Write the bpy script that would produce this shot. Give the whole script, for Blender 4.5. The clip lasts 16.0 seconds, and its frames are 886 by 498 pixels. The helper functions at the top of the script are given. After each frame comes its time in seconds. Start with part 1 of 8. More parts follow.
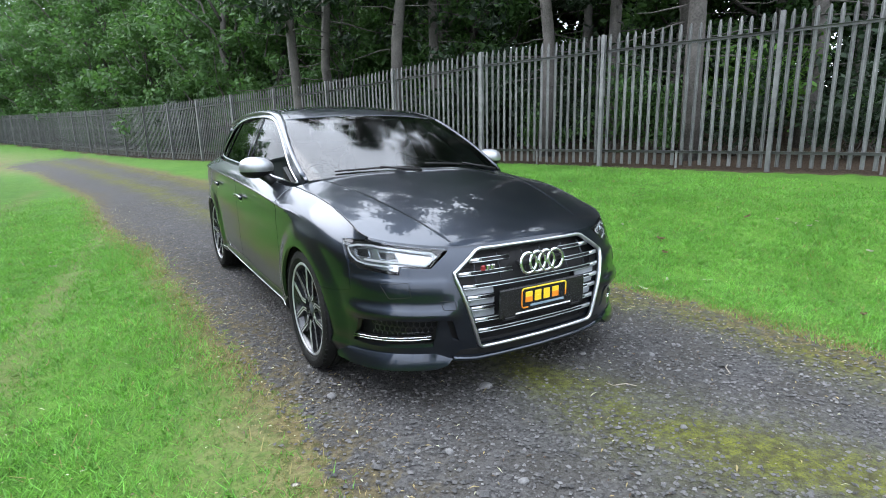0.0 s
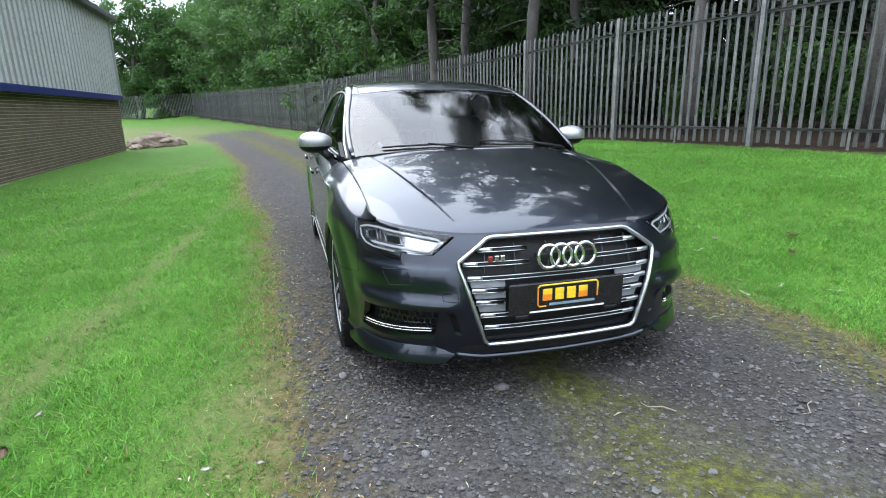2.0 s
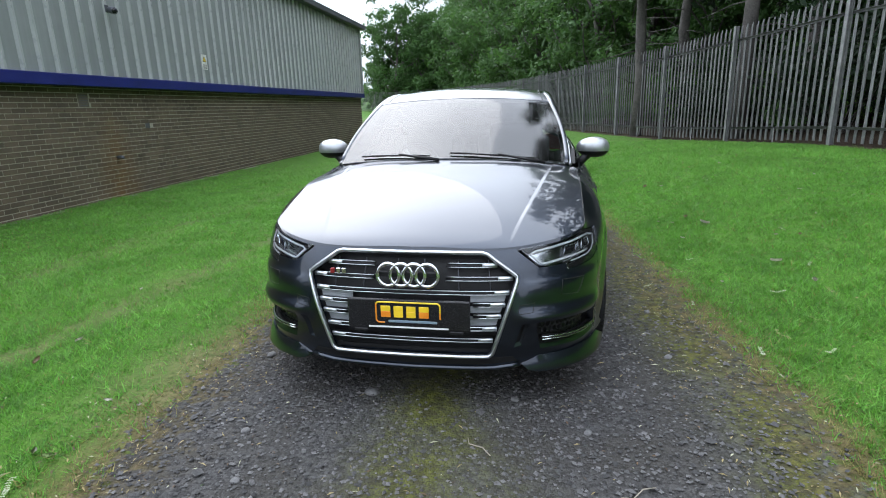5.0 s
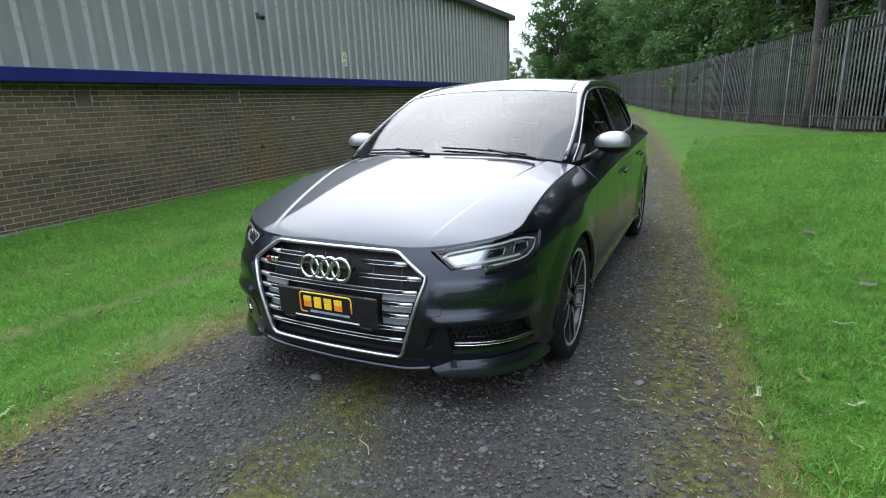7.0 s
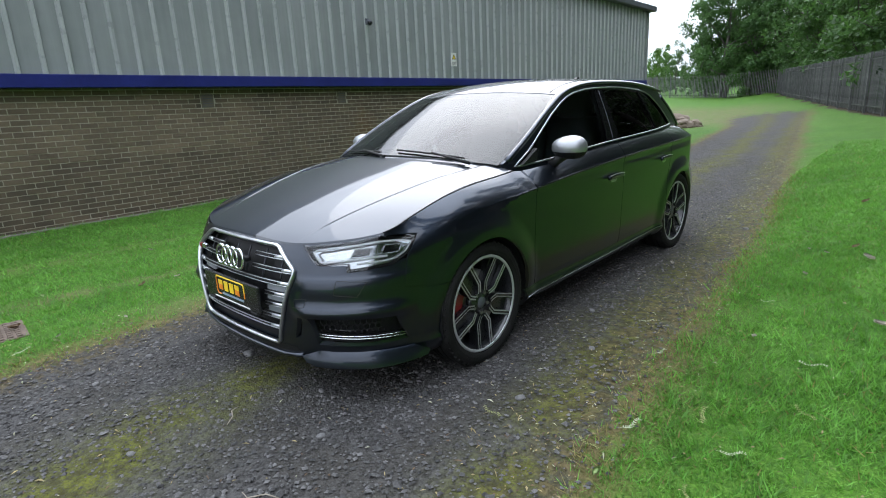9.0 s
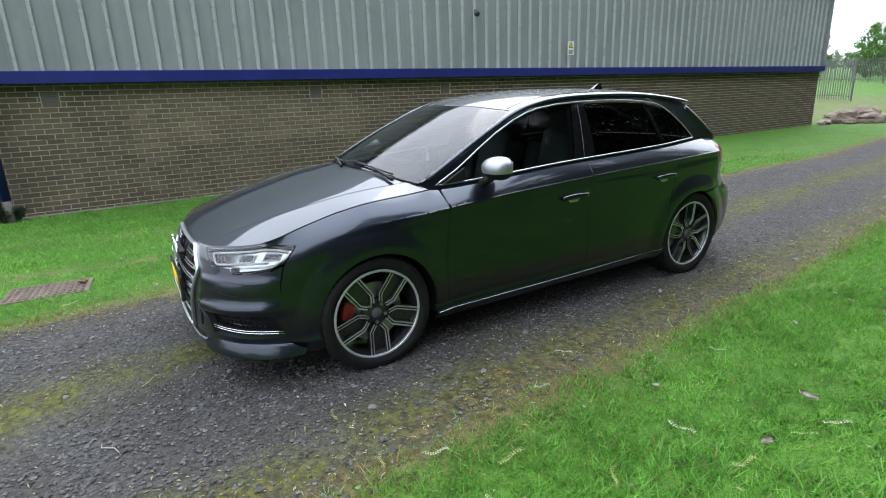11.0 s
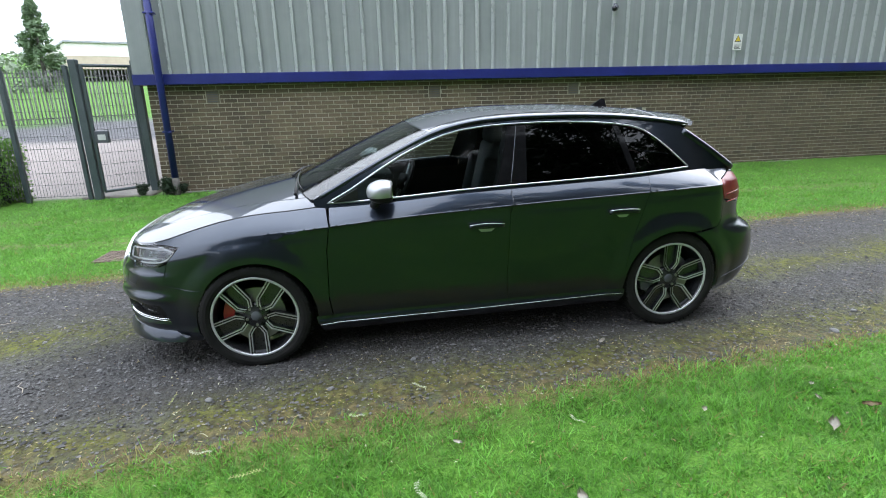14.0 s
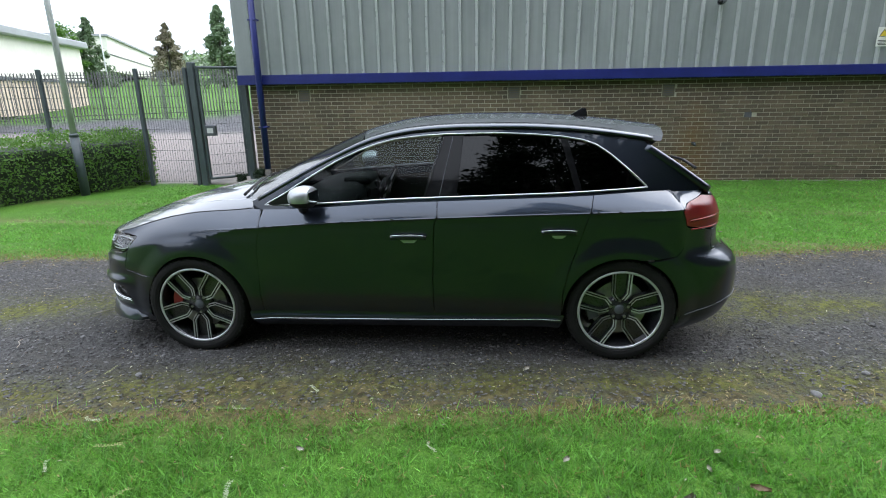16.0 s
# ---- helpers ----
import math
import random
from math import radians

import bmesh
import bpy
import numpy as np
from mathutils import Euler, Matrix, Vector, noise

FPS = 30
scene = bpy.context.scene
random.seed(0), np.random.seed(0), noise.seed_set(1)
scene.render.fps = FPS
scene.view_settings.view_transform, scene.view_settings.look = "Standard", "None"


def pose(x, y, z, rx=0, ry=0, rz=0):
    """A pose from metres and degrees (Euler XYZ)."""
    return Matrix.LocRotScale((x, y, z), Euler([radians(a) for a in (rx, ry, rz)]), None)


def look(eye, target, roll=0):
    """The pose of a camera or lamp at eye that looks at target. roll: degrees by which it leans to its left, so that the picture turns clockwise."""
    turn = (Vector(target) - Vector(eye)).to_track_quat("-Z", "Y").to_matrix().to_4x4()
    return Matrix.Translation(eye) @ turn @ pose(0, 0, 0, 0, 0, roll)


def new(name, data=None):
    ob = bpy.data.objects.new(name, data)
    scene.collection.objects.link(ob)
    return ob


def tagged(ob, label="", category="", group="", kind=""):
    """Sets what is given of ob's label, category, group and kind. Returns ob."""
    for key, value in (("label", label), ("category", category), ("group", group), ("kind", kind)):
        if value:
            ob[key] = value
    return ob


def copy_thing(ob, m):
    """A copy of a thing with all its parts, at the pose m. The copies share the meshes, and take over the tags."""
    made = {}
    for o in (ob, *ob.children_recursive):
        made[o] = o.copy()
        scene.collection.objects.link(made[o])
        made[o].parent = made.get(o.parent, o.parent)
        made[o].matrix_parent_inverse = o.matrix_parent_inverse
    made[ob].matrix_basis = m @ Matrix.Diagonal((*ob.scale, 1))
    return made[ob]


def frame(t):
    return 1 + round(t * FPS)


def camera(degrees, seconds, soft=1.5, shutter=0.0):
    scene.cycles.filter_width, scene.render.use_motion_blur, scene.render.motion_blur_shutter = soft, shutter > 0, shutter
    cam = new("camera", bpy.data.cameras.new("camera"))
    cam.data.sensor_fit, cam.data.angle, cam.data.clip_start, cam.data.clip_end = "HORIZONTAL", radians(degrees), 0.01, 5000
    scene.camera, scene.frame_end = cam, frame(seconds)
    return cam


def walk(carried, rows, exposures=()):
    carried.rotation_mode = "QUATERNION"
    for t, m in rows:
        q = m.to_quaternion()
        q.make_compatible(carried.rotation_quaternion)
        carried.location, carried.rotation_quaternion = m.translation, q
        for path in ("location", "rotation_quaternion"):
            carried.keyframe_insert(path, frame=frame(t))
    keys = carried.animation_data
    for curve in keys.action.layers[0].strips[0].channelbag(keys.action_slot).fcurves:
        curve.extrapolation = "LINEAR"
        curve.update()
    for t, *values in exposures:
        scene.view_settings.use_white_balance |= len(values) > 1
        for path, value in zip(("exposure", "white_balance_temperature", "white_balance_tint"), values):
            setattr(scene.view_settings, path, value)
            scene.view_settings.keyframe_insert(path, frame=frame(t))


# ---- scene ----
cam = camera(79.0, 16.0, soft=1.0)
PATH = [
    (0, (-1.676, -2.713, 1.249), (-0.652, -1.05, 0.814), -1.3),
    (0.5, (-1.585, -2.727, 1.232), (-0.584, -1.056, 0.778), -1.5),
    (1, (-1.466, -2.708, 1.217), (-0.582, -0.976, 0.747), -1.3),
    (1.5, (-1.255, -2.717, 1.227), (-0.572, -0.901, 0.741), -1.3),
    (2, (-1.063, -2.776, 1.233), (-0.537, -0.914, 0.725), -1.4),
    (2.5, (-0.794, -2.884, 1.258), (-0.421, -0.986, 0.752), -1.4),
    (3, (-0.592, -2.928, 1.247), (-0.402, -1.002, 0.742), -1.2),
    (3.5, (-0.322, -2.926, 1.267), (-0.236, -0.993, 0.761), -1.3),
    (4, (-0.068, -2.939, 1.279), (-0.078, -1.004, 0.772), -1.1),
    (4.2, (0.049, -2.95, 1.29), (-0.025, -1.016, 0.784), -1.2),
    (6.3, (1.155, -2.803, 1.314), (0.458, -1.004, 0.789), -2.6),
    (6.5, (1.24, -2.743, 1.302), (0.484, -0.967, 0.779), -2.7),
    (7, (1.456, -2.593, 1.292), (0.578, -0.873, 0.769), -2.6),
    (7.5, (1.679, -2.475, 1.28), (0.708, -0.808, 0.751), -2.6),
    (8, (1.977, -2.36, 1.294), (0.892, -0.764, 0.767), -2.5),
    (8.5, (2.205, -2.219, 1.289), (1.016, -0.7, 0.761), -2.3),
    (8.7, (2.307, -2.134, 1.267), (1.067, -0.653, 0.749), -2.6),
    (10.8, (3.28, -1.161, 1.42), (1.641, -0.153, 0.875), -2.1),
    (11, (3.368, -1.051, 1.428), (1.709, -0.078, 0.88), -2.1),
    (11.5, (3.566, -0.794, 1.465), (1.855, 0.082, 0.914), -2.0),
    (12, (3.643, -0.517, 1.476), (1.884, 0.255, 0.921), -1.8),
    (12.5, (3.744, -0.27, 1.502), (1.94, 0.39, 0.944), -1.7),
    (13, (3.872, 0.037, 1.547), (2.027, 0.569, 0.99), -1.7),
    (13.5, (3.905, 0.334, 1.523), (2.032, 0.761, 0.968), -1.5),
    (14, (3.923, 0.631, 1.549), (2.026, 0.933, 0.991), -1.4),
    (14.5, (3.963, 0.972, 1.565), (2.049, 1.133, 1.009), -1.3),
    (15, (3.966, 1.252, 1.565), (2.046, 1.289, 1.007), -1.1),
    (15.5, (3.926, 1.556, 1.587), (2.007, 1.473, 1.03), -1.0),
    (16, (3.908, 1.877, 1.594), (1.997, 1.689, 1.036), -0.9),
]
# the clip's camera darkens its picture as the bright sky comes in, and turns a little cooler
EXPOSURE = [(0, 0.36, 6400), (2, 0.22, 6400), (4, -0.04, 6400), (6.5, -0.33, 6450), (8.5, -0.29, 6450), (11, 0.05, 6500), (12.5, 0.38, 6500), (14.5, 0.24, 6500), (16, 0.0, 6500)]
walk(cam, [(t, look(eye, target, roll)) for t, eye, target, roll in PATH], [(t, e, w, 12) for t, e, w in EXPOSURE])

# ---- sky and sun ----
world = bpy.data.worlds.new("world")
scene.world = world
world.use_nodes = True
SUN_EL, SUN_ROT = radians(48), radians(325)
SUN_DIR = Vector((-math.sin(radians(35)) * math.cos(SUN_EL), math.cos(radians(35)) * math.cos(SUN_EL), math.sin(SUN_EL)))


def build_world():
    nt = world.node_tree
    nt.nodes.clear()
    out = nt.nodes.new("ShaderNodeOutputWorld")
    bg = nt.nodes.new("ShaderNodeBackground")
    sky = nt.nodes.new("ShaderNodeTexSky")
    sky.sky_type = "NISHITA"
    sky.sun_disc = False
    sky.sun_elevation, sky.sun_rotation = SUN_EL, SUN_ROT
    sky.air_density, sky.dust_density, sky.ozone_density = 1.0, 4.0, 1.0
    hsv = nt.nodes.new("ShaderNodeHueSaturation")
    hsv.inputs["Saturation"].default_value = 0.22
    # overcast: a bright cloud layer over the clear sky
    tc = nt.nodes.new("ShaderNodeTexCoord")
    mp = nt.nodes.new("ShaderNodeMapping")
    mp.inputs["Scale"].default_value = (1.0, 1.0, 2.6)
    nz = nt.nodes.new("ShaderNodeTexNoise")
    nz.inputs["Scale"].default_value, nz.inputs["Detail"].default_value, nz.inputs["Roughness"].default_value = 2.0, 2.0, 0.45
    ramp = nt.nodes.new("ShaderNodeValToRGB")
    ramp.color_ramp.elements[0].position, ramp.color_ramp.elements[0].color = 0.30, (9.4, 10.4, 12.0, 1)
    ramp.color_ramp.elements[1].position, ramp.color_ramp.elements[1].color = 0.70, (12.6, 13.9, 15.6, 1)
    mix = nt.nodes.new("ShaderNodeMix")
    mix.data_type = "RGBA"
    mix.inputs["Factor"].default_value = 0.85
    L = nt.links.new
    L(tc.outputs["Generated"], mp.inputs["Vector"])
    L(mp.outputs["Vector"], nz.inputs["Vector"])
    L(nz.outputs["Fac"], ramp.inputs["Fac"])
    L(sky.outputs["Color"], hsv.inputs["Color"])
    L(hsv.outputs["Color"], mix.inputs["A"])
    L(ramp.outputs["Color"], mix.inputs["B"])
    # an overcast sky is some three times brighter overhead than at the horizon
    sep = nt.nodes.new("ShaderNodeSeparateXYZ")
    grad = nt.nodes.new("ShaderNodeMapRange")
    grad.inputs["To Min"].default_value, grad.inputs["To Max"].default_value = 0.55, 1.45
    scale = nt.nodes.new("ShaderNodeVectorMath")
    scale.operation = "SCALE"
    L(tc.outputs["Generated"], sep.inputs["Vector"])
    L(sep.outputs["Z"], grad.inputs["Value"])
    L(mix.outputs["Result"], scale.inputs[0])
    # thin cloud glows round the hidden sun
    dot = nt.nodes.new("ShaderNodeVectorMath")
    dot.operation = "DOT_PRODUCT"
    dot.inputs[1].default_value = SUN_DIR
    nrm = nt.nodes.new("ShaderNodeVectorMath")
    nrm.operation = "NORMALIZE"
    glow = nt.nodes.new("ShaderNodeMapRange")
    glow.interpolation_type = "SMOOTHSTEP"
    glow.inputs["From Min"].default_value, glow.inputs["From Max"].default_value = 0.25, 1.0
    glow.inputs["To Min"].default_value, glow.inputs["To Max"].default_value = 0.97, 1.15
    both = nt.nodes.new("ShaderNodeMath")
    both.operation = "MULTIPLY"
    L(tc.outputs["Generated"], nrm.inputs[0])
    L(nrm.outputs["Vector"], dot.inputs[0])
    L(dot.outputs["Value"], glow.inputs["Value"])
    L(grad.outputs["Result"], both.inputs[0])
    L(glow.outputs["Result"], both.inputs[1])
    L(both.outputs["Value"], scale.inputs["Scale"])
    L(scale.outputs["Vector"], bg.inputs["Color"])
    bg.inputs["Strength"].default_value = 0.26
    L(bg.outputs["Background"], out.inputs["Surface"])


build_world()
sun = new("sun", bpy.data.lights.new("sun", "SUN"))
sun.data.energy, sun.data.angle, sun.data.color = 1.0, radians(50), (1.0, 0.98, 0.95)
sun.rotation_euler = SUN_DIR.to_track_quat("Z", "Y").to_euler()

# ---- materials ----


def surf(name, a, b, scale=8.0, rough=0.6, bump=0.0, bump_scale=60.0, metal=0.0, coat=0.0, detail=4.0, fine=0.35, rvar=0.12, obj=0.0, spec=0.5, island=0.0):
    """Two colours mixed by coarse and fine noise, with its own roughness and relief; obj and island vary pieces by chance."""
    m = bpy.data.materials.new(name)
    m.use_nodes = True
    nt = m.node_tree
    N, L = nt.nodes.new, nt.links.new
    p = nt.nodes["Principled BSDF"]
    tc = N("ShaderNodeTexCoord")
    n1, n2 = N("ShaderNodeTexNoise"), N("ShaderNodeTexNoise")
    n1.inputs["Scale"].default_value, n1.inputs["Detail"].default_value = scale, detail
    n2.inputs["Scale"].default_value, n2.inputs["Detail"].default_value = scale * 9, 3.0
    for n in (n1, n2):
        L(tc.outputs["Object"], n.inputs["Vector"])
    add = N("ShaderNodeMix")
    add.inputs["Factor"].default_value = fine
    L(n1.outputs["Fac"], add.inputs["A"])
    L(n2.outputs["Fac"], add.inputs["B"])
    mr = N("ShaderNodeMapRange")
    mr.inputs["From Min"].default_value, mr.inputs["From Max"].default_value = 0.34, 0.66
    L(add.outputs["Result"], mr.inputs["Value"])
    mix = N("ShaderNodeMix")
    mix.data_type = "RGBA"
    mix.inputs["A"].default_value, mix.inputs["B"].default_value = (*a, 1), (*b, 1)
    L(mr.outputs["Result"], mix.inputs["Factor"])
    col = mix.outputs["Result"]
    for amount, node, sock in ((obj, "ShaderNodeObjectInfo", "Random"), (island, "ShaderNodeNewGeometry", "Random Per Island")):
        if amount:
            o = N(node)
            hs = N("ShaderNodeHueSaturation")
            r = N("ShaderNodeMapRange")
            r.inputs["To Min"].default_value, r.inputs["To Max"].default_value = 1 - amount, 1 + amount
            L(o.outputs[sock], r.inputs["Value"])
            L(r.outputs["Result"], hs.inputs["Value"])
            L(col, hs.inputs["Color"])
            col = hs.outputs["Color"]
    L(col, p.inputs["Base Color"])
    rr = N("ShaderNodeMapRange")
    rr.inputs["To Min"].default_value, rr.inputs["To Max"].default_value = max(0.02, rough - rvar), min(1.0, rough + rvar)
    L(n2.outputs["Fac"], rr.inputs["Value"])
    L(rr.outputs["Result"], p.inputs["Roughness"])
    p.inputs["Metallic"].default_value = metal
    p.inputs["Specular IOR Level"].default_value = spec
    p.inputs["Coat Weight"].default_value = coat
    p.inputs["Coat Roughness"].default_value = 0.015
    p.inputs["Coat IOR"].default_value = 1.52
    if bump:
        n3 = N("ShaderNodeTexNoise")
        n3.inputs["Scale"].default_value, n3.inputs["Detail"].default_value = bump_scale, 4.0
        L(tc.outputs["Object"], n3.inputs["Vector"])
        bp = N("ShaderNodeBump")
        bp.inputs["Strength"].default_value, bp.inputs["Distance"].default_value = bump, 0.01
        L(n3.outputs["Fac"], bp.inputs["Height"])
        L(bp.outputs["Normal"], p.inputs["Normal"])
    return m


def leafy(name, a, b, trans=0.35, rough=0.55, island=0.35):
    """Leaves: two greens by island and by place, some light passing through."""
    m = surf(name, a, b, 1.2, rough, island=island, spec=0.3)
    nt = m.node_tree
    p = nt.nodes["Principled BSDF"]
    tr = nt.nodes.new("ShaderNodeBsdfTranslucent")
    tr.inputs["Color"].default_value = (b[0] * 1.3, b[1] * 1.4, b[2], 1)
    mx = nt.nodes.new("ShaderNodeMixShader")
    mx.inputs["Fac"].default_value = trans
    nt.links.new(p.outputs["BSDF"], mx.inputs[1])
    nt.links.new(tr.outputs["BSDF"], mx.inputs[2])
    nt.links.new(mx.outputs["Shader"], nt.nodes["Material Output"].inputs["Surface"])
    return m


def glass(name, tint, rough=0.0, ior=1.6):
    """Thin glazing: a clear or tinted pass-through with a mirror-like gloss on top."""
    m = bpy.data.materials.new(name)
    m.use_nodes = True
    nt = m.node_tree
    nt.nodes.remove(nt.nodes["Principled BSDF"])
    N, L = nt.nodes.new, nt.links.new
    tr, gl, fr, mx = N("ShaderNodeBsdfTransparent"), N("ShaderNodeBsdfGlossy"), N("ShaderNodeFresnel"), N("ShaderNodeMixShader")
    tr.inputs["Color"].default_value = (*tint, 1)
    gl.inputs["Roughness"].default_value = rough
    fr.inputs["IOR"].default_value = ior
    L(fr.outputs["Fac"], mx.inputs["Fac"])
    L(tr.outputs["BSDF"], mx.inputs[1])
    L(gl.outputs["BSDF"], mx.inputs[2])
    L(mx.outputs["Shader"], nt.nodes["Material Output"].inputs["Surface"])
    return m


M_BRICK = surf("brick_clay", (0.082, 0.061, 0.038), (0.145, 0.108, 0.067), 3.0, 0.85, 0.5, 90, obj=0.28, island=0.28)
M_MORTAR = surf("mortar", (0.36, 0.34, 0.27), (0.48, 0.45, 0.36), 4.0, 0.9, 0.4, 120)
M_CLAD = surf("grey_coated_steel", (0.215, 0.235, 0.232), (0.27, 0.29, 0.283), 0.7, 0.36, 0.05, 30, metal=0.0, fine=0.25)
M_BLUE = surf("blue_coated_steel", (0.008, 0.013, 0.105), (0.014, 0.021, 0.155), 2.0, 0.4, 0.04, 40)
M_DARKTRIM = surf("dark_grey_trim", (0.05, 0.055, 0.065), (0.08, 0.085, 0.1), 2.0, 0.5)
M_GALV = surf("weathered_galvanised_steel", (0.100, 0.103, 0.103), (0.225, 0.227, 0.222), 2.5, 0.5, 0.15, 70, metal=0.35, obj=0.25)
# Darker copy of the galvanised steel, with the rails' shaded undersides in its colour.
M_RAIL_SHADE = surf("shaded_galvanised_rail", (0.060, 0.062, 0.062), (0.125, 0.127, 0.124), 2.5, 0.5, 0.15, 70, metal=0.35, obj=0.2)
M_CONCRETE = surf("concrete", (0.11, 0.10, 0.085), (0.20, 0.185, 0.16), 2.0, 0.9, 0.4, 60)
M_BARK = surf("pine_bark", (0.04, 0.036, 0.032), (0.12, 0.11, 0.10), 3.0, 0.95, 1.0, 18, fine=0.5)
M_LEAF_A = leafy("broadleaf_green", (0.028, 0.072, 0.020), (0.066, 0.138, 0.038), 0.35)
# Conifer green taken near black, with the wood's shade in the colour.
M_LEAF_B = leafy("shaded_conifer_green", (0.006, 0.016, 0.006), (0.017, 0.038, 0.014), 0.15)
M_LEAF_C = leafy("light_shrub_green", (0.036, 0.100, 0.014), (0.085, 0.180, 0.030))
M_HEDGE = leafy("hedge_green", (0.036, 0.09, 0.014), (0.09, 0.18, 0.03))
M_POLE = surf("pale_grey_pole", (0.46, 0.47, 0.48), (0.56, 0.57, 0.58), 3.0, 0.5)


def add_rust(m):
    """A rusty run down the brickwork under a leaking fixing, with a ragged outline."""
    nt = m.node_tree
    N, L = nt.nodes.new, nt.links.new
    p = nt.nodes["Principled BSDF"]
    src = p.inputs["Base Color"].links[0].from_socket
    tc, sp = N("ShaderNodeTexCoord"), N("ShaderNodeSeparateXYZ")
    L(tc.outputs["Object"], sp.inputs["Vector"])
    nz = N("ShaderNodeTexNoise")
    nz.inputs["Scale"].default_value, nz.inputs["Detail"].default_value = 5.0, 5.0
    L(tc.outputs["Object"], nz.inputs["Vector"])

    def mth(op, a, b):
        x = N("ShaderNodeMath")
        x.operation = op
        for s, v in zip(x.inputs, (a, b)):
            if isinstance(v, float):
                s.default_value = v
            else:
                L(v, s)
        return x.outputs["Value"]
    dy = mth("ABSOLUTE", mth("SUBTRACT", sp.outputs["Y"], 7.75), 0.0)
    width = mth("SUBTRACT", 0.62, mth("MULTIPLY", sp.outputs["Z"], 0.22))
    across = mth("SUBTRACT", 1.0, mth("DIVIDE", dy, width))
    low = mth("SUBTRACT", 1.62, sp.outputs["Z"])
    k = mth("MULTIPLY", mth("MAXIMUM", across, 0.0), mth("MINIMUM", mth("MAXIMUM", low, 0.0), 1.0))
    k = mth("MULTIPLY", k, mth("MULTIPLY", nz.outputs["Fac"], 1.5))
    mx = N("ShaderNodeMix")
    mx.data_type = "RGBA"
    L(k, mx.inputs["Factor"])
    L(src, mx.inputs["A"])
    mx.inputs["B"].default_value = (0.13, 0.068, 0.016, 1)
    L(mx.outputs["Result"], p.inputs["Base Color"])


add_rust(M_BRICK)


def add_streaks(m):
    """Rain streaks down the sheeting."""
    nt = m.node_tree
    N, L = nt.nodes.new, nt.links.new
    p = nt.nodes["Principled BSDF"]
    src = p.inputs["Base Color"].links[0].from_socket
    tc, mp, nz, mr, hs = N("ShaderNodeTexCoord"), N("ShaderNodeMapping"), N("ShaderNodeTexNoise"), N("ShaderNodeMapRange"), N("ShaderNodeHueSaturation")
    mp.inputs["Scale"].default_value = (7.0, 7.0, 0.22)
    nz.inputs["Scale"].default_value, nz.inputs["Detail"].default_value, nz.inputs["Roughness"].default_value = 1.6, 5.0, 0.6
    mr.inputs["From Min"].default_value, mr.inputs["From Max"].default_value = 0.3, 0.7
    mr.inputs["To Min"].default_value, mr.inputs["To Max"].default_value = 0.92, 1.07
    L(tc.outputs["Object"], mp.inputs["Vector"])
    L(mp.outputs["Vector"], nz.inputs["Vector"])
    L(nz.outputs["Fac"], mr.inputs["Value"])
    L(mr.outputs["Result"], hs.inputs["Value"])
    L(src, hs.inputs["Color"])
    L(hs.outputs["Color"], p.inputs["Base Color"])


add_streaks(M_CLAD)
# Paler copy of the cladding steel, painting in the light caught by ribs.
M_RIB_LIT = surf("lit_steel_rib", (0.31, 0.33, 0.325), (0.39, 0.41, 0.40), 0.9, 0.3, fine=0.25)

# ---- mesh helpers ----


def link_mesh(name, verts, faces, material, parent=None, label="", smooth=False):
    me = bpy.data.meshes.new(name)
    me.from_pydata([tuple(v) for v in verts], [], faces)
    me.update()
    if material:
        me.materials.append(material)
    if smooth:
        me.shade_smooth()
    ob = new(name, me)
    if parent:
        ob.parent = parent
    if label:
        tagged(ob, label)
    return ob


def link_tris(name, tri, material, parent=None):
    """A large joined mesh from an (n, k, 3) array of separate polygons."""
    n, k = tri.shape[:2]
    me = bpy.data.meshes.new(name)
    me.vertices.add(n * k)
    me.vertices.foreach_set("co", tri.reshape(-1).astype(np.float32))
    me.loops.add(n * k)
    me.loops.foreach_set("vertex_index", np.arange(n * k, dtype=np.int32))
    me.polygons.add(n)
    me.polygons.foreach_set("loop_start", np.arange(0, n * k, k, dtype=np.int32))
    me.update(calc_edges=True)
    me.materials.append(material)
    ob = new(name, me)
    if parent:
        ob.parent = parent
    return ob


def part(name, bm, material, parent, label="", smooth=False):
    me = bpy.data.meshes.new(name)
    bm.to_mesh(me)
    bm.free()
    if material:
        me.materials.append(material)
    if smooth:
        me.shade_smooth()
    ob = new(name, me)
    if parent:
        ob.parent = parent
    if label:
        tagged(ob, label)
    return ob


def box_bm(x0, x1, y0, y1, z0, z1, bevel=0.0, seg=1):
    bm = bmesh.new()
    bmesh.ops.create_cube(bm, size=1, matrix=Matrix.Translation(((x0 + x1) / 2, (y0 + y1) / 2, (z0 + z1) / 2)) @ Matrix.Diagonal((x1 - x0, y1 - y0, z1 - z0, 1)))
    if bevel:
        bmesh.ops.bevel(bm, geom=bm.edges[:], offset=bevel, segments=seg, affect="EDGES", profile=0.5)
    return bm


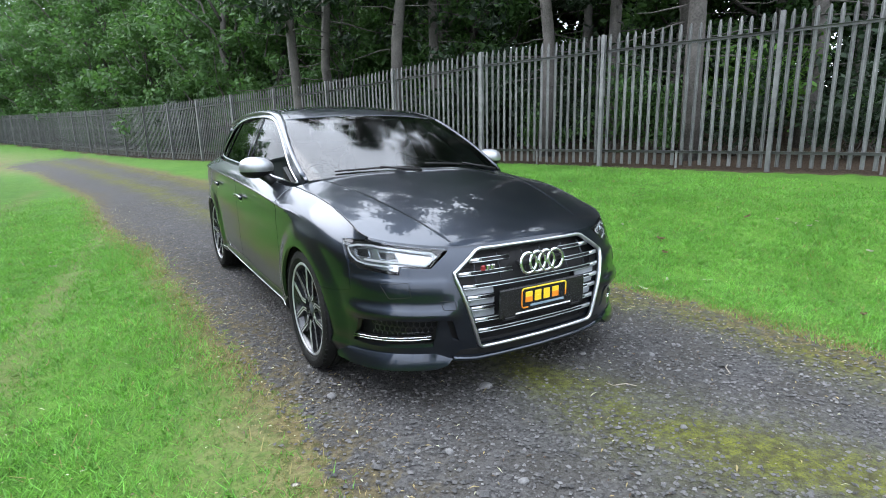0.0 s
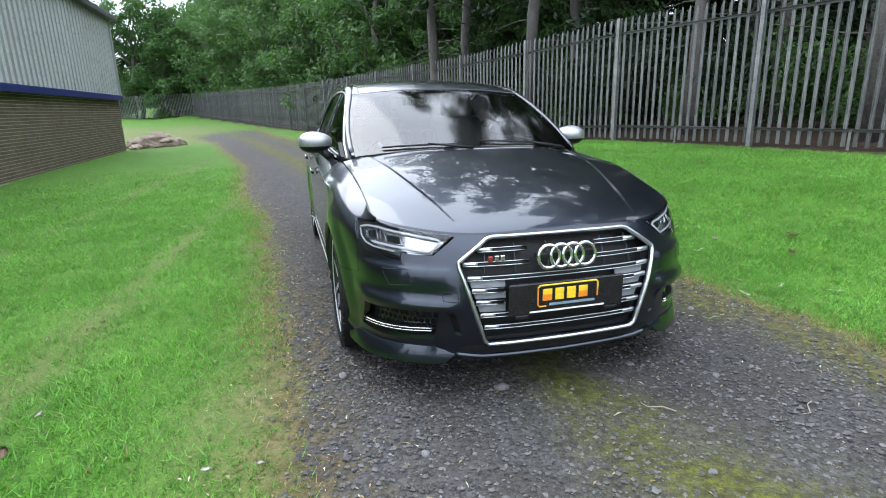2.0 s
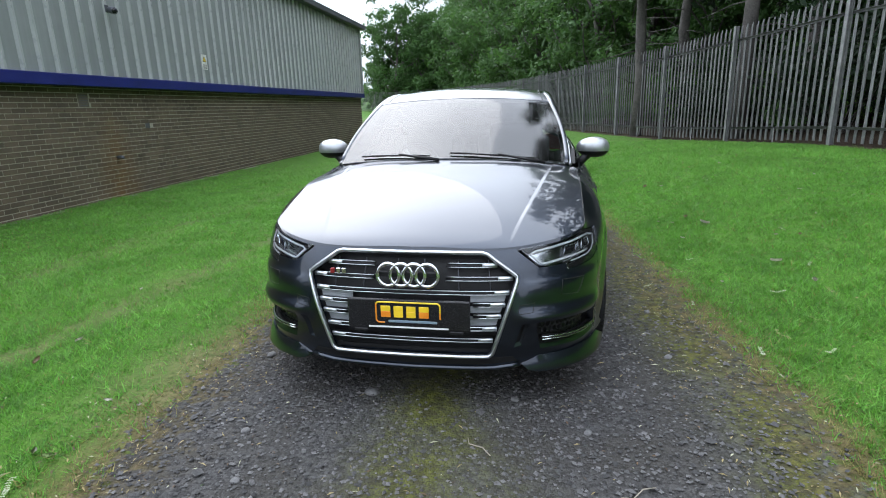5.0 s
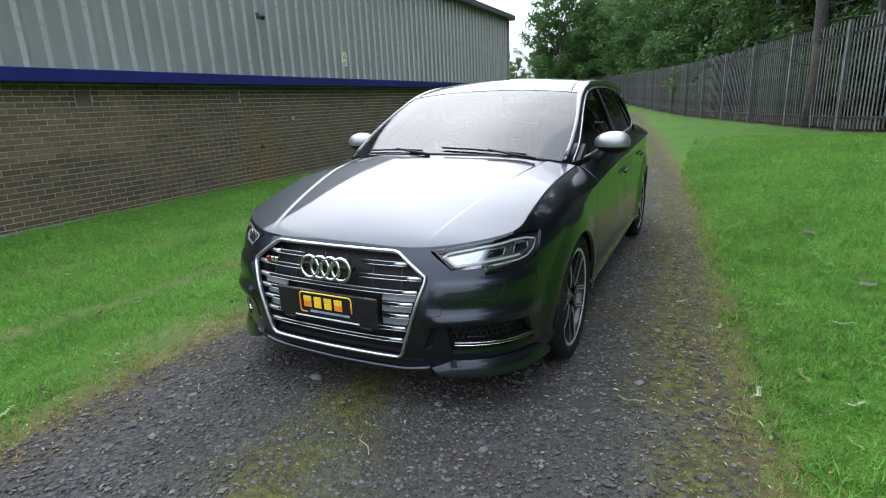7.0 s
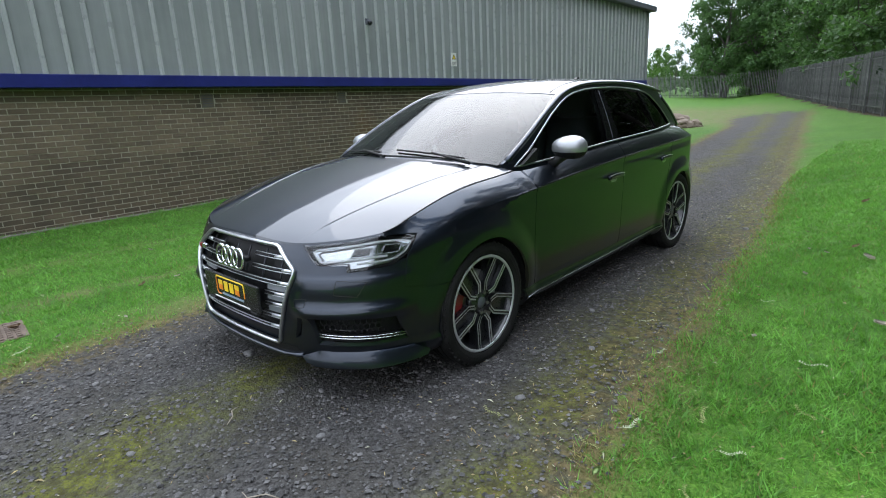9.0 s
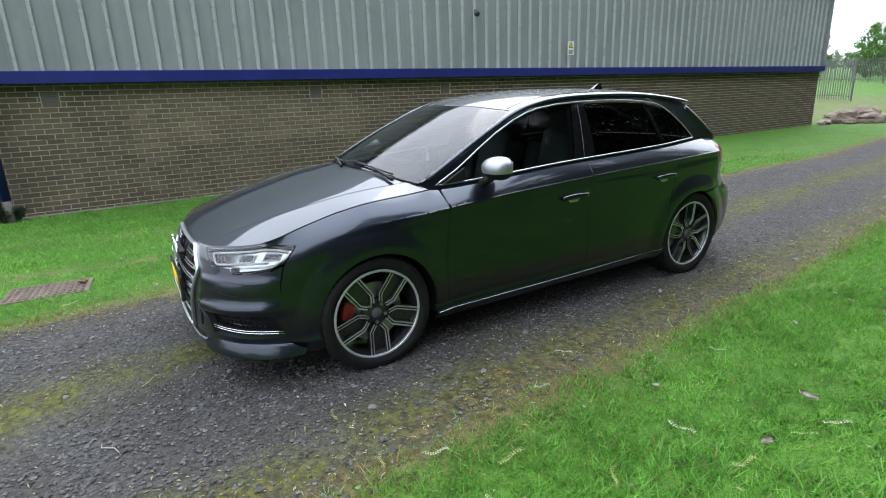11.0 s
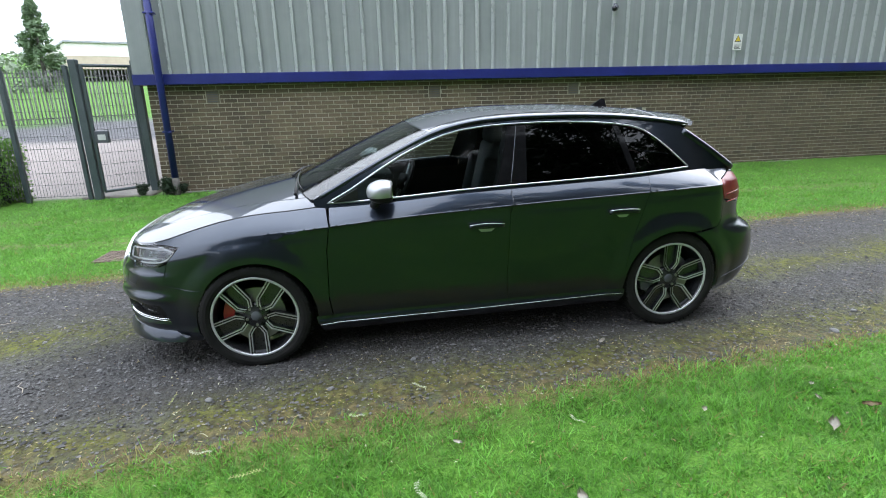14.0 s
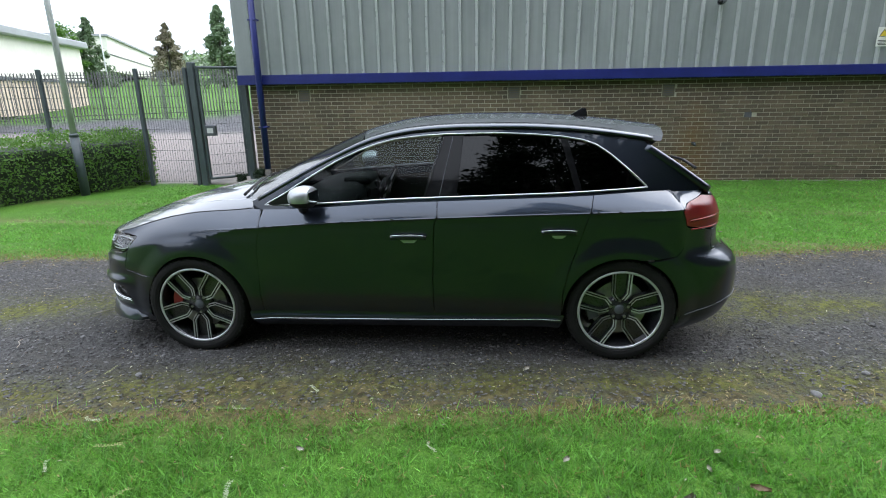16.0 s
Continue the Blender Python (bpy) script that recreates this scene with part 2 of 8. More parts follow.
def tube_bm(points, radius, sides=8, cap=True):
    """A round bar along points; radius a number or one for each point."""
    bm = bmesh.new()
    pts = [Vector(p) for p in points]
    rad = radius if isinstance(radius, (list, tuple)) else [radius] * len(pts)
    rings, side = [], None
    for i, p in enumerate(pts):
        d = (pts[min(i + 1, len(pts) - 1)] - pts[max(i - 1, 0)]).normalized()
        if side is None:
            side = d.orthogonal().normalized()
        side = (side - d * side.dot(d)).normalized()
        up = d.cross(side)
        rings.append([bm.verts.new(p + (side * math.cos(a) + up * math.sin(a)) * rad[i]) for a in (2 * math.pi * j / sides for j in range(sides))])
    for r0, r1 in zip(rings, rings[1:]):
        for j in range(sides):
            bm.faces.new((r0[j], r0[(j + 1) % sides], r1[(j + 1) % sides], r1[j]))
    if cap:
        bm.faces.new(rings[0][::-1])
        bm.faces.new(rings[-1])
    return bm


def empty(name, matrix=None):
    ob = new(name)
    if matrix is not None:
        ob.matrix_world = matrix
    return ob


def interp(x, table):
    return float(np.interp(x, [a for a, _ in table], [b for _, b in table]))


# ---- ground ----
FENCE = [(10.94, -11.42), (7.0, 1.75), (5.40, 7.1), (-9.8, 60.0)]
FNP = np.array(FENCE)


def fence_side(x, y):
    """Signed distance from the fence line, positive on the car's side (arrays)."""
    best = np.full(np.shape(x), 1e9)
    sign = np.ones(np.shape(x))
    for (ax, ay), (bx, by) in zip(FENCE, FENCE[1:]):
        dx, dy = bx - ax, by - ay
        t = np.clip(((x - ax) * dx + (y - ay) * dy) / (dx * dx + dy * dy), 0, 1)
        d = np.hypot(x - ax - t * dx, y - ay - t * dy)
        s = np.sign(dx * (y - ay) - dy * (x - ax))
        sign = np.where(d < best, s, sign)
        best = np.minimum(best, d)
    return best * sign


def ground_z(x, y):
    x, y = np.asarray(x, float), np.asarray(y, float)
    d = fence_side(x, y)
    z = np.interp(d, [-60, -20, -4, 0, 1.5, 2.8, 3.8, 4.5, 5.0], [9.0, 3.2, 0.78, 0.50, 0.46, 0.36, 0.19, 0.06, 0.0])
    z = z * np.interp(y, [-8, 7, 12, 24, 34, 60], [1.0, 1.0, 0.62, 0.40, 0.55, 0.9])
    z = z + np.interp(x, [-60, -12, -6.5, -2.2, -1.3], [-0.14, -0.11, -0.085, -0.02, 0.0])
    z = z + np.interp(y, [-8, -2, 3, 20, 30, 60, 120, 600], [-0.03, -0.005, 0.012, 0.02, 0.06, 0.6, 1.2, 3.0])
    z = z + np.interp(x, [-420, -160, -95, -8.5], [34.0, 7.5, 4.3, 0.0])
    return z


def track_left(y):
    return np.interp(y, [-40, -3.5, -1, 1, 4, 6, 8, 11, 18, 22, 30], [-6.0, -0.95, -1.08, -1.17, -1.35, -1.7, -1.85, -2.0, -3.2, -3.8, -6.0])


def track_right(y):
    return np.interp(y, [-40, -3.5, -1.7, -0.8, 0.5, 2, 4, 6.5, 14.6, 22, 30], [-2.0, 1.55, 1.66, 1.68, 1.5, 1.38, 1.24, 0.9, -0.3, -1.4, -2.5])


def moss_mid(y):
    """Line of the mossy strip along the track."""
    return (track_left(y) + track_right(y)) / 2 + np.interp(y, [-3.0, -1.95, -1.28, -0.9, 3.0, 5.0], [0.20, 0.08, -0.16, -0.24, -0.1, 0.05])


def build_ground():
    def axis(lo, hi, near0, near1, fine, far):
        a = [near0]
        step = fine
        while a[-1] < near1:
            a.append(a[-1] + fine)
        up, dn = [a[-1]], [near0]
        while up[-1] < hi:
            step = min(far, (up[-1] - near1) * 0.16 + fine)
            up.append(up[-1] + step)
        while dn[-1] > lo:
            step = min(far, (near0 - dn[-1]) * 0.16 + fine)
            dn.append(dn[-1] - step)
        return np.array(dn[:0:-1] + a + up[1:])
    xs, ys = axis(-700, 700, -7.5, 8.5, 0.12, 120), axis(-700, 700, -5, 16, 0.12, 120)
    X, Y = np.meshgrid(xs, ys)
    Z = ground_z(X, Y)
    rng = np.random.RandomState(3)
    ruff = rng.rand(*X.shape) - 0.5
    tl, tr = track_left(Y), track_right(Y)
    intrack = np.clip(np.minimum(X - tl, tr - X) / 0.25 + 0.5, 0, 1)
    intrack = intrack * np.clip((34 - Y) / 8, 0, 1)
    near = (np.abs(X) < 9) & (Y > -6) & (Y < 20)
    Z = Z + np.where(near, ruff * np.where(intrack > 0.5, 0.006, 0.016), 0) + 0.004 * intrack
    # slight wheel ruts, a raised mossy middle
    moss = np.exp(-((X - moss_mid(Y)) / (0.27 + 0.07 * np.sin(Y * 2.3))) ** 2) * intrack
    edgemoss = np.exp(-((X - tr + 0.16) / (0.24 + 0.06 * np.sin(Y * 1.9))) ** 2) * intrack
    Z = Z + 0.004 * moss
    moss = np.maximum(moss, edgemoss)
    nx, ny = len(xs), len(ys)
    verts = np.stack([X, Y, Z], -1).reshape(-1, 3)
    i = np.arange(nx * ny).reshape(ny, nx)
    faces = np.stack([i[:-1, :-1], i[:-1, 1:], i[1:, 1:], i[1:, :-1]], -1).reshape(-1, 4)
    me = bpy.data.meshes.new("ground")
    me.from_pydata(verts.tolist(), [], faces.tolist())
    me.update()
    me.shade_smooth()
    wood = np.clip(-fence_side(X, Y) / 0.6 + 0.9, 0, 1)
    kerb = np.exp(-(np.minimum(np.abs(X - tl), np.abs(X - tr)) / (0.20 + 0.08 * np.sin(Y * 2.1) * np.sin(Y * 0.9 + 1))) ** 2) * np.clip((34 - Y) / 8, 0, 1)
    paved = np.clip(np.minimum(-6.3 - X, -2.9 - Y) / 0.3, 0, 1) * np.clip((X + 28.3 + 0.36 * (Y + 0.5)) / 0.6, 0, 1) * np.clip((Y + 45) / 2, 0, 1)
    worn = np.exp(-((X + 2.3 - 0.10 * (Y - 1)) / 0.16) ** 2) * (Y < 14) * 0.8 + np.exp(-((X + 3.9 - 0.06 * (Y - 1)) / 0.2) ** 2) * (Y < 14) * 0.5
    worn = worn + 0.9 * np.clip((Y - 20) / 6, 0, 1) * np.clip((46 - Y) / 8, 0, 1) * np.clip(fence_side(X, Y) / 3 - 0.3, 0, 1) + 1.0 * np.exp(-(((X + 1.26) / 1.1) ** 2 + ((Y + 0.60) / 1.6) ** 2) / 0.10)
    for name, val in (("track", intrack), ("moss", moss), ("wood", wood), ("verge", kerb), ("paved", paved), ("worn", np.clip(worn, 0, 1))):
        at = me.attributes.new(name, "FLOAT", "POINT")
        at.data.foreach_set("value", val.reshape(-1).astype(np.float32))
    ob = new("ground", me)
    me.materials.append(ground_material())
    return tagged(ob, "mown grass verges with a worn gravel track", "ground", kind="structure")


def ground_material():
    m = bpy.data.materials.new("grass_and_gravel")
    m.use_nodes = True
    nt = m.node_tree
    N, L = nt.nodes.new, nt.links.new
    p = nt.nodes["Principled BSDF"]
    tc = N("ShaderNodeTexCoord")

    def noise_tex(scale, detail=4.0, rough=0.5):
        n = N("ShaderNodeTexNoise")
        n.inputs["Scale"].default_value, n.inputs["Detail"].default_value, n.inputs["Roughness"].default_value = scale, detail, rough
        L(tc.outputs["Object"], n.inputs["Vector"])
        return n.outputs["Fac"]

    def ramp(sock, lo, hi, a, b):
        r = N("ShaderNodeMapRange")
        r.inputs["From Min"].default_value, r.inputs["From Max"].default_value = lo, hi
        r.inputs["To Min"].default_value, r.inputs["To Max"].default_value = a, b
        L(sock, r.inputs["Value"])
        return r.outputs["Result"]

    def mixc(fac, a, b):
        x = N("ShaderNodeMix")
        x.data_type = "RGBA"
        for s, v in (("Factor", fac), ("A", a), ("B", b)):
            if isinstance(v, tuple):
                x.inputs[s].default_value = (*v, 1)
            elif isinstance(v, float):
                x.inputs[s].default_value = v
            else:
                L(v, x.inputs[s])
        return x.outputs["Result"]

    def arith(op, a, b):
        x = N("ShaderNodeMath")
        x.operation = op
        for s, v in zip(x.inputs, (a, b)):
            if isinstance(v, float):
                s.default_value = v
            else:
                L(v, s)
        return x.outputs["Value"]

    def attr(name):
        a = N("ShaderNodeAttribute")
        a.attribute_name = name
        return a.outputs["Fac"]

    big, mid, fine, tiny = noise_tex(0.35), noise_tex(2.4), noise_tex(22.0, 5.0), noise_tex(140.0, 3.0)
    grass = mixc(ramp(mid, 0.35, 0.65, 0.0, 1.0), (0.060, 0.154, 0.015), (0.094, 0.214, 0.024))
    grass = mixc(ramp(big, 0.45, 0.62, 0.0, 0.55), grass, (0.105, 0.205, 0.026))
    grass = mixc(ramp(fine, 0.3, 0.7, 0.0, 0.6), grass, (0.036, 0.104, 0.008))
    grass = mixc(ramp(noise_tex(75.0, 4.0, 0.7), 0.42, 0.62, 0.0, 0.7), grass, (0.016, 0.056, 0.005))
    vor = N("ShaderNodeTexVoronoi")
    vor.inputs["Scale"].default_value = 62.0
    L(tc.outputs["Object"], vor.inputs["Vector"])
    stone = N("ShaderNodeSeparateColor")
    L(vor.outputs["Color"], stone.inputs["Color"])
    gravel = mixc(ramp(stone.outputs["Red"], 0.0, 1.0, 0.0, 1.0), (0.020, 0.0195, 0.0192), (0.080, 0.078, 0.077))
    gravel = mixc(ramp(mid, 0.42, 0.62, 0.0, 0.6), gravel, (0.038, 0.034, 0.026))
    gravel = mixc(ramp(tiny, 0.4, 0.65, 0.0, 0.4), gravel, (0.094, 0.092, 0.091))
    mossmask = arith("MULTIPLY", attr("moss"), ramp(mid, 0.36, 0.52, 0.45, 1.0))
    mossmask = arith("MULTIPLY", mossmask, ramp(tiny, 0.36, 0.58, 0.4, 1.0))
    gravel = mixc(mossmask, gravel, mixc(ramp(fine, 0.40, 0.62, 0.0, 1.0), (0.046, 0.046, 0.009), (0.110, 0.122, 0.014)))
    edge = arith("ADD", attr("track"), ramp(fine, 0.25, 0.75, -0.35, 0.35))
    edge = arith("ADD", edge, ramp(mid, 0.3, 0.7, -0.25, 0.25))
    tmask = ramp(edge, 0.45, 0.55, 0.0, 1.0)
    straw = mixc(arith("MULTIPLY", attr("verge"), ramp(fine, 0.30, 0.55, 0.35, 1.0)), grass, mixc(ramp(tiny, 0.4, 0.6, 0.0, 1.0), (0.070, 0.054, 0.020), (0.150, 0.122, 0.056)))
    straw = mixc(arith("MULTIPLY", attr("worn"), ramp(mid, 0.30, 0.62, 0.25, 0.9)), straw, mixc(ramp(fine, 0.35, 0.6, 0.0, 1.0), (0.062, 0.060, 0.026), (0.165, 0.142, 0.068)))
    col = mixc(tmask, straw, gravel)
    col = mixc(arith("MULTIPLY", attr("verge"), ramp(noise_tex(9.0, 5.0, 0.65), 0.44, 0.56, 0.0, 0.85)), col, mixc(ramp(fine, 0.38, 0.62, 0.0, 1.0), (0.042, 0.034, 0.014), (0.125, 0.100, 0.044)))
    litter = mixc(ramp(fine, 0.3, 0.7, 0.0, 1.0), (0.022, 0.015, 0.010), (0.060, 0.042, 0.026))
    wmask = ramp(arith("ADD", attr("wood"), ramp(mid, 0.3, 0.7, -0.3, 0.3)), 0.4, 0.6, 0.0, 1.0)
    col = mixc(wmask, col, litter)
    tarmac = mixc(ramp(mid, 0.35, 0.65, 0.0, 1.0), (0.060, 0.060, 0.064), (0.095, 0.094, 0.098))
    sep = N("ShaderNodeSeparateXYZ")
    L(tc.outputs["Object"], sep.inputs["Vector"])
    tarmac = mixc(ramp(sep.outputs["X"], -17.0, -15.5, 0.0, 1.0), tarmac, mixc(ramp(fine, 0.35, 0.65, 0.0, 1.0), (0.17, 0.15, 0.14), (0.25, 0.22, 0.205)))
    col = mixc(attr("paved"), col, tarmac)
    L(col, p.inputs["Base Color"])
    p.inputs["Roughness"].default_value = 0.85
    p.inputs["Specular IOR Level"].default_value = 0.18
    h = arith("ADD", arith("MULTIPLY", vor.outputs["Distance"], -0.6), arith("MULTIPLY", tiny, 0.8))
    bp = N("ShaderNodeBump")
    bp.inputs["Strength"].default_value, bp.inputs["Distance"].default_value = 0.9, 0.012
    L(h, bp.inputs["Height"])
    L(bp.outputs["Normal"], p.inputs["Normal"])
    return m


build_ground()

# ---- the industrial unit ----
WALL_TURN = radians(1.2)
WALL = Matrix.Translation((-6.50, -2.2, 0)) @ Matrix.Rotation(WALL_TURN, 4, "Z")   # local x: out of the wall, y: along it
U0, U1, BASE, BAND0, BAND1, EAVE = -0.62, 23.0, -0.40, 1.79, 1.965, 4.58
unit_house = tagged(empty("industrial_unit", WALL), "brick and grey steel-clad industrial unit with blue trim", "building")


def build_unit():
    w = unit_house
    # backing behind the bricks: mortar face
    part("wall", box_bm(-0.30, -0.003, U0, U1, BASE, BAND0 + 0.05), M_MORTAR, w, "brown brick wall with pale mortar")
    part("wall", box_bm(-14.0, -0.312, U0 + 0.008, U0 + 0.30, BASE, BAND0 + 0.05), M_MORTAR, w)
    part("wall", box_bm(-14.0, -0.312, U1 - 0.30, U1 - 0.008, BASE, BAND0 + 0.05), M_MORTAR, w)
    part("wall", box_bm(-14.3, -14.0, U0, U1, BASE, EAVE), M_CLAD, w)
    part("plinth", box_bm(0.0, 0.13, U0 + 0.05, U1, -0.5, -0.072, 0.01), M_CONCRETE, w, "rough concrete plinth")
    # cladding: one sheet for every two ribs
    pitch = 0.30
    prof = [(0.0, 0.0), (0.116, 0.0), (0.132, 0.045), (0.168, 0.045), (0.184, 0.0), (pitch, 0.0)]

    def sheet(u, n, z0, z1, flip):
        vs, fs = [], []
        for k in range(n):
            for a, d in prof[:-1] if k < n - 1 else prof:
                vs.append((u + k * pitch + a, d))
        verts = []
        for a, d in vs:
            for z in (z0, z1):
                verts.append((0.10 + d, a, z) if not flip else (-a, U0 - 0.10 - d, z))
        for i in range(len(vs) - 1):
            q = (2 * i, 2 * i + 2, 2 * i + 3, 2 * i + 1)
            fs.append(q if not flip else q[::-1])
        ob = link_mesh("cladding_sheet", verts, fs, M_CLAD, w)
        # Rib top and one flank take the paler steel, as if lit.
        ob.data.materials.append(M_RIB_LIT)
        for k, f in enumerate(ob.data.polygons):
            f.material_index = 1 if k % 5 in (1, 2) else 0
        return ob
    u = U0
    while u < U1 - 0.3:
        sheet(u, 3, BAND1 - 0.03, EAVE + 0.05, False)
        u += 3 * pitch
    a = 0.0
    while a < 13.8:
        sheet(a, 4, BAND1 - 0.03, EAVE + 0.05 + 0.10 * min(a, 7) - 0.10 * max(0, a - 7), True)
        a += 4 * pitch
    part("wall", box_bm(-0.3, 0.09, U0 - 0.09, U1, BAND1 - 0.02, EAVE), M_CLAD, w)
    part("wall", box_bm(-14.0, -0.302, U0 - 0.09, U0 + 0.2, BAND1 - 0.02, EAVE), M_CLAD, w)
    part("wall", box_bm(-14.0, -0.302, U1 - 0.2, U1, BAND1 - 0.02, EAVE), M_CLAD, w)
    # corner flashing, blue drip band, eaves trim and roof
    part("corner_flashing", box_bm(-0.16, 0.150, U0 - 0.150, U0 + 0.16, BAND1, EAVE, 0.004), M_CLAD, w)
    part("corner_flashing", box_bm(-0.10, 0.150, U1 - 0.12, U1 + 0.03, BAND1, EAVE, 0.004), M_CLAD, w)
    part("blue_band", box_bm(-0.02, 0.165, U0 - 0.165, U1 + 0.03, BAND0, BAND1, 0.006), M_BLUE, w, "dark blue steel drip band")
    part("blue_band", box_bm(-14.0, -0.022, U0 - 0.165, U0 + 0.02, BAND0, BAND1, 0.006), M_BLUE, w)
    part("eaves_trim", box_bm(-0.05, 0.34, U0 - 0.3, U1 + 0.3, EAVE, EAVE + 0.20, 0.02), M_DARKTRIM, w, "dark eaves gutter")
    bm = bmesh.new()
    vs = [bm.verts.new(v) for v in [(0.30, U0 - 0.3, EAVE + 0.205), (0.30, U1 + 0.3, EAVE + 0.205), (-7.0, U1 + 0.3, EAVE + 0.95), (-7.0, U0 - 0.3, EAVE + 0.95), (-14.4, U0 - 0.3, EAVE + 0.205), (-14.4, U1 + 0.3, EAVE + 0.205)]]
    bm.faces.new((vs[0], vs[1], vs[2], vs[3]))
    bm.faces.new((vs[3], vs[2], vs[5], vs[4]))
    bmesh.ops.solidify(bm, geom=bm.faces[:], thickness=0.08)
    part("roof", bm, M_DARKTRIM, w, "grey low-pitched sheet roof")
    # downpipe at the corner
    part("downpipe", tube_bm([(0.26, -0.33, EAVE), (0.26, -0.33, 0.22)], 0.058, 12), M_BLUE, w, "blue downpipe", True)
    part("downpipe_shoe", tube_bm([(0.26, -0.33, 0.215), (0.26, -0.33, -0.02), (0.30, -0.33, -0.14)], 0.062, 12), M_BARK, w, "brown pipe shoe", True)
    for z in (1.0, 2.9, 4.4):
        part("pipe_bracket", box_bm(0.166, 0.315, -0.41, -0.25, z, z + 0.03, 0.004), M_BLUE, w)


build_unit()


def build_bricks():
    """Stretcher-bond bricks, standing proud of the mortar; the stretch beside the car piece by piece, the rest joined."""
    w = unit_house
    lw, lh, gap = 0.225, 0.075, 0.0125
    bm = box_bm(-0.05, 0.0, 0.0, lw - gap, 0.0, lh - gap)
    me = bpy.data.meshes.new("brick")
    bm.to_mesh(me)
    bm.free()
    me.materials.append(M_BRICK)
    vents = [(0.32, 1.47), (4.31, 1.47), (7.11, 1.47)]
    quads, rng, count = [], random.Random(5), 0
    rows = int((BAND0 - 0.005 + 0.33) / lh) + 1
    for r in range(rows):
        z = -0.33 + r * lh
        u = U0 + (0.0 if r % 2 else -lw / 2)
        while u < U1 - 0.02:
            a, b = max(u, U0), min(u + lw - gap, U1)
            skip = any(a < vu + 0.225 and b > vu and z + lh > vz + 0.01 and z < vz + 0.205 for vu, vz in vents) or (8.58 < (a + b) / 2 < 8.81 and 1.07 < z + 0.03 < 1.20)
            for vu, vz in vents:
                if a < vu + 0.215 and b > vu and z + lh > vz + 0.01 and z < vz + 0.205:
                    # cut the course round the air brick
                    for c0, c1 in ((a, vu - gap), (vu + 0.215 + gap, b)):
                        if c1 - c0 > 0.02:
                            quads.append([(0, c0, z), (0, c1, z), (0, c1, z + lh - gap), (0, c0, z + lh - gap)])
            if not skip and b - a > 0.05:
                d = rng.uniform(0.0, 0.005)
                if 1.2 < u < 5.2 and 0.75 < z < 1.95 and b - a > 0.2 and count < 290:
                    o = new("brick", me)
                    o.parent = w
                    o.location = (d, a, z)
                    count += 1
                else:
                    x0, x1, y0, y1, z0, z1 = -0.05, d, a, b, z, z + lh - gap
                    quads.append([(x1, y0, z0), (x1, y1, z0), (x1, y1, z1), (x1, y0, z1)])
                    quads.append([(x0, y0, z1), (x1, y0, z1), (x1, y1, z1), (x0, y1, z1)])
                    quads.append([(x1, y0, z0), (x1, y0, z1), (x0, y0, z1), (x0, y0, z0)])
                    quads.append([(x0, y1, z0), (x0, y1, z1), (x1, y1, z1), (x1, y1, z0)])
            u += lw
    # return wall on the gable side
    for r in range(rows):
        z = -0.33 + r * lh
        a = 0.0 if r % 2 else lw / 2
        while a < 6.0:
            quads.append([(-a, U0, z), (-a, U0, z + lh - gap), (-a - lw + gap, U0, z + lh - gap), (-a - lw + gap, U0, z)])
            a += lw
    ob = link_tris("brickwork", np.array(quads, float), M_BRICK, w)
    tagged(ob, "brown facing bricks", kind="stuff")
    M_VENT = surf("terracotta_vent", (0.10, 0.085, 0.06), (0.15, 0.125, 0.09), 6, 0.9, 0.6, 80)
    for vu, vz in vents:
        v = part("air_brick", box_bm(-0.05, 0.004, vu, vu + 0.215, vz, vz + 0.215, 0.003), M_VENT, w, "square clay air brick")
        for k in range(5):
            part("slot", box_bm(0.0045, 0.009, vu + 0.02, vu + 0.195, vz + 0.02 + 0.04 * k, vz + 0.032 + 0.04 * k), M_DARKTRIM, v)
    part("vent_hole", box_bm(-0.04, -0.001, 8.61, 8.74, 1.07, 1.205), M_DARKTRIM, w, "black square opening in the brickwork")


build_bricks()


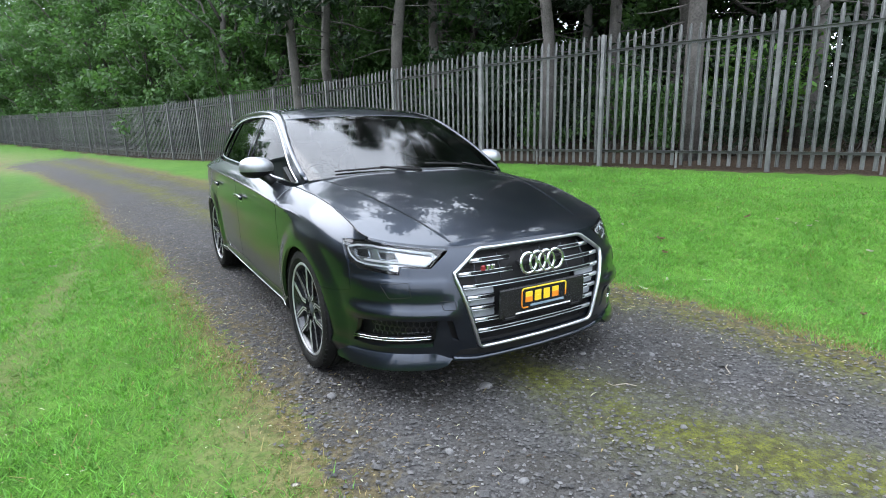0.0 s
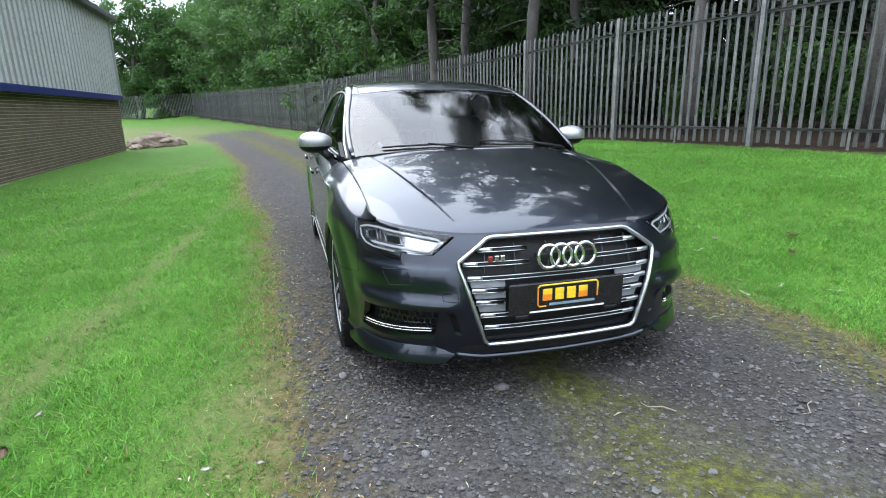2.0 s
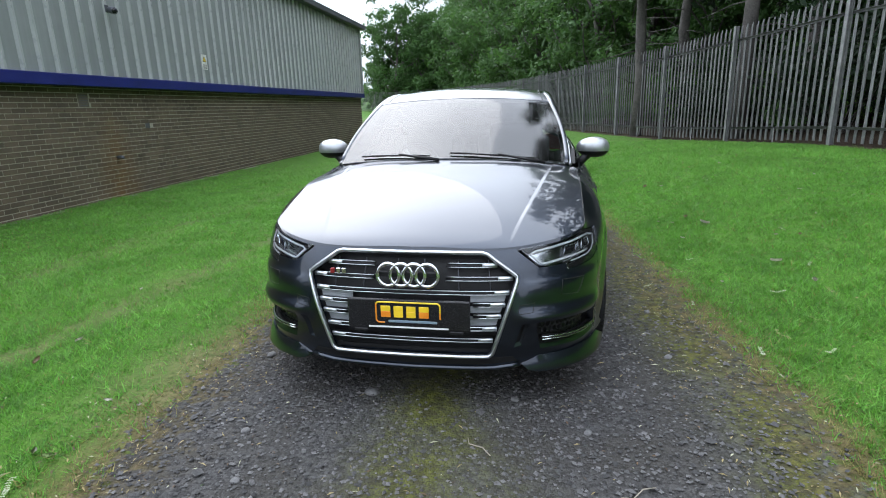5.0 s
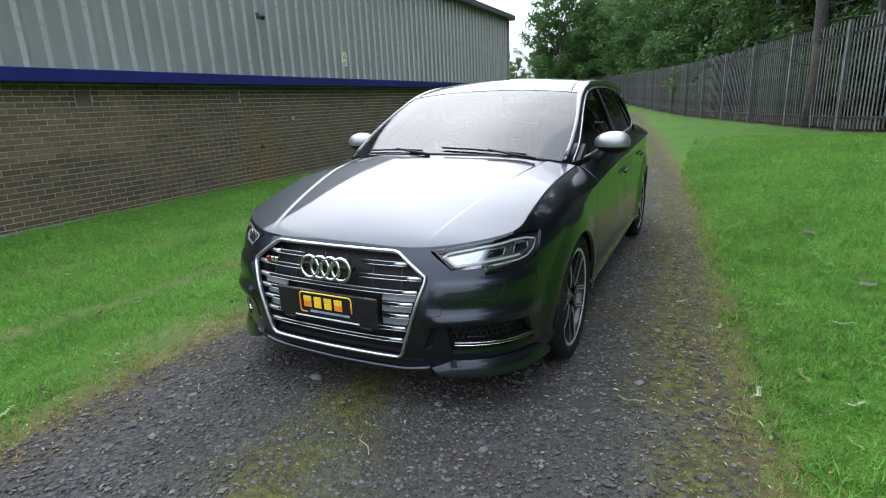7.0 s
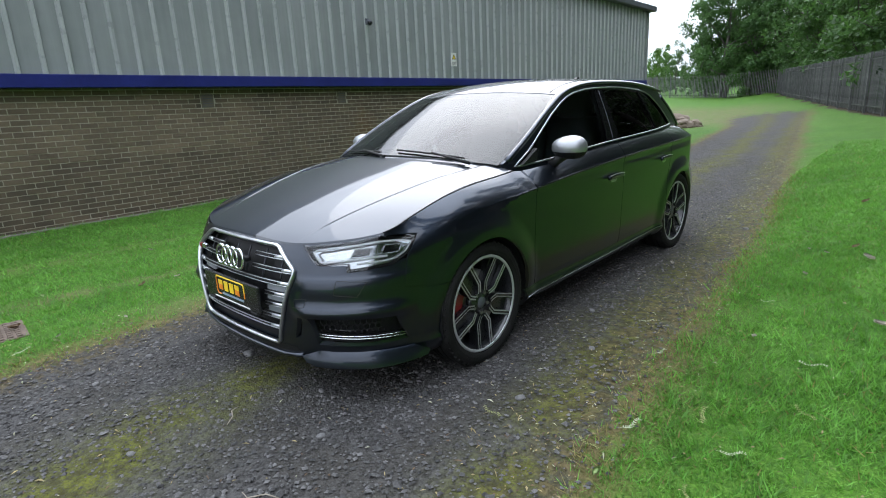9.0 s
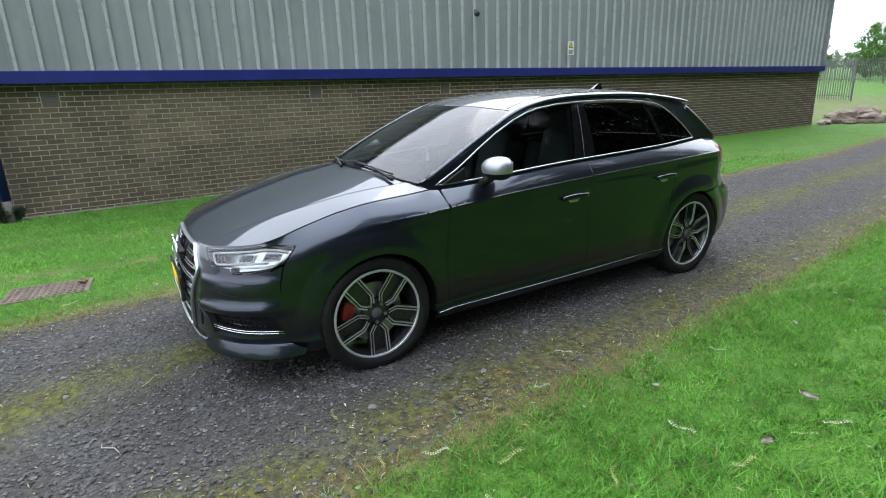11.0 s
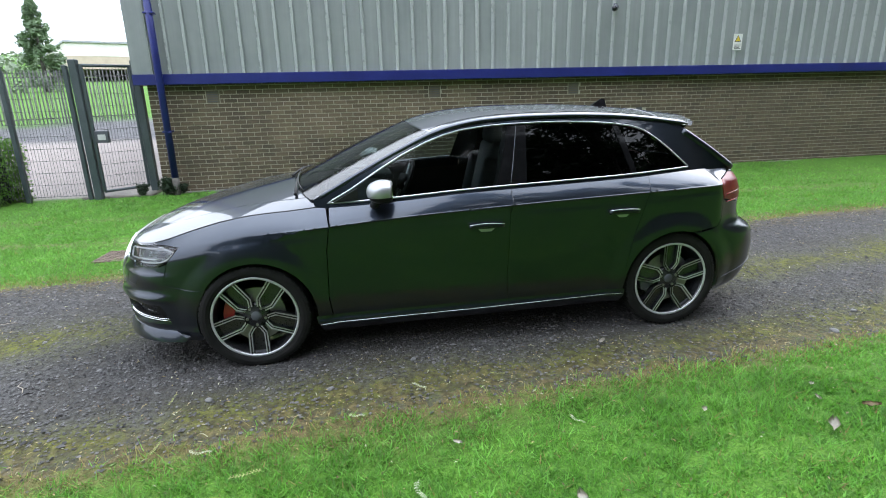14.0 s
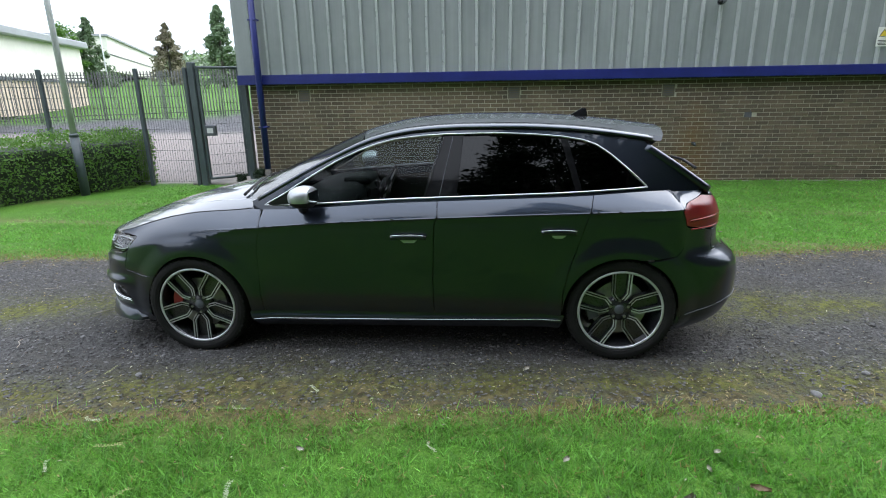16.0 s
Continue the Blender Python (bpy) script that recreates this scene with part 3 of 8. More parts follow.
def build_wall_fittings():
    lamp = tagged(empty("wall_camera", WALL @ Matrix.Translation((0.13, 7.94, 3.04))), "small black camera on a wall bracket", "security camera")
    part("bracket", box_bm(0.0, 0.02, -0.04, 0.04, -0.05, 0.07, 0.006), M_DARKTRIM, lamp)
    part("arm", tube_bm([(0.02, 0, 0.02), (0.10, 0, 0.02), (0.13, 0, -0.01)], 0.014, 8), M_DARKTRIM, lamp, "", True)
    part("body", tube_bm([(0.05, 0.0, -0.01), (0.12, -0.05, -0.02), (0.24, -0.13, -0.05)], [0.045, 0.055, 0.055], 14), M_DARKTRIM, lamp, "", True)
    part("lens", tube_bm([(0.241, -0.131, -0.05), (0.25, -0.137, -0.052)], [0.04, 0.036], 14), surf("lens_black", (0.01, 0.01, 0.012), (0.02, 0.02, 0.025), 4, 0.1), lamp, "", True)
    sign = tagged(empty("warning_sign", WALL @ Matrix.Translation((0.150, 10.65, 2.40))), "white warning sign with a yellow triangle on the cladding", "sign")
    white = surf("sign_white", (0.62, 0.62, 0.58), (0.75, 0.75, 0.72), 5, 0.4)
    yellow = surf("sign_yellow", (0.62, 0.45, 0.03), (0.72, 0.52, 0.05), 5, 0.4)
    black = surf("sign_black", (0.02, 0.02, 0.02), (0.03, 0.03, 0.03), 5, 0.4)
    part("plate", box_bm(0, 0.006, -0.10, 0.10, -0.155, 0.155, 0.002), white, sign)
    for nm, r, d, mt in (("triangle_border", 0.085, 0.0065, black), ("triangle", 0.066, 0.009, yellow)):
        bm = bmesh.new()
        f = bm.faces.new([bm.verts.new((d, r * math.sin(a), 0.045 + r * math.cos(a))) for a in (0, 2.0944, 4.18879)])
        e = bmesh.ops.extrude_face_region(bm, geom=[f])
        bmesh.ops.translate(bm, vec=(0.002, 0, 0), verts=[v for v in e["geom"] if isinstance(v, bmesh.types.BMVert)])
        part(nm, bm, mt, sign)
    for k in range(4):
        part("text_bar", box_bm(0.0062, 0.008, -0.075 + 0.01 * (k % 2), 0.075 - 0.012 * (k % 3), -0.065 - 0.022 * k, -0.055 - 0.022 * k), black, sign)
    pipe = tagged(empty("wall_pipe", WALL @ Matrix.Translation((0.0, 7.75, 0.0))), "short black pipe stub in the brickwork", "pipe")
    part("stub", tube_bm([(-0.03, 0, 0.62), (0.09, 0, 0.62), (0.12, 0, 0.60)], 0.028, 10), M_DARKTRIM, pipe, "", True)


build_wall_fittings()

# ---- palisade fence ----


def resample(poly, step):
    pts = [Vector(p) for p in poly]
    out, carry = [pts[0].copy()], 0.0
    for a, b in zip(pts, pts[1:]):
        length = (b - a).length
        s = step - carry
        while s <= length:
            out.append(a.lerp(b, s / length))
            s += step
        carry = length - (s - step)
    return out


def pale_mesh(height):
    """A W-section steel pale with a splayed triple point."""
    prof = [(-0.029, 0.012), (-0.017, -0.003), (-0.005, 0.009), (0.005, 0.009), (0.017, -0.003), (0.029, 0.012)]
    top = [height - 0.10, height - 0.02, height - 0.055, height - 0.055, height - 0.02, height - 0.10]
    verts, faces = [], []
    for th in (0.0, -0.003):
        for (a, d), z in zip(prof, top):
            verts += [(a, d + th, 0.05), (a, d + th, height - 0.14), (a * (1.0 if abs(a) > 0.01 else 0.4), d + th, z)]
    n = len(prof)
    tip = len(verts)
    verts.append((0.0, 0.006, height))
    for i in range(n - 1):
        for k in (0, 1):
            a = 3 * i + k
            faces.append((a, a + 3, a + 4, a + 1))
            b = a + 3 * n
            faces.append((b + 1, b + 4, b + 3, b))
    faces.append((3 * 2 + 2, 3 * 3 + 2, tip))
    faces.append((3 * 1 + 2, 3 * 2 + 2, tip))
    faces.append((3 * 3 + 2, 3 * 4 + 2, tip))
    me = bpy.data.meshes.new("pale")
    me.from_pydata(verts, [], faces)
    me.update()
    me.materials.append(M_GALV)
    return me


def post_bm(h):
    bm = bmesh.new()
    for args in ((-0.032, 0.032, 0.016, 0.021, 0, h), (-0.032, 0.032, 0.095, 0.100, 0, h), (-0.003, 0.003, 0.021, 0.095, 0, h)):
        b = box_bm(*args)
        me = bpy.data.meshes.new("tmp")
        b.to_mesh(me)
        b.free()
        bm.from_mesh(me)
        bpy.data.meshes.remove(me)
    return bm


PALE = pale_mesh(2.32)
POST = None


def build_fence(name, poly, label, singles_max, y_from, y_to):
    global POST
    root = tagged(empty(name), label, "fence")
    posts = resample(poly, 2.75)
    zs = [float(ground_z(p.x, p.y)) for p in posts]
    singles, rest = 0, []
    base = np.empty(len(PALE.vertices) * 3)
    PALE.vertices.foreach_get("co", base)
    base = base.reshape(-1, 3)
    polys = [list(p.vertices) for p in PALE.polygons]
    if POST is None:
        POST = bpy.data.meshes.new("post")
        b = post_bm(2.33)
        b.to_mesh(POST)
        b.free()
        POST.materials.append(M_GALV)
    rng = random.Random(2)
    rest_v, rest_f = [], []
    for i, (p, z) in enumerate(zip(posts, zs)):
        nxt = posts[min(i + 1, len(posts) - 1)]
        prv = posts[max(i - 1, 0)]
        ang = math.atan2(nxt.y - prv.y, nxt.x - prv.x)
        o = new("post", POST)
        o.parent = root
        o.matrix_world = Matrix.Translation((p.x, p.y, z - 0.02)) @ Matrix.Rotation(ang, 4, "Z")
        if i == len(posts) - 1:
            break
        q, zq = posts[i + 1], zs[i + 1]
        ang = math.atan2(q.y - p.y, q.x - p.x)
        L = (q - p).length
        for h in (0.28, 2.03):
            bm = bmesh.new()
            for sx0, sx1, sz0, sz1 in ((0.016, 0.021, -0.022, 0.022), (0.021, 0.055, 0.017, 0.022)):
                a = [(0.03, sx0, sz0), (0.03, sx1, sz0), (0.03, sx1, sz1), (0.03, sx0, sz1)]
                va = [bm.verts.new((x, y, zz + h)) for x, y, zz in a]
                vb = [bm.verts.new((L - 0.03, y, zz + h + zq - z)) for x, y, zz in a]
                for k in range(4):
                    bm.faces.new((va[k], va[(k + 1) % 4], vb[(k + 1) % 4], vb[k]))
                bm.faces.new(va[::-1])
                bm.faces.new(vb)
            r = part("rail", bm, M_RAIL_SHADE, root)
            r.matrix_world = Matrix.Translation((p.x, p.y, z)) @ Matrix.Rotation(ang, 4, "Z")
        r = part("rail_support", box_bm(L / 2 - 0.018, L / 2 + 0.018, 0.024, 0.030, -0.05, 0.29 + (zq - z) / 2), M_GALV, root)
        r.matrix_world = Matrix.Translation((p.x, p.y, z)) @ Matrix.Rotation(ang, 4, "Z")
        n = 18
        for k in range(n):
            t = (k + 0.75) / (n + 0.5)
            pos = p.lerp(q, t)
            zz = z + (zq - z) * t + rng.uniform(-0.012, 0.012)
            m = Matrix.Translation((pos.x, pos.y, zz)) @ Matrix.Rotation(ang + rng.uniform(-0.03, 0.03), 4, "Z") @ Matrix.Rotation(rng.uniform(-0.006, 0.006), 4, "Y")
            if y_from < pos.y < y_to and singles < singles_max:
                o = new("pale", PALE)
                o.parent = root
                o.matrix_world = m
                singles += 1
            else:
                a = np.array(m)
                off = len(rest_v)
                rest_v.extend((base @ a[:3, :3].T + a[:3, 3]).tolist())
                rest_f.extend([[v + off for v in f] for f in polys])
    if rest_v:
        tagged(link_mesh("pales", rest_v, rest_f, M_GALV, root), "weathered steel pales", kind="stuff")
    return root


build_fence("palisade_fence", FENCE, "tall weathered galvanised steel palisade fence along the wood", 290, -2.5, 40)
build_fence("palisade_fence", [(-9.9, 60.2), (-60.0, 68.0)], "grey steel palisade fence closing the far end of the grass", 0, 0, 0)
build_fence("palisade_fence", [(-26.0, 39.5), (-12.2, 36.5)], "short run of steel palisade fence behind the unit", 0, 0, 0)
build_fence("palisade_fence", [(-16.5, -30.0), (-21.5, -17.6), (-24.6, -8.0)], "steel palisade fence between the yard and the lawn", 0, 0, 0)

# ---- car: its surfaces, in the car's own metres (front axle at y = 0, nose at -y) ----


def sm(t):
    t = np.clip(t, 0, 1)
    return t * t * (3 - 2 * t)


def hermite(pts, sig=0.0):
    """A smooth curve through (x, y) pairs, as a function of arrays; sig rounds its bends over that length."""
    xs, ys = np.array([p[0] for p in pts], float), np.array([p[1] for p in pts], float)
    d = np.diff(ys) / np.diff(xs)
    m = np.empty_like(xs)
    m[0], m[-1] = d[0], d[-1]
    m[1:-1] = np.where(d[:-1] * d[1:] <= 0, 0.0, 2 * d[:-1] * d[1:] / (d[:-1] + d[1:] + 1e-12))

    def f(x):
        x = np.clip(np.asarray(x, float), xs[0], xs[-1])
        i = np.clip(np.searchsorted(xs, x, side="right") - 1, 0, len(xs) - 2)
        h = xs[i + 1] - xs[i]
        t = (x - xs[i]) / h
        return (ys[i] * (1 + 2 * t) * (1 - t) ** 2 + m[i] * h * t * (1 - t) ** 2 + ys[i + 1] * t * t * (3 - 2 * t) + m[i + 1] * h * t * t * (t - 1))
    if not sig:
        return f
    n = 2400
    g = np.linspace(xs[0], xs[-1], n)
    v, k = f(g), max(1, int(3 * sig / (g[1] - g[0])))
    w = np.exp(-0.5 * (np.arange(-k, k + 1) * (g[1] - g[0]) / sig) ** 2)
    k2 = min(k, n - 1)
    w = w[k - k2:k + k2 + 1] / w[k - k2:k + k2 + 1].sum()
    v = np.concatenate([2 * v[0] - v[k2:0:-1], v, 2 * v[-1] - v[-2:-k2 - 2:-1]])
    v = np.convolve(v, w, "valid")
    return lambda x: np.interp(np.asarray(x, float), g, v)


PLAN = [(0, -0.868), (0.2, -0.863), (0.36, -0.848), (0.48, -0.818), (0.58, -0.772), (0.680, -0.700), (0.756, -0.605), (0.812, -0.48), (0.850, -0.32), (0.873, -0.12), (0.881, 0.1), (0.882, 0.5),
        (0.885, 1.3), (0.887, 2.2), (0.884, 2.6), (0.871, 2.85), (0.845, 3.05), (0.80, 3.20), (0.72, 3.31), (0.6, 3.375), (0.35, 3.42), (0, 3.432)]
_p = np.array(PLAN)
_s = np.concatenate([[0], np.cumsum(np.hypot(*np.diff(_p, axis=0).T))])
plan_x, plan_y = hermite(list(zip(_s, _p[:, 0])), 0.045), hermite(list(zip(_s, _p[:, 1])), 0.045)
S_END = float(_s[-1])
_dense = np.linspace(0, S_END, 4000)
_dx, _dy = plan_x(_dense), plan_y(_dense)


def s_of_y(y):
    """Perimeter coordinate of a place on the side."""
    return float(np.interp(y, _dy, _dense))


hood_mid = hermite([(-1.10, 0.30), (-0.93, 0.56), (-0.87, 0.66), (-0.82, 0.718), (-0.76, 0.757), (-0.68, 0.793), (-0.56, 0.838), (-0.42, 0.880), (-0.2, 0.934), (0, 0.975), (0.2, 1.010), (0.45, 1.045)], 0.03)


hood_ridge = hermite([(-1.0, 0.36), (-0.7, 0.42), (0.0, 0.57), (0.4, 0.63)], 0.1)
hood_wrap = hermite([(-1.0, 0.06), (-0.78, 0.09), (-0.5, 0.185), (-0.25, 0.225), (0.0, 0.25), (0.5, 0.26)], 0.09)


def hood_z(x, y):
    a = np.abs(x) / 0.72
    ridge = hood_ridge(y)
    lift = -0.0045 * sm((ridge + 0.010 - np.abs(x)) / 0.022) * sm((y + 0.80) / 0.40)
    wrap = hood_wrap(y)
    return hood_mid(y - wrap * a ** 2) - 0.045 * a ** 3 * sm((y + 0.1) / 0.5) + lift - 0.006


crease_z = hermite([(-0.8, 0.69), (-0.5, 0.735), (-0.116, 0.795), (0.08, 0.813), (0.31, 0.827), (0.47, 0.838), (0.83, 0.862), (1.31, 0.883), (1.9, 0.904), (2.43, 0.918), (2.93, 0.93), (3.4, 0.935)], 0.10)
belt_tab = hermite([(0.3, 0.925), (0.49, 0.930), (0.8, 0.945), (1.29, 0.975), (1.91, 0.993), (2.47, 1.010), (2.75, 1.022), (3.13, 1.022), (3.4, 1.01)], 0.06)
top_x = hermite([(-0.9, 0.690), (-0.6, 0.722), (-0.45, 0.737), (-0.3, 0.747), (0, 0.757), (0.3, 0.760), (0.42, 0.768), (0.6, 0.795), (1.3, 0.822), (2.2, 0.818), (2.6, 0.785), (2.8, 0.745), (3.0, 0.70), (3.13, 0.67), (3.4, 0.62)], 0.07)
front_back = hermite([(0.10, 0.14), (0.17, 0.055), (0.22, 0.022), (0.27, 0.008), (0.35, 0.0), (0.48, 0.0), (0.56, 0.012), (0.62, 0.030), (0.68, 0.056), (0.74, 0.091), (0.80, 0.132), (0.95, 0.225)], 0.018)
rear_back = hermite([(0.10, 0.34), (0.14, 0.26), (0.22, 0.10), (0.28, 0.045), (0.38, 0.005), (0.5, 0.0), (0.57, 0.012), (0.62, 0.045), (0.66, 0.115), (0.72, 0.145), (0.85, 0.150), (0.95, 0.185), (1.03, 0.25)], 0.012)
side_in = hermite([(0.10, 0.16), (0.16, 0.095), (0.20, 0.050), (0.235, 0.022), (0.262, 0.010), (0.285, 0.020), (0.33, 0.012), (0.42, 0.003), (0.55, 0.0), (0.72, -0.002), (0.78, 0.000), (1.2, 0.0)])


def top_z(y):
    t = sm((y - 0.36) / 0.12)
    return hood_z(top_x(y), y) * (1 - t) + belt_tab(y) * t


WHEELS = ((0.02, 0.318), (2.63, 0.318))
ARCH = 0.338


def body(s, z):
    """The painted shell all round the car: perimeter coordinate and height to a place."""
    s, z = np.asarray(s, float), np.asarray(z, float)
    a = np.abs(s)
    bx, by = plan_x(a), plan_y(a)
    h = 1e-3
    tx, ty = plan_x(a + h) - plan_x(a - h), plan_y(a + h) - plan_y(a - h)
    ln = np.maximum(np.hypot(tx, ty), 1e-9)
    nx, ny = ty / ln, np.where(ln > 1e-8, -tx / ln, 1.0)
    wf, wr = sm((-0.12 - by) / 0.5), sm((by - 2.85) / 0.35)
    side = np.clip(1 - wf * 0.85 - wr * 0.6, 0, 1)
    yq = by + front_back(z) * wf
    zc, zt = crease_z(by), top_z(yq)
    sharp = sm((by + 0.02) / 0.40)          # the crease fades out over the front arch
    z0 = zc - 0.06 * (1 - sharp)
    t = np.clip((z - z0) / np.maximum(zt - z0, 0.02), 0, 1.0)
    shoulder = np.maximum(bx - top_x(yq), 0.004) * (0.72 * sharp * t + (1 - 0.72 * sharp) * t ** 2) * sm((by + 0.76) / 0.26)
    scoop = 0.004 * np.exp(-((z - zc + 0.03) / 0.03) ** 2) * np.clip(1 - wf - wr, 0, 1)
    ridge = 0.0032 * np.exp(-((z - zc) / 0.0035) ** 2) * sm((by + 0.02) / 0.35) * sm((3.02 - by) / 0.15)
    ins = side_in(z) * side + shoulder + scoop - ridge
    flare = 0.0
    for wy, wz in WHEELS:
        r = np.hypot(by - wy, z - wz)
        flare = flare + 0.019 * (1 - sm((r - 0.352) / 0.125)) * sm((np.abs(nx) - 0.5) / 0.4)
    ins = ins - flare
    # bumper ledge over the front air intakes
    x = bx - nx * ins
    y = by - ny * ins * 0.4 + front_back(z) * wf - rear_back(z) * wr
    front = sm((-by - 0.40) / 0.18)
    ledge = 0.026 * np.exp(-((z - 0.455) / 0.038) ** 2) * sm((np.abs(bx) - 0.42) / 0.1) * front
    # a fold under the headlamps: the bumper steps out below it
    ledge = ledge + 0.010 * sm((0.628 - z) / 0.040) * sm((z - 0.48) / 0.08) * sm((np.abs(bx) - 0.45) / 0.06) * front
    x, y = x + nx * ledge, y + ny * ledge
    return np.stack([np.where(s < 0, -x, x), y, z + 0 * x], -1)


glass_low = hermite([(0.3, 0.715), (0.43, 0.730), (0.7, 0.770), (1.3, 0.800), (2.2, 0.796), (2.6, 0.762), (2.8, 0.722), (3.0, 0.680), (3.2, 0.64)], 0.07)
glass_high = hermite([(0.3, 0.60), (0.9, 0.605), (1.3, 0.603), (2.0, 0.597), (2.5, 0.575), (2.8, 0.548), (3.2, 0.51)], 0.1)


def side_glass_x(y, z):
    """Half width of the glasshouse at a height."""
    b = belt_tab(y)
    t = np.clip((z - b) / 0.40, -0.1, 1.2)
    w0, w1 = glass_low(y), glass_high(y)
    return w0 - (w0 - w1) * (0.80 * t + 0.20 * t ** 2)


roof_z = hermite([(0.36, 0.955), (0.46, 1.005), (0.7, 1.132), (0.95, 1.252), (1.10, 1.318), (1.25, 1.360), (1.45, 1.388), (1.7, 1.398), (2.0, 1.395), (2.3, 1.380), (2.55, 1.352), (2.75, 1.322), (2.95, 1.292)], 0.05)


roof_bow = hermite([(0.3, 0.150), (0.45, 0.145), (1.1, 0.085), (1.6, 0.02), (2.2, -0.02), (2.75, -0.075), (3.0, -0.10)], 0.1)
roof_crown = hermite([(0.3, 0.055), (0.45, 0.050), (1.1, 0.036), (1.6, 0.040), (2.2, 0.040), (2.75, 0.040), (3.0, 0.040)], 0.1)


def canopy(u, ye):
    """Windscreen and roof: across (-1 to 1) and along the roof rail."""
    u, ye = np.asarray(u, float), np.asarray(ye, float)
    ze = roof_z(ye)
    xe = side_glass_x(ye, ze)
    bow, crown = roof_bow(ye), roof_crown(ye)
    k = 1 - np.abs(u) ** 2.2
    return np.stack([u * xe, ye - bow * k, ze + crown * k], -1)

# ---- car: materials ----
M_PAINT = surf("dark_grey_metallic_paint", (0.0190, 0.0250, 0.0360), (0.0270, 0.0350, 0.0490), 420.0, 0.33, metal=0.95, coat=1.0, rvar=0.06)
M_PAINT.node_tree.nodes["Principled BSDF"].inputs["Coat IOR"].default_value = 1.46
M_CHROME = surf("bright_metal", (0.62, 0.63, 0.65), (0.72, 0.73, 0.75), 20.0, 0.14, metal=1.0, rvar=0.05)
M_SATIN = surf("satin_silver", (0.50, 0.52, 0.54), (0.60, 0.62, 0.64), 20.0, 0.30, metal=1.0, rvar=0.06)
M_CAP = surf("matt_aluminium", (0.30, 0.31, 0.32), (0.36, 0.37, 0.38), 30.0, 0.36, metal=0.7, rvar=0.06)
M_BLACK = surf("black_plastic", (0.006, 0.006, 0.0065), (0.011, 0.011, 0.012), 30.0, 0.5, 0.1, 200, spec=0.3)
M_GLOSSBLACK = surf("gloss_black_trim", (0.006, 0.006, 0.007), (0.010, 0.010, 0.011), 30.0, 0.08, rvar=0.03)
M_PILLAR = surf("black_pillar_gloss", (0.004, 0.004, 0.0045), (0.006, 0.006, 0.0065), 30.0, 0.06, rvar=0.02, spec=0.15)
M_RUBBER = surf("tyre_rubber", (0.006, 0.006, 0.006), (0.013, 0.0125, 0.012), 14.0, 0.75, 0.25, 160, spec=0.2)
M_RIM = surf("black_wheel_paint", (0.010, 0.011, 0.013), (0.018, 0.019, 0.022), 20.0, 0.30, metal=0.2, coat=0.7)
M_CUT = surf("machined_alloy", (0.46, 0.47, 0.49), (0.56, 0.57, 0.59), 60.0, 0.34, metal=0.55)
M_DISC = surf("brake_disc_steel", (0.22, 0.22, 0.22), (0.34, 0.33, 0.32), 30.0, 0.4, metal=0.9)
M_RED = surf("red_caliper_paint", (0.17, 0.008, 0.009), (0.24, 0.012, 0.012), 20.0, 0.4, coat=0.3)
M_GREYPANEL = surf("platinum_grey_plastic", (0.20, 0.215, 0.23), (0.25, 0.265, 0.28), 20.0, 0.4)
M_SEAT = surf("grey_seat_leather", (0.13, 0.145, 0.15), (0.19, 0.205, 0.21), 6.0, 0.55, 0.2, 120)
M_TRIMFAB = surf("black_cabin_trim", (0.012, 0.012, 0.013), (0.022, 0.022, 0.023), 8.0, 0.7, 0.15, 120)
M_LAMPRED = surf("red_lamp_lens", (0.105, 0.002, 0.004), (0.17, 0.004, 0.006), 12.0, 0.35, coat=0.1)
M_LAMPDIM = surf("smoked_light_guide", (0.20, 0.008, 0.010), (0.28, 0.012, 0.014), 20.0, 0.2, coat=0.5)
M_LAMPWHITE = surf("clear_light_guide", (0.60, 0.62, 0.64), (0.70, 0.72, 0.74), 20.0, 0.18, coat=1.0)
M_GLASS = glass("clear_glass", (0.27, 0.32, 0.31), 0.085, ior=1.66)
M_SIDEGLASS = glass("side_glass", (0.46, 0.52, 0.51), ior=1.30)
M_TINT = glass("privacy_glass", (0.020, 0.022, 0.024), ior=1.38)
M_LENS = glass("lamp_lens", (0.92, 0.94, 0.95))

# ---- car: panels ----
CAR = tagged(empty("car", pose(0.0, 0.0, 0.0, 0.5, 0.6, 0.0)), "dark grey metallic five-door hatchback parked on the gravel track", "car")


def densify(poly, step):
    out = []
    for (ax, ay), (bx, by) in zip(poly, list(poly[1:]) + [poly[0]]):
        n = max(1, int(math.hypot(bx - ax, by - ay) / step + 0.5))
        out += [(ax + (bx - ax) * k / n, ay + (by - ay) * k / n) for k in range(n)]
    return out


def inset(poly, d):
    """Draw a polygon in by d (negative: out)."""
    n = len(poly)
    area = sum(poly[i][0] * poly[(i + 1) % n][1] - poly[(i + 1) % n][0] * poly[i][1] for i in range(n))
    sg = 1 if area > 0 else -1
    out = []
    for i in range(n):
        (ax, ay), (bx, by), (cx, cy) = poly[i - 1], poly[i], poly[(i + 1) % n]
        u, v = Vector((bx - ax, by - ay)), Vector((cx - bx, cy - by))
        if u.length < 1e-9 or v.length < 1e-9:
            continue
        u.normalize()
        v.normalize()
        nu, nv = Vector((-u.y, u.x)) * sg, Vector((-v.y, v.x)) * sg
        m = nu + nv
        if m.length < 1e-6:
            m = nu
        m.normalize()
        k = d / max(0.35, m.dot(nu))
        out.append((bx + m.x * k, by + m.y * k))
    return out


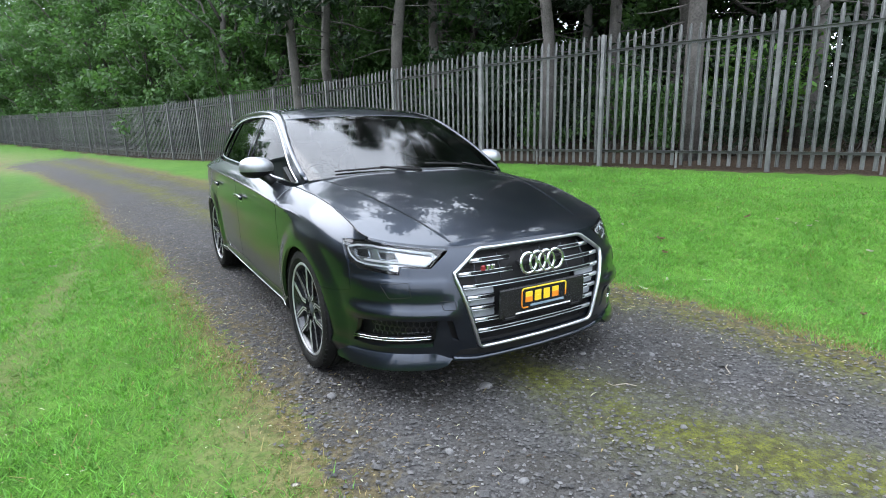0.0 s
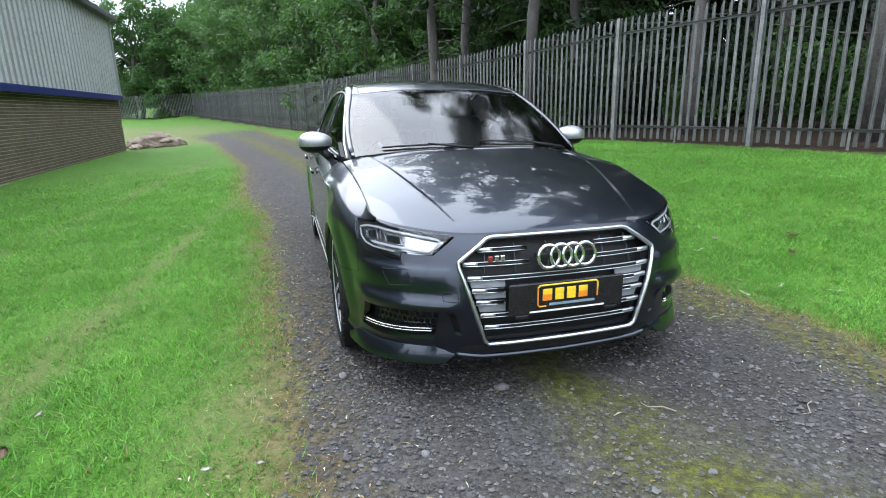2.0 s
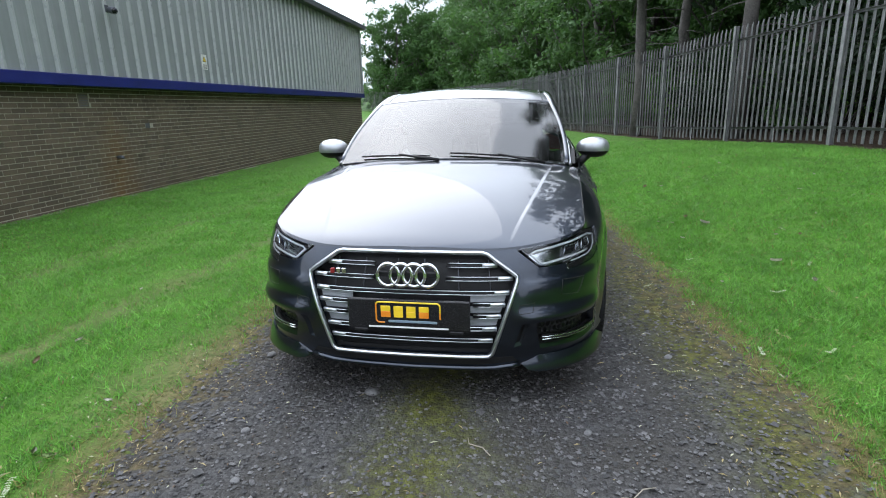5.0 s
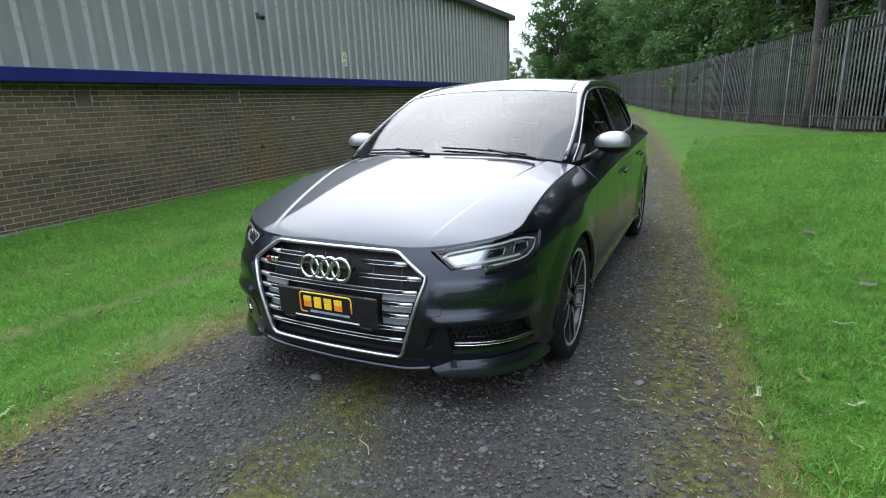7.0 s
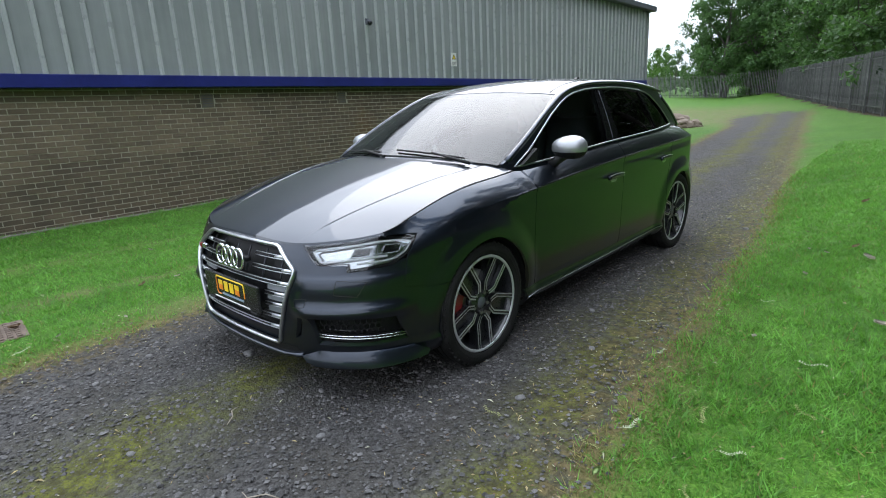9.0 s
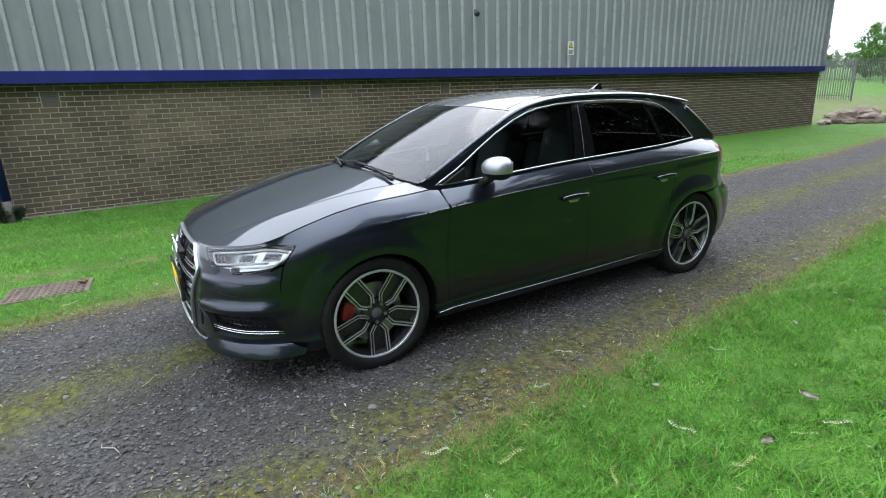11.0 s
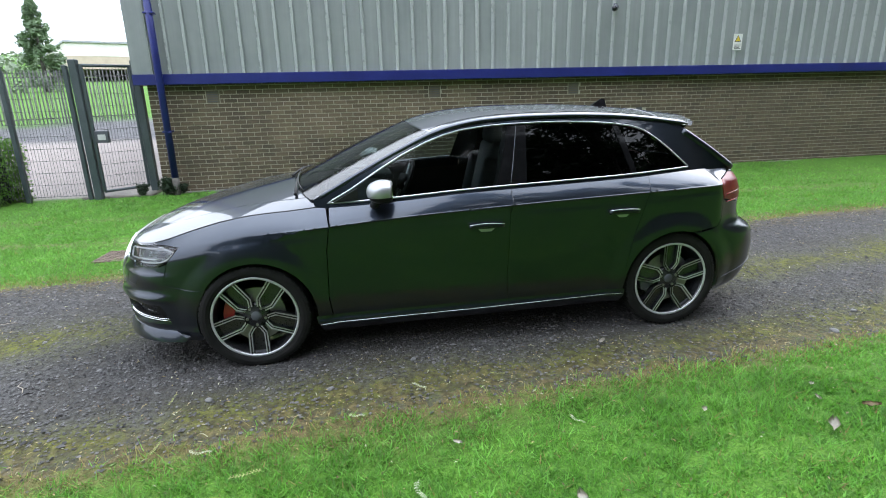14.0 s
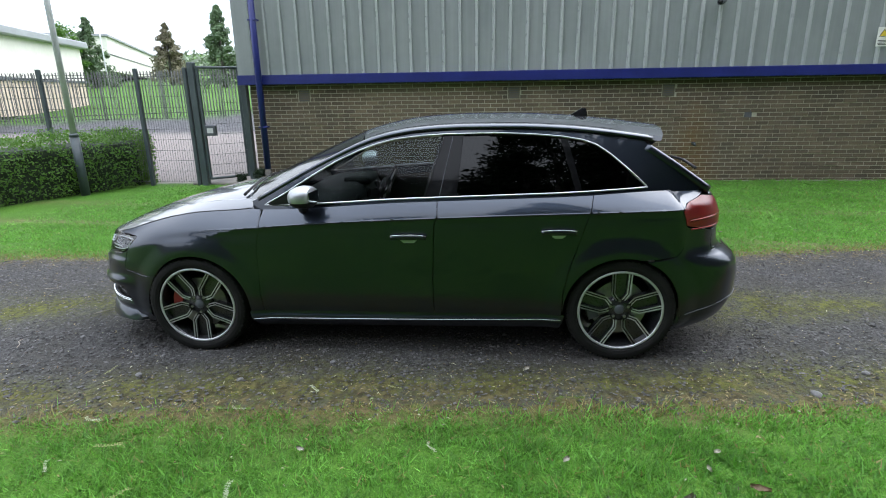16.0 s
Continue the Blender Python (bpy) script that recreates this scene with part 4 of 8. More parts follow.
def within(pts, poly):
    x, y = pts[:, 0], pts[:, 1]
    res = np.zeros(len(pts), bool)
    n = len(poly)
    for i in range(n):
        (ax, ay), (bx, by) = poly[i], poly[(i + 1) % n]
        if ay == by:
            continue
        hit = ((ay > y) != (by > y)) & (x < (bx - ax) * (y - ay) / (by - ay) + ax)
        res ^= hit
    return res


def surface_normal(fn, a, b, h=1e-3):
    du = fn(a + h, b) - fn(a - h, b)
    dv = fn(a, b + h) - fn(a, b - h)
    n = np.cross(du, dv)
    return n / np.maximum(np.linalg.norm(n, axis=-1, keepdims=True), 1e-12)


def patch(name, outer, fn, material, parent, holes=(), step=0.03, skirt=0.012, lift=0.0, label="", flip=False, gap=0.0, rows=()):
    """A panel cut from a surface by an outline in the surface's own two coordinates, with turned-in edges."""
    from mathutils import geometry
    outer = densify(inset(outer, gap) if gap else list(outer), step)
    holes = [densify(list(h), step) for h in holes]
    pts = list(outer)
    edges = [(i, (i + 1) % len(outer)) for i in range(len(outer))]
    for h in holes:
        o = len(pts)
        pts += h
        edges += [(o + i, o + (i + 1) % len(h)) for i in range(len(h))]
    arr = np.array(outer)
    lo, hi = arr.min(0), arr.max(0)
    gx, gy = np.meshgrid(np.arange(lo[0] + step / 2, hi[0], step), np.arange(lo[1] + step / 2, hi[1], step))
    grid = np.stack([gx.ravel(), gy.ravel()], 1)
    keep = within(grid, outer)
    for h in holes:
        keep &= ~within(grid, h)
    rim = np.array(pts)
    if len(grid):
        dist = np.array([np.min(np.hypot(rim[:, 0] - g[0], rim[:, 1] - g[1])) if k else 0 for g, k in zip(grid, keep)])
        grid = grid[keep & (dist > 0.45 * step)]
    if len(rows):
        # extra rows of points keep a styling line crisp
        extra = np.array(rows)
        extra = extra[within(extra, outer)]
        far = np.array([np.min(np.hypot(rim[:, 0] - g[0], rim[:, 1] - g[1])) for g in extra]) > 0.006
        extra = extra[far]
        if len(extra) and len(grid):
            grid = grid[np.array([np.min(np.hypot(extra[:, 0] - g[0], extra[:, 1] - g[1])) for g in grid]) > 0.008]
        grid = np.concatenate([grid, extra]) if len(grid) else extra
    allp = [Vector(p) for p in pts] + [Vector(p) for p in grid]
    v2, _, tris, *_ = geometry.delaunay_2d_cdt(allp, edges, [], 0, 1e-7)
    v2 = np.array([tuple(v) for v in v2])
    cen = np.array([v2[list(t)].mean(0) for t in tris])
    ok = within(cen, outer)
    for h in holes:
        ok &= ~within(cen, h)
    tris = [tuple(t) for t, k in zip(tris, ok) if k]
    used = sorted({i for t in tris for i in t})
    remap = {u: i for i, u in enumerate(used)}
    v2 = v2[used]
    tris = [tuple(remap[i] for i in t) for t in tris]
    n = surface_normal(fn, v2[:, 0], v2[:, 1])
    p = fn(v2[:, 0], v2[:, 1])
    if flip:
        n = -n
        tris = [t[::-1] for t in tris]
    # triangles wind counter-clockwise in the plane
    out_tris = []
    for t in tris:
        a, b, c = p[t[0]], p[t[1]], p[t[2]]
        if np.dot(np.cross(b - a, c - a), n[t[0]]) < 0:
            t = t[::-1]
        out_tris.append(t)
    p = p + n * lift
    verts, norms, faces = list(map(tuple, p)), list(map(tuple, n)), list(out_tris)
    if skirt:
        count = {}
        for t in out_tris:
            for i in range(3):
                e = (t[i], t[(i + 1) % 3])
                count[e] = count.get(e, 0) + 1
        rim_edges = [e for e in count if (e[1], e[0]) not in count]
        top, low = {}, {}
        for e in rim_edges:
            for i in e:
                if i not in top:
                    top[i] = len(verts)
                    verts.append(tuple(p[i]))
                    norms.append(tuple(n[i]))
                    low[i] = len(verts)
                    verts.append(tuple(p[i] - n[i] * skirt))
                    norms.append(tuple(n[i]))
        faces += [(top[a], low[a], low[b], top[b]) for a, b in rim_edges]
    me = bpy.data.meshes.new(name)
    me.from_pydata(verts, [], faces)
    me.update()
    me.shade_smooth()
    me.normals_split_custom_set_from_vertices(norms)
    me.materials.append(material)
    ob = new(name, me)
    ob.parent = parent
    if label:
        tagged(ob, label)
    return ob


def strip(name, path, fn, width, height, material, parent, label="", lift=0.0, sides=8, closed=False):
    """A trim bead laid along a path on a surface."""
    q = np.array(path, float)
    p, n = fn(q[:, 0], q[:, 1]), surface_normal(fn, q[:, 0], q[:, 1])
    if np.mean((p - np.array([0, 1.2, 0.6])) * n) < 0 and abs(p[0][0]) > 0.3 and np.sign(p[0][0]) != np.sign(n[0][0]):
        n = -n
    bm = bmesh.new()
    rings = []
    cnt = len(p)
    width = np.broadcast_to(width, (cnt,))
    for i in range(cnt):
        a, b = (p[(i - 1) % cnt], p[(i + 1) % cnt]) if closed else (p[max(i - 1, 0)], p[min(i + 1, cnt - 1)])
        t = (b - a) / max(np.linalg.norm(b - a), 1e-9)
        side = np.cross(n[i], t)
        c = p[i] + n[i] * lift
        rings.append([bm.verts.new(tuple(c + side * (width[i] / 2) * math.cos(w) + n[i] * (height / 2) * math.sin(w))) for w in (2 * math.pi * k / sides for k in range(sides))])
    pairs = list(zip(rings, rings[1:])) + ([(rings[-1], rings[0])] if closed else [])
    for r0, r1 in pairs:
        for k in range(sides):
            bm.faces.new((r0[k], r0[(k + 1) % sides], r1[(k + 1) % sides], r1[k]))
    if not closed:
        bm.faces.new(rings[0][::-1])
        bm.faces.new(rings[-1])
    bmesh.ops.recalc_face_normals(bm, faces=bm.faces[:])
    return part(name, bm, material, parent, label, True)


def along(pts, step=0.03):
    out = []
    for (ax, ay), (bx, by) in zip(pts, pts[1:]):
        n = max(1, int(math.hypot(bx - ax, by - ay) / step))
        out += [(ax + (bx - ax) * k / n, ay + (by - ay) * k / n) for k in range(n)]
    return out + [pts[-1]]


def edge_height(s):
    """Where the bonnet meets the wings and nose."""
    z = np.full(np.shape(s), 0.73)
    for _ in range(50):
        q = body(s, z)
        z = 0.6 * z + 0.4 * hood_z(q[..., 0], q[..., 1])
    return z


S_BACK = s_of_y(0.40)
_es = np.linspace(0, S_BACK, 90)
_ez = edge_height(_es)
_ez = np.convolve(np.concatenate([_ez[6:0:-1], _ez, 2 * _ez[-1] - _ez[-2:-8:-1]]), np.hanning(15)[1:-1] / np.hanning(15).sum(), "valid")
EDGE = [(float(a), float(b)) for a, b in zip(_es, _ez)]


def edge_z(s):
    return float(np.interp(abs(s), [a for a, _ in EDGE], [b for _, b in EDGE]))


def arch_line(k, a0, a1, n=22, r=ARCH):
    """Wheel-arch lip from angle a0 to a1 (degrees; 0 to the rear, 90 up), as (s, z)."""
    wy, wz = WHEELS[k]
    return [(s_of_y(wy + r * math.cos(radians(a0 + (a1 - a0) * i / n))), wz + r * math.sin(radians(a0 + (a1 - a0) * i / n))) for i in range(n + 1)]


LAMP_LOW = [(0.455, 0.724), (0.55, 0.657), (0.685, 0.660), (0.695, 0.630), (0.90, 0.642), (0.962, 0.680)]
GRILLE = [(-0.30, 0.722), (0.30, 0.722), (0.325, 0.716), (0.452, 0.632), (0.452, 0.612), (0.352, 0.302), (0.335, 0.288), (-0.335, 0.288), (-0.352, 0.302), (-0.452, 0.612), (-0.452, 0.632), (-0.325, 0.716)]
INTAKE = [(0.535, 0.438), (0.72, 0.436), (0.925, 0.420), (0.975, 0.300), (0.80, 0.296), (0.565, 0.308)]
SLOT = [(0.478, 0.432), (0.508, 0.434), (0.478, 0.335), (0.446, 0.325)]
SILL_TOP = 0.292


_cy = np.arange(-0.1, 3.05, 0.02)
CREASE = [(s_of_y(y), float(crease_z(y)) + d) for y in _cy for d in (-0.022, -0.0075, -0.0035, 0.0, 0.0035, 0.0075, 0.016)]


def side_fn(sg):
    return (lambda s, z: body(sg * np.asarray(s), z))


def build_shell():
    # nose: one moulding right across, open at grille, intakes and ducts
    half = [(s, edge_z(s) - 0.004) for s in np.linspace(0, 0.445, 14)] + LAMP_LOW[:-1] + [(0.955, 0.664), (0.965, 0.540), (1.10, 0.515), (s_of_y(0.02 - 0.275), 0.510)]
    half += [q for q in arch_line(0, 145, 200, 14)][0:] + [(1.10, 0.185), (1.03, 0.188), (0.55, 0.212), (0.46, 0.240), (0.30, 0.226), (0.0, 0.222)]
    outer = half + [(-s, z) for s, z in half[-2:0:-1]]
    holes = [GRILLE, INTAKE, [(-s, z) for s, z in INTAKE][::-1], SLOT, [(-s, z) for s, z in SLOT][::-1]]
    patch("front_bumper", outer, body, M_PAINT, CAR, holes, 0.018, 0.03)
    # bonnet
    rim = [tuple(body(s, z)[:2]) for s, z in EDGE]
    rim_l = [(-x, y) for x, y in rim[::-1]]
    rear = [(x, 0.395 - 0.10 * (1 - (x / 0.73) ** 2)) for x in np.linspace(rim[-1][0], rim_l[0][0], 16)[1:-1]]
    patch("bonnet", rim_l[:-1] + rim + rear, lambda x, y: np.stack([x, y, hood_z(x, y)], -1), M_PAINT, CAR, step=0.018, skirt=0.025, gap=0.0055, rows=[(sg * (float(hood_ridge(y)) + d), y) for y in np.arange(-0.74, 0.36, 0.014) for d in (-0.020, -0.013, -0.007, -0.002, 0.004, 0.010, 0.016) for sg in (1, -1)])
    for sg in (1, -1):
        fn, fl = side_fn(sg), sg < 0
        wing = [(s, edge_z(s)) for s in np.linspace(0.80, S_BACK, 26)] + [(s_of_y(0.455), 0.93), (s_of_y(0.468), 0.838), (s_of_y(0.444), 0.70), (s_of_y(0.434), 0.41), (s_of_y(0.446), SILL_TOP), (s_of_y(0.36), SILL_TOP)]
        wing += arch_line(0, -2, 145, 30) + [(1.10, 0.515), (0.965, 0.540), (0.962, 0.680), (1.0, 0.757), (0.83, 0.767)]
        patch("front_wing", wing, fn, M_PAINT, CAR, step=0.0125, skirt=0.018, flip=fl, gap=0.0035, rows=CREASE)
        # Black bead over the bonnet shut line, standing in for the dark open gap.
        strip("bonnet_gap_shade", [(float(q), edge_z(q)) for q in np.linspace(0.80, S_BACK, 60)], fn, 0.006, 0.004, M_BLACK, CAR, "", -0.002, 6)
        belt = lambda y0, y1, n=14: [(s_of_y(y), float(top_z(y))) for y in np.linspace(y0, y1, n)]
        door_f = belt(0.47, 1.552) + [(s_of_y(1.556), 0.90), (s_of_y(1.535), 0.85), (s_of_y(1.519), 0.50), (s_of_y(1.521), SILL_TOP), (s_of_y(0.448), SILL_TOP), (s_of_y(0.434), 0.41), (s_of_y(0.444), 0.70), (s_of_y(0.468), 0.838)]
        d1 = patch("front_door", door_f, fn, M_PAINT, CAR, step=0.03, flip=fl, gap=0.003, rows=CREASE)
        door_r = belt(1.552, 2.45) + [(s_of_y(2.43), 0.93), (s_of_y(2.375), 0.76), (s_of_y(2.322), 0.60), (s_of_y(2.288), 0.45), (s_of_y(2.286), SILL_TOP), (s_of_y(1.521), SILL_TOP), (s_of_y(1.519), 0.50), (s_of_y(1.535), 0.85), (s_of_y(1.556), 0.90)]
        d2 = patch("rear_door", door_r, fn, M_PAINT, CAR, step=0.03, flip=fl, gap=0.003, rows=CREASE)
        quarter = belt(2.45, 3.36, 16) + [(s_of_y(3.30), 0.985), (s_of_y(3.17), 0.958), (s_of_y(3.03), 0.918), (s_of_y(3.07), 0.835), (s_of_y(3.04), 0.71), (s_of_y(2.94), 0.66)] + arch_line(1, 70, 180, 26)[1:] + [(s_of_y(2.286), SILL_TOP + 0.02), (s_of_y(2.288), 0.45), (s_of_y(2.322), 0.60), (s_of_y(2.375), 0.76), (s_of_y(2.43), 0.93)]
        patch("rear_wing", quarter, fn, M_PAINT, CAR, step=0.024, flip=fl, gap=0.0025, rows=CREASE)
        sill = [(s_of_y(0.35), SILL_TOP - 0.004), (s_of_y(2.30), SILL_TOP - 0.004), (s_of_y(2.27), 0.20), (s_of_y(0.385), 0.165)]
        patch("sill", sill, fn, M_PAINT, CAR, step=0.03, flip=fl, skirt=0.02)
        strip("sill_trim", along([(s_of_y(0.37), 0.243), (s_of_y(1.35), 0.252), (s_of_y(2.28), 0.268)], 0.05), fn, 0.0032, 0.005, M_SATIN, CAR, "bright sill strip", 0.001)
        # rear lamp
        lamp = [(s_of_y(3.03), 0.918), (s_of_y(3.17), 0.958), (s_of_y(3.30), 0.985), (s_of_y(3.36), 0.972), (s_of_y(3.40), 0.82), (s_of_y(3.30), 0.800), (s_of_y(3.07), 0.835)]
        tl = patch("rear_lamp", lamp, fn, M_LAMPRED, CAR, step=0.02, flip=fl, lift=0.004, gap=0.002, label="red rear lamp")
        strip("lamp_bar", along([(s_of_y(3.12), 0.86), (s_of_y(3.30), 0.872), (s_of_y(3.38), 0.868)], 0.03), fn, 0.010, 0.005, M_LAMPDIM, tl, "", 0.004)
        strip("lamp_bar", along([(s_of_y(3.13), 0.812), (s_of_y(3.36), 0.815)], 0.03), fn, 0.010, 0.005, M_LAMPDIM, tl, "", 0.004)
        # handles
        for d, y0, y1, z0 in ((d1, 1.28, 1.49, 0.797), (d2, 2.155, 2.35, 0.826)):
            cup = [(s_of_y(y0 + 0.055), z0 - 0.035), (s_of_y(y1 - 0.055), z0 - 0.035), (s_of_y(y1 - 0.075), z0 - 0.052), (s_of_y(y0 + 0.075), z0 - 0.052)]
            patch("handle_recess", cup, fn, M_CAP, d, step=0.01, lift=0.001, skirt=0.004, flip=fl)
            q = np.array([(s_of_y(y), z0 - 0.016 + 0.006 * math.sin(math.pi * (y - y0) / (y1 - y0))) for y in np.linspace(y0, y1, 12)])
            h = strip("door_handle", q, fn, 0.026, 0.022, M_PAINT, d, "", 0.018)
            strip("handle_trim", q + np.array([0, 0.013]), fn, 0.005, 0.006, M_SATIN, h, "bright handle strip", 0.027)
        # glasshouse frame and panes
        gf = lambda y, z, sg=sg: np.stack([sg * side_glass_x(y, z), y + 0 * z, z + 0 * y], -1)
        top = [(0.60, 1.020), (0.77, 1.122), (0.92, 1.203), (1.07, 1.268), (1.18, 1.305), (1.284, 1.328), (1.45, 1.346), (1.592, 1.352), (1.80, 1.354), (1.958, 1.352), (2.13, 1.343), (2.283, 1.328), (2.40, 1.308), (2.478, 1.280), (2.56, 1.225), (2.646, 1.152), (2.76, 1.048), (2.772, 1.034)]
        low = [(y, float(belt_tab(y)) + 0.010) for y in np.linspace(2.74, 0.50, 14)]
        dlo = [(0.455, 0.944)] + top + low
        frame_outer = [(y, float(roof_z(y))) for y in np.linspace(0.385, 2.70, 40)] + [(2.78, 1.268), (2.86, 1.216), (2.95, 1.156), (3.04, 1.092), (3.12, 1.034)] + [(y, float(belt_tab(y)) - 0.012) for y in np.linspace(3.05, 0.385, 24)]
        patch("pillar_and_roof_rail", frame_outer, gf, M_PAINT, CAR, [dlo], 0.03, 0.02, flip=fl)
        strip("window_surround", densify(inset(dlo, 0.004), 0.03), gf, 0.011, 0.008, M_SATIN, CAR, "bright window surround", 0.002, closed=True)
        zt = lambda y: float(np.interp(y, [a for a, _ in dlo[:19]], [b for _, b in dlo[:19]])) - 0.012
        zb = lambda y: float(belt_tab(y)) + 0.020
        a0, a1 = 1.475, 1.588
        b0, b1 = 1.665, 1.700
        c0, c1 = 2.365, 2.285
        front = [(0.50, zb(0.50) + 0.003)] + [(y, zt(y)) for y in np.linspace(0.55, a1, 20)] + [(y, zb(y)) for y in np.linspace(a0, 0.56, 12)]
        g = patch("front_side_window", front, gf, M_SIDEGLASS, CAR, step=0.05, skirt=0.004, lift=-0.012, flip=fl, label="clear front door glass")
        rear_w = [(b1, zt(b1))] + [(y, zt(y)) for y in np.linspace(b1 + 0.03, c1 - 0.01, 14)] + [(y, zb(y)) for y in np.linspace(c0 - 0.012, b0, 12)]
        g = patch("rear_side_window", rear_w, gf, M_TINT, CAR, step=0.05, skirt=0.004, lift=-0.012, flip=fl, label="dark privacy glass")
        q_w = [(c1 + 0.028, zt(c1 + 0.028))] + [(y, zt(y)) for y in np.linspace(c1 + 0.05, 2.755, 14)] + [(y, zb(y)) for y in np.linspace(2.73, c0 + 0.026, 8)]
        patch("quarter_window", q_w, gf, M_TINT, CAR, step=0.05, skirt=0.004, lift=-0.012, flip=fl, label="dark privacy glass")
        strip("pillar_edge", along([(2.765, 1.262), (2.85, 1.206), (2.94, 1.146), (3.03, 1.082), (3.13, 1.010)], 0.03), gf, 0.052, 0.040, M_PAINT, CAR, "", -0.008, 14)
        patch("centre_pillar_trim", [(a0, zb(a0)), (a1, zt(a1)), (b1, zt(b1)), (b0, zb(b0))], gf, M_PILLAR, CAR, step=0.04, skirt=0.006, lift=-0.004, flip=fl, gap=0.001)
        strip("pillar_seal", along([(1.562, zb(1.56)), (1.640, zt(1.64))], 0.05), gf, 0.004, 0.004, M_DARKTRIM, CAR, "", -0.003)
        patch("rear_pillar_trim", [(c0 - 0.012, zb(c0)), (c1 - 0.012, zt(c1)), (c1 + 0.028, zt(c1 + 0.028)), (c0 + 0.026, zb(c0))], gf, M_PILLAR, CAR, step=0.04, skirt=0.006, lift=-0.006, flip=fl)
        pil = [(sg * u, y) for u, y in [(0.979, 0.39), (0.979, 1.10), (1.0, 1.10), (1.0, 0.39)]]
        rail = along([(sg * 0.995, 0.42), (sg * 0.995, 2.80)], 0.04)
        strip("roof_edge", rail, canopy, np.interp([y for _, y in rail], [0.85, 1.3], [0.034, 0.066]), 0.030, M_PAINT, CAR, "", -0.009, 18)
        patch("windscreen_pillar", pil, canopy, M_PAINT, CAR, step=0.03, skirt=0.01)
    # windscreen, roof, spoiler, tailgate
    scr = [(-0.975, 0.375), (0.975, 0.375), (0.975, 1.095), (-0.975, 1.095)]
    g = patch("windscreen", scr, canopy, M_GLASS, CAR, step=0.06, skirt=0.004, lift=-0.002, label="clear windscreen")
    patch("screen_band", [(-0.975, 1.065), (0.975, 1.065), (0.975, 1.0955), (-0.975, 1.0955)], canopy, M_GLOSSBLACK, CAR, step=0.03, skirt=0.0, lift=-0.006)
    for sg in (1, -1):
        patch("screen_band", [(sg * 0.945, 0.38), (sg * 0.975, 0.38), (sg * 0.975, 1.064), (sg * 0.945, 1.064)], canopy, M_GLOSSBLACK, CAR, step=0.03, skirt=0.0, lift=-0.006)
    patch("roof", [(-1, 1.104), (1, 1.104), (1, 2.60), (-1, 2.60)], canopy, M_PAINT, CAR, step=0.028, skirt=0.012)
    patch("roof_spoiler", [(-0.98, 2.606), (0.98, 2.606), (0.97, 2.86), (-0.97, 2.86)], canopy, M_PAINT, CAR, step=0.04, skirt=0.028, lift=0.002)
    for sg in (1, -1):
        strip("roof_seam", along([(sg * 0.90, 1.12), (sg * 0.90, 2.58)], 0.06), canopy, 0.007, 0.004, M_BLACK, CAR, "", 0.0005)
    hatch = lambda u, t: np.stack([u * (0.535 + 0.10 * t), 2.765 + 0.32 * t + 0.045 * (1 - u * u), 1.232 - 0.215 * t + 0 * u], -1)
    patch("rear_window", [(-1, 0), (1, 0), (1, 1), (-1, 1)], hatch, M_TINT, CAR, step=0.12, skirt=0.01, flip=True, label="dark tailgate glass")
    s1 = s_of_y(3.36)
    tg = [(s1, 0.985), (s1 + 0.03, 0.958), (s_of_y(3.405), 0.815), (s_of_y(3.30), 0.785), (s_of_y(3.28), 0.68), (S_END, 0.665), (S_END, 1.0)]
    for sg in (1, -1):
        fn, fl = side_fn(sg), sg < 0
        patch("tailgate", tg, fn, M_PAINT, CAR, step=0.04, flip=fl, skirt=0.01)
        rb = [(s_of_y(2.94), 0.655), (s_of_y(3.04), 0.705), (s_of_y(3.07), 0.830), (s_of_y(3.30), 0.785), (s_of_y(3.275), 0.675), (S_END, 0.66), (S_END, 0.16), (s_of_y(3.2), 0.15), (s_of_y(2.99), 0.20)] + arch_line(1, -18, 68, 18)
        patch("rear_bumper", rb, fn, M_PAINT, CAR, step=0.03, flip=fl, skirt=0.02, gap=0.001)
        strip("bumper_trim", along([(s_of_y(3.02), 0.300), (s_of_y(3.15), 0.330), (s_of_y(3.28), 0.372), (S_END, 0.40)], 0.04), fn, 0.005, 0.006, M_DARKTRIM, CAR, "dull bumper strip", 0.002)


build_shell()

# ---- car: nose details ----


def grille_half(z):
    return float(np.interp(z, [0.288, 0.302, 0.612, 0.632, 0.716, 0.722], [0.335, 0.352, 0.452, 0.452, 0.325, 0.30]))


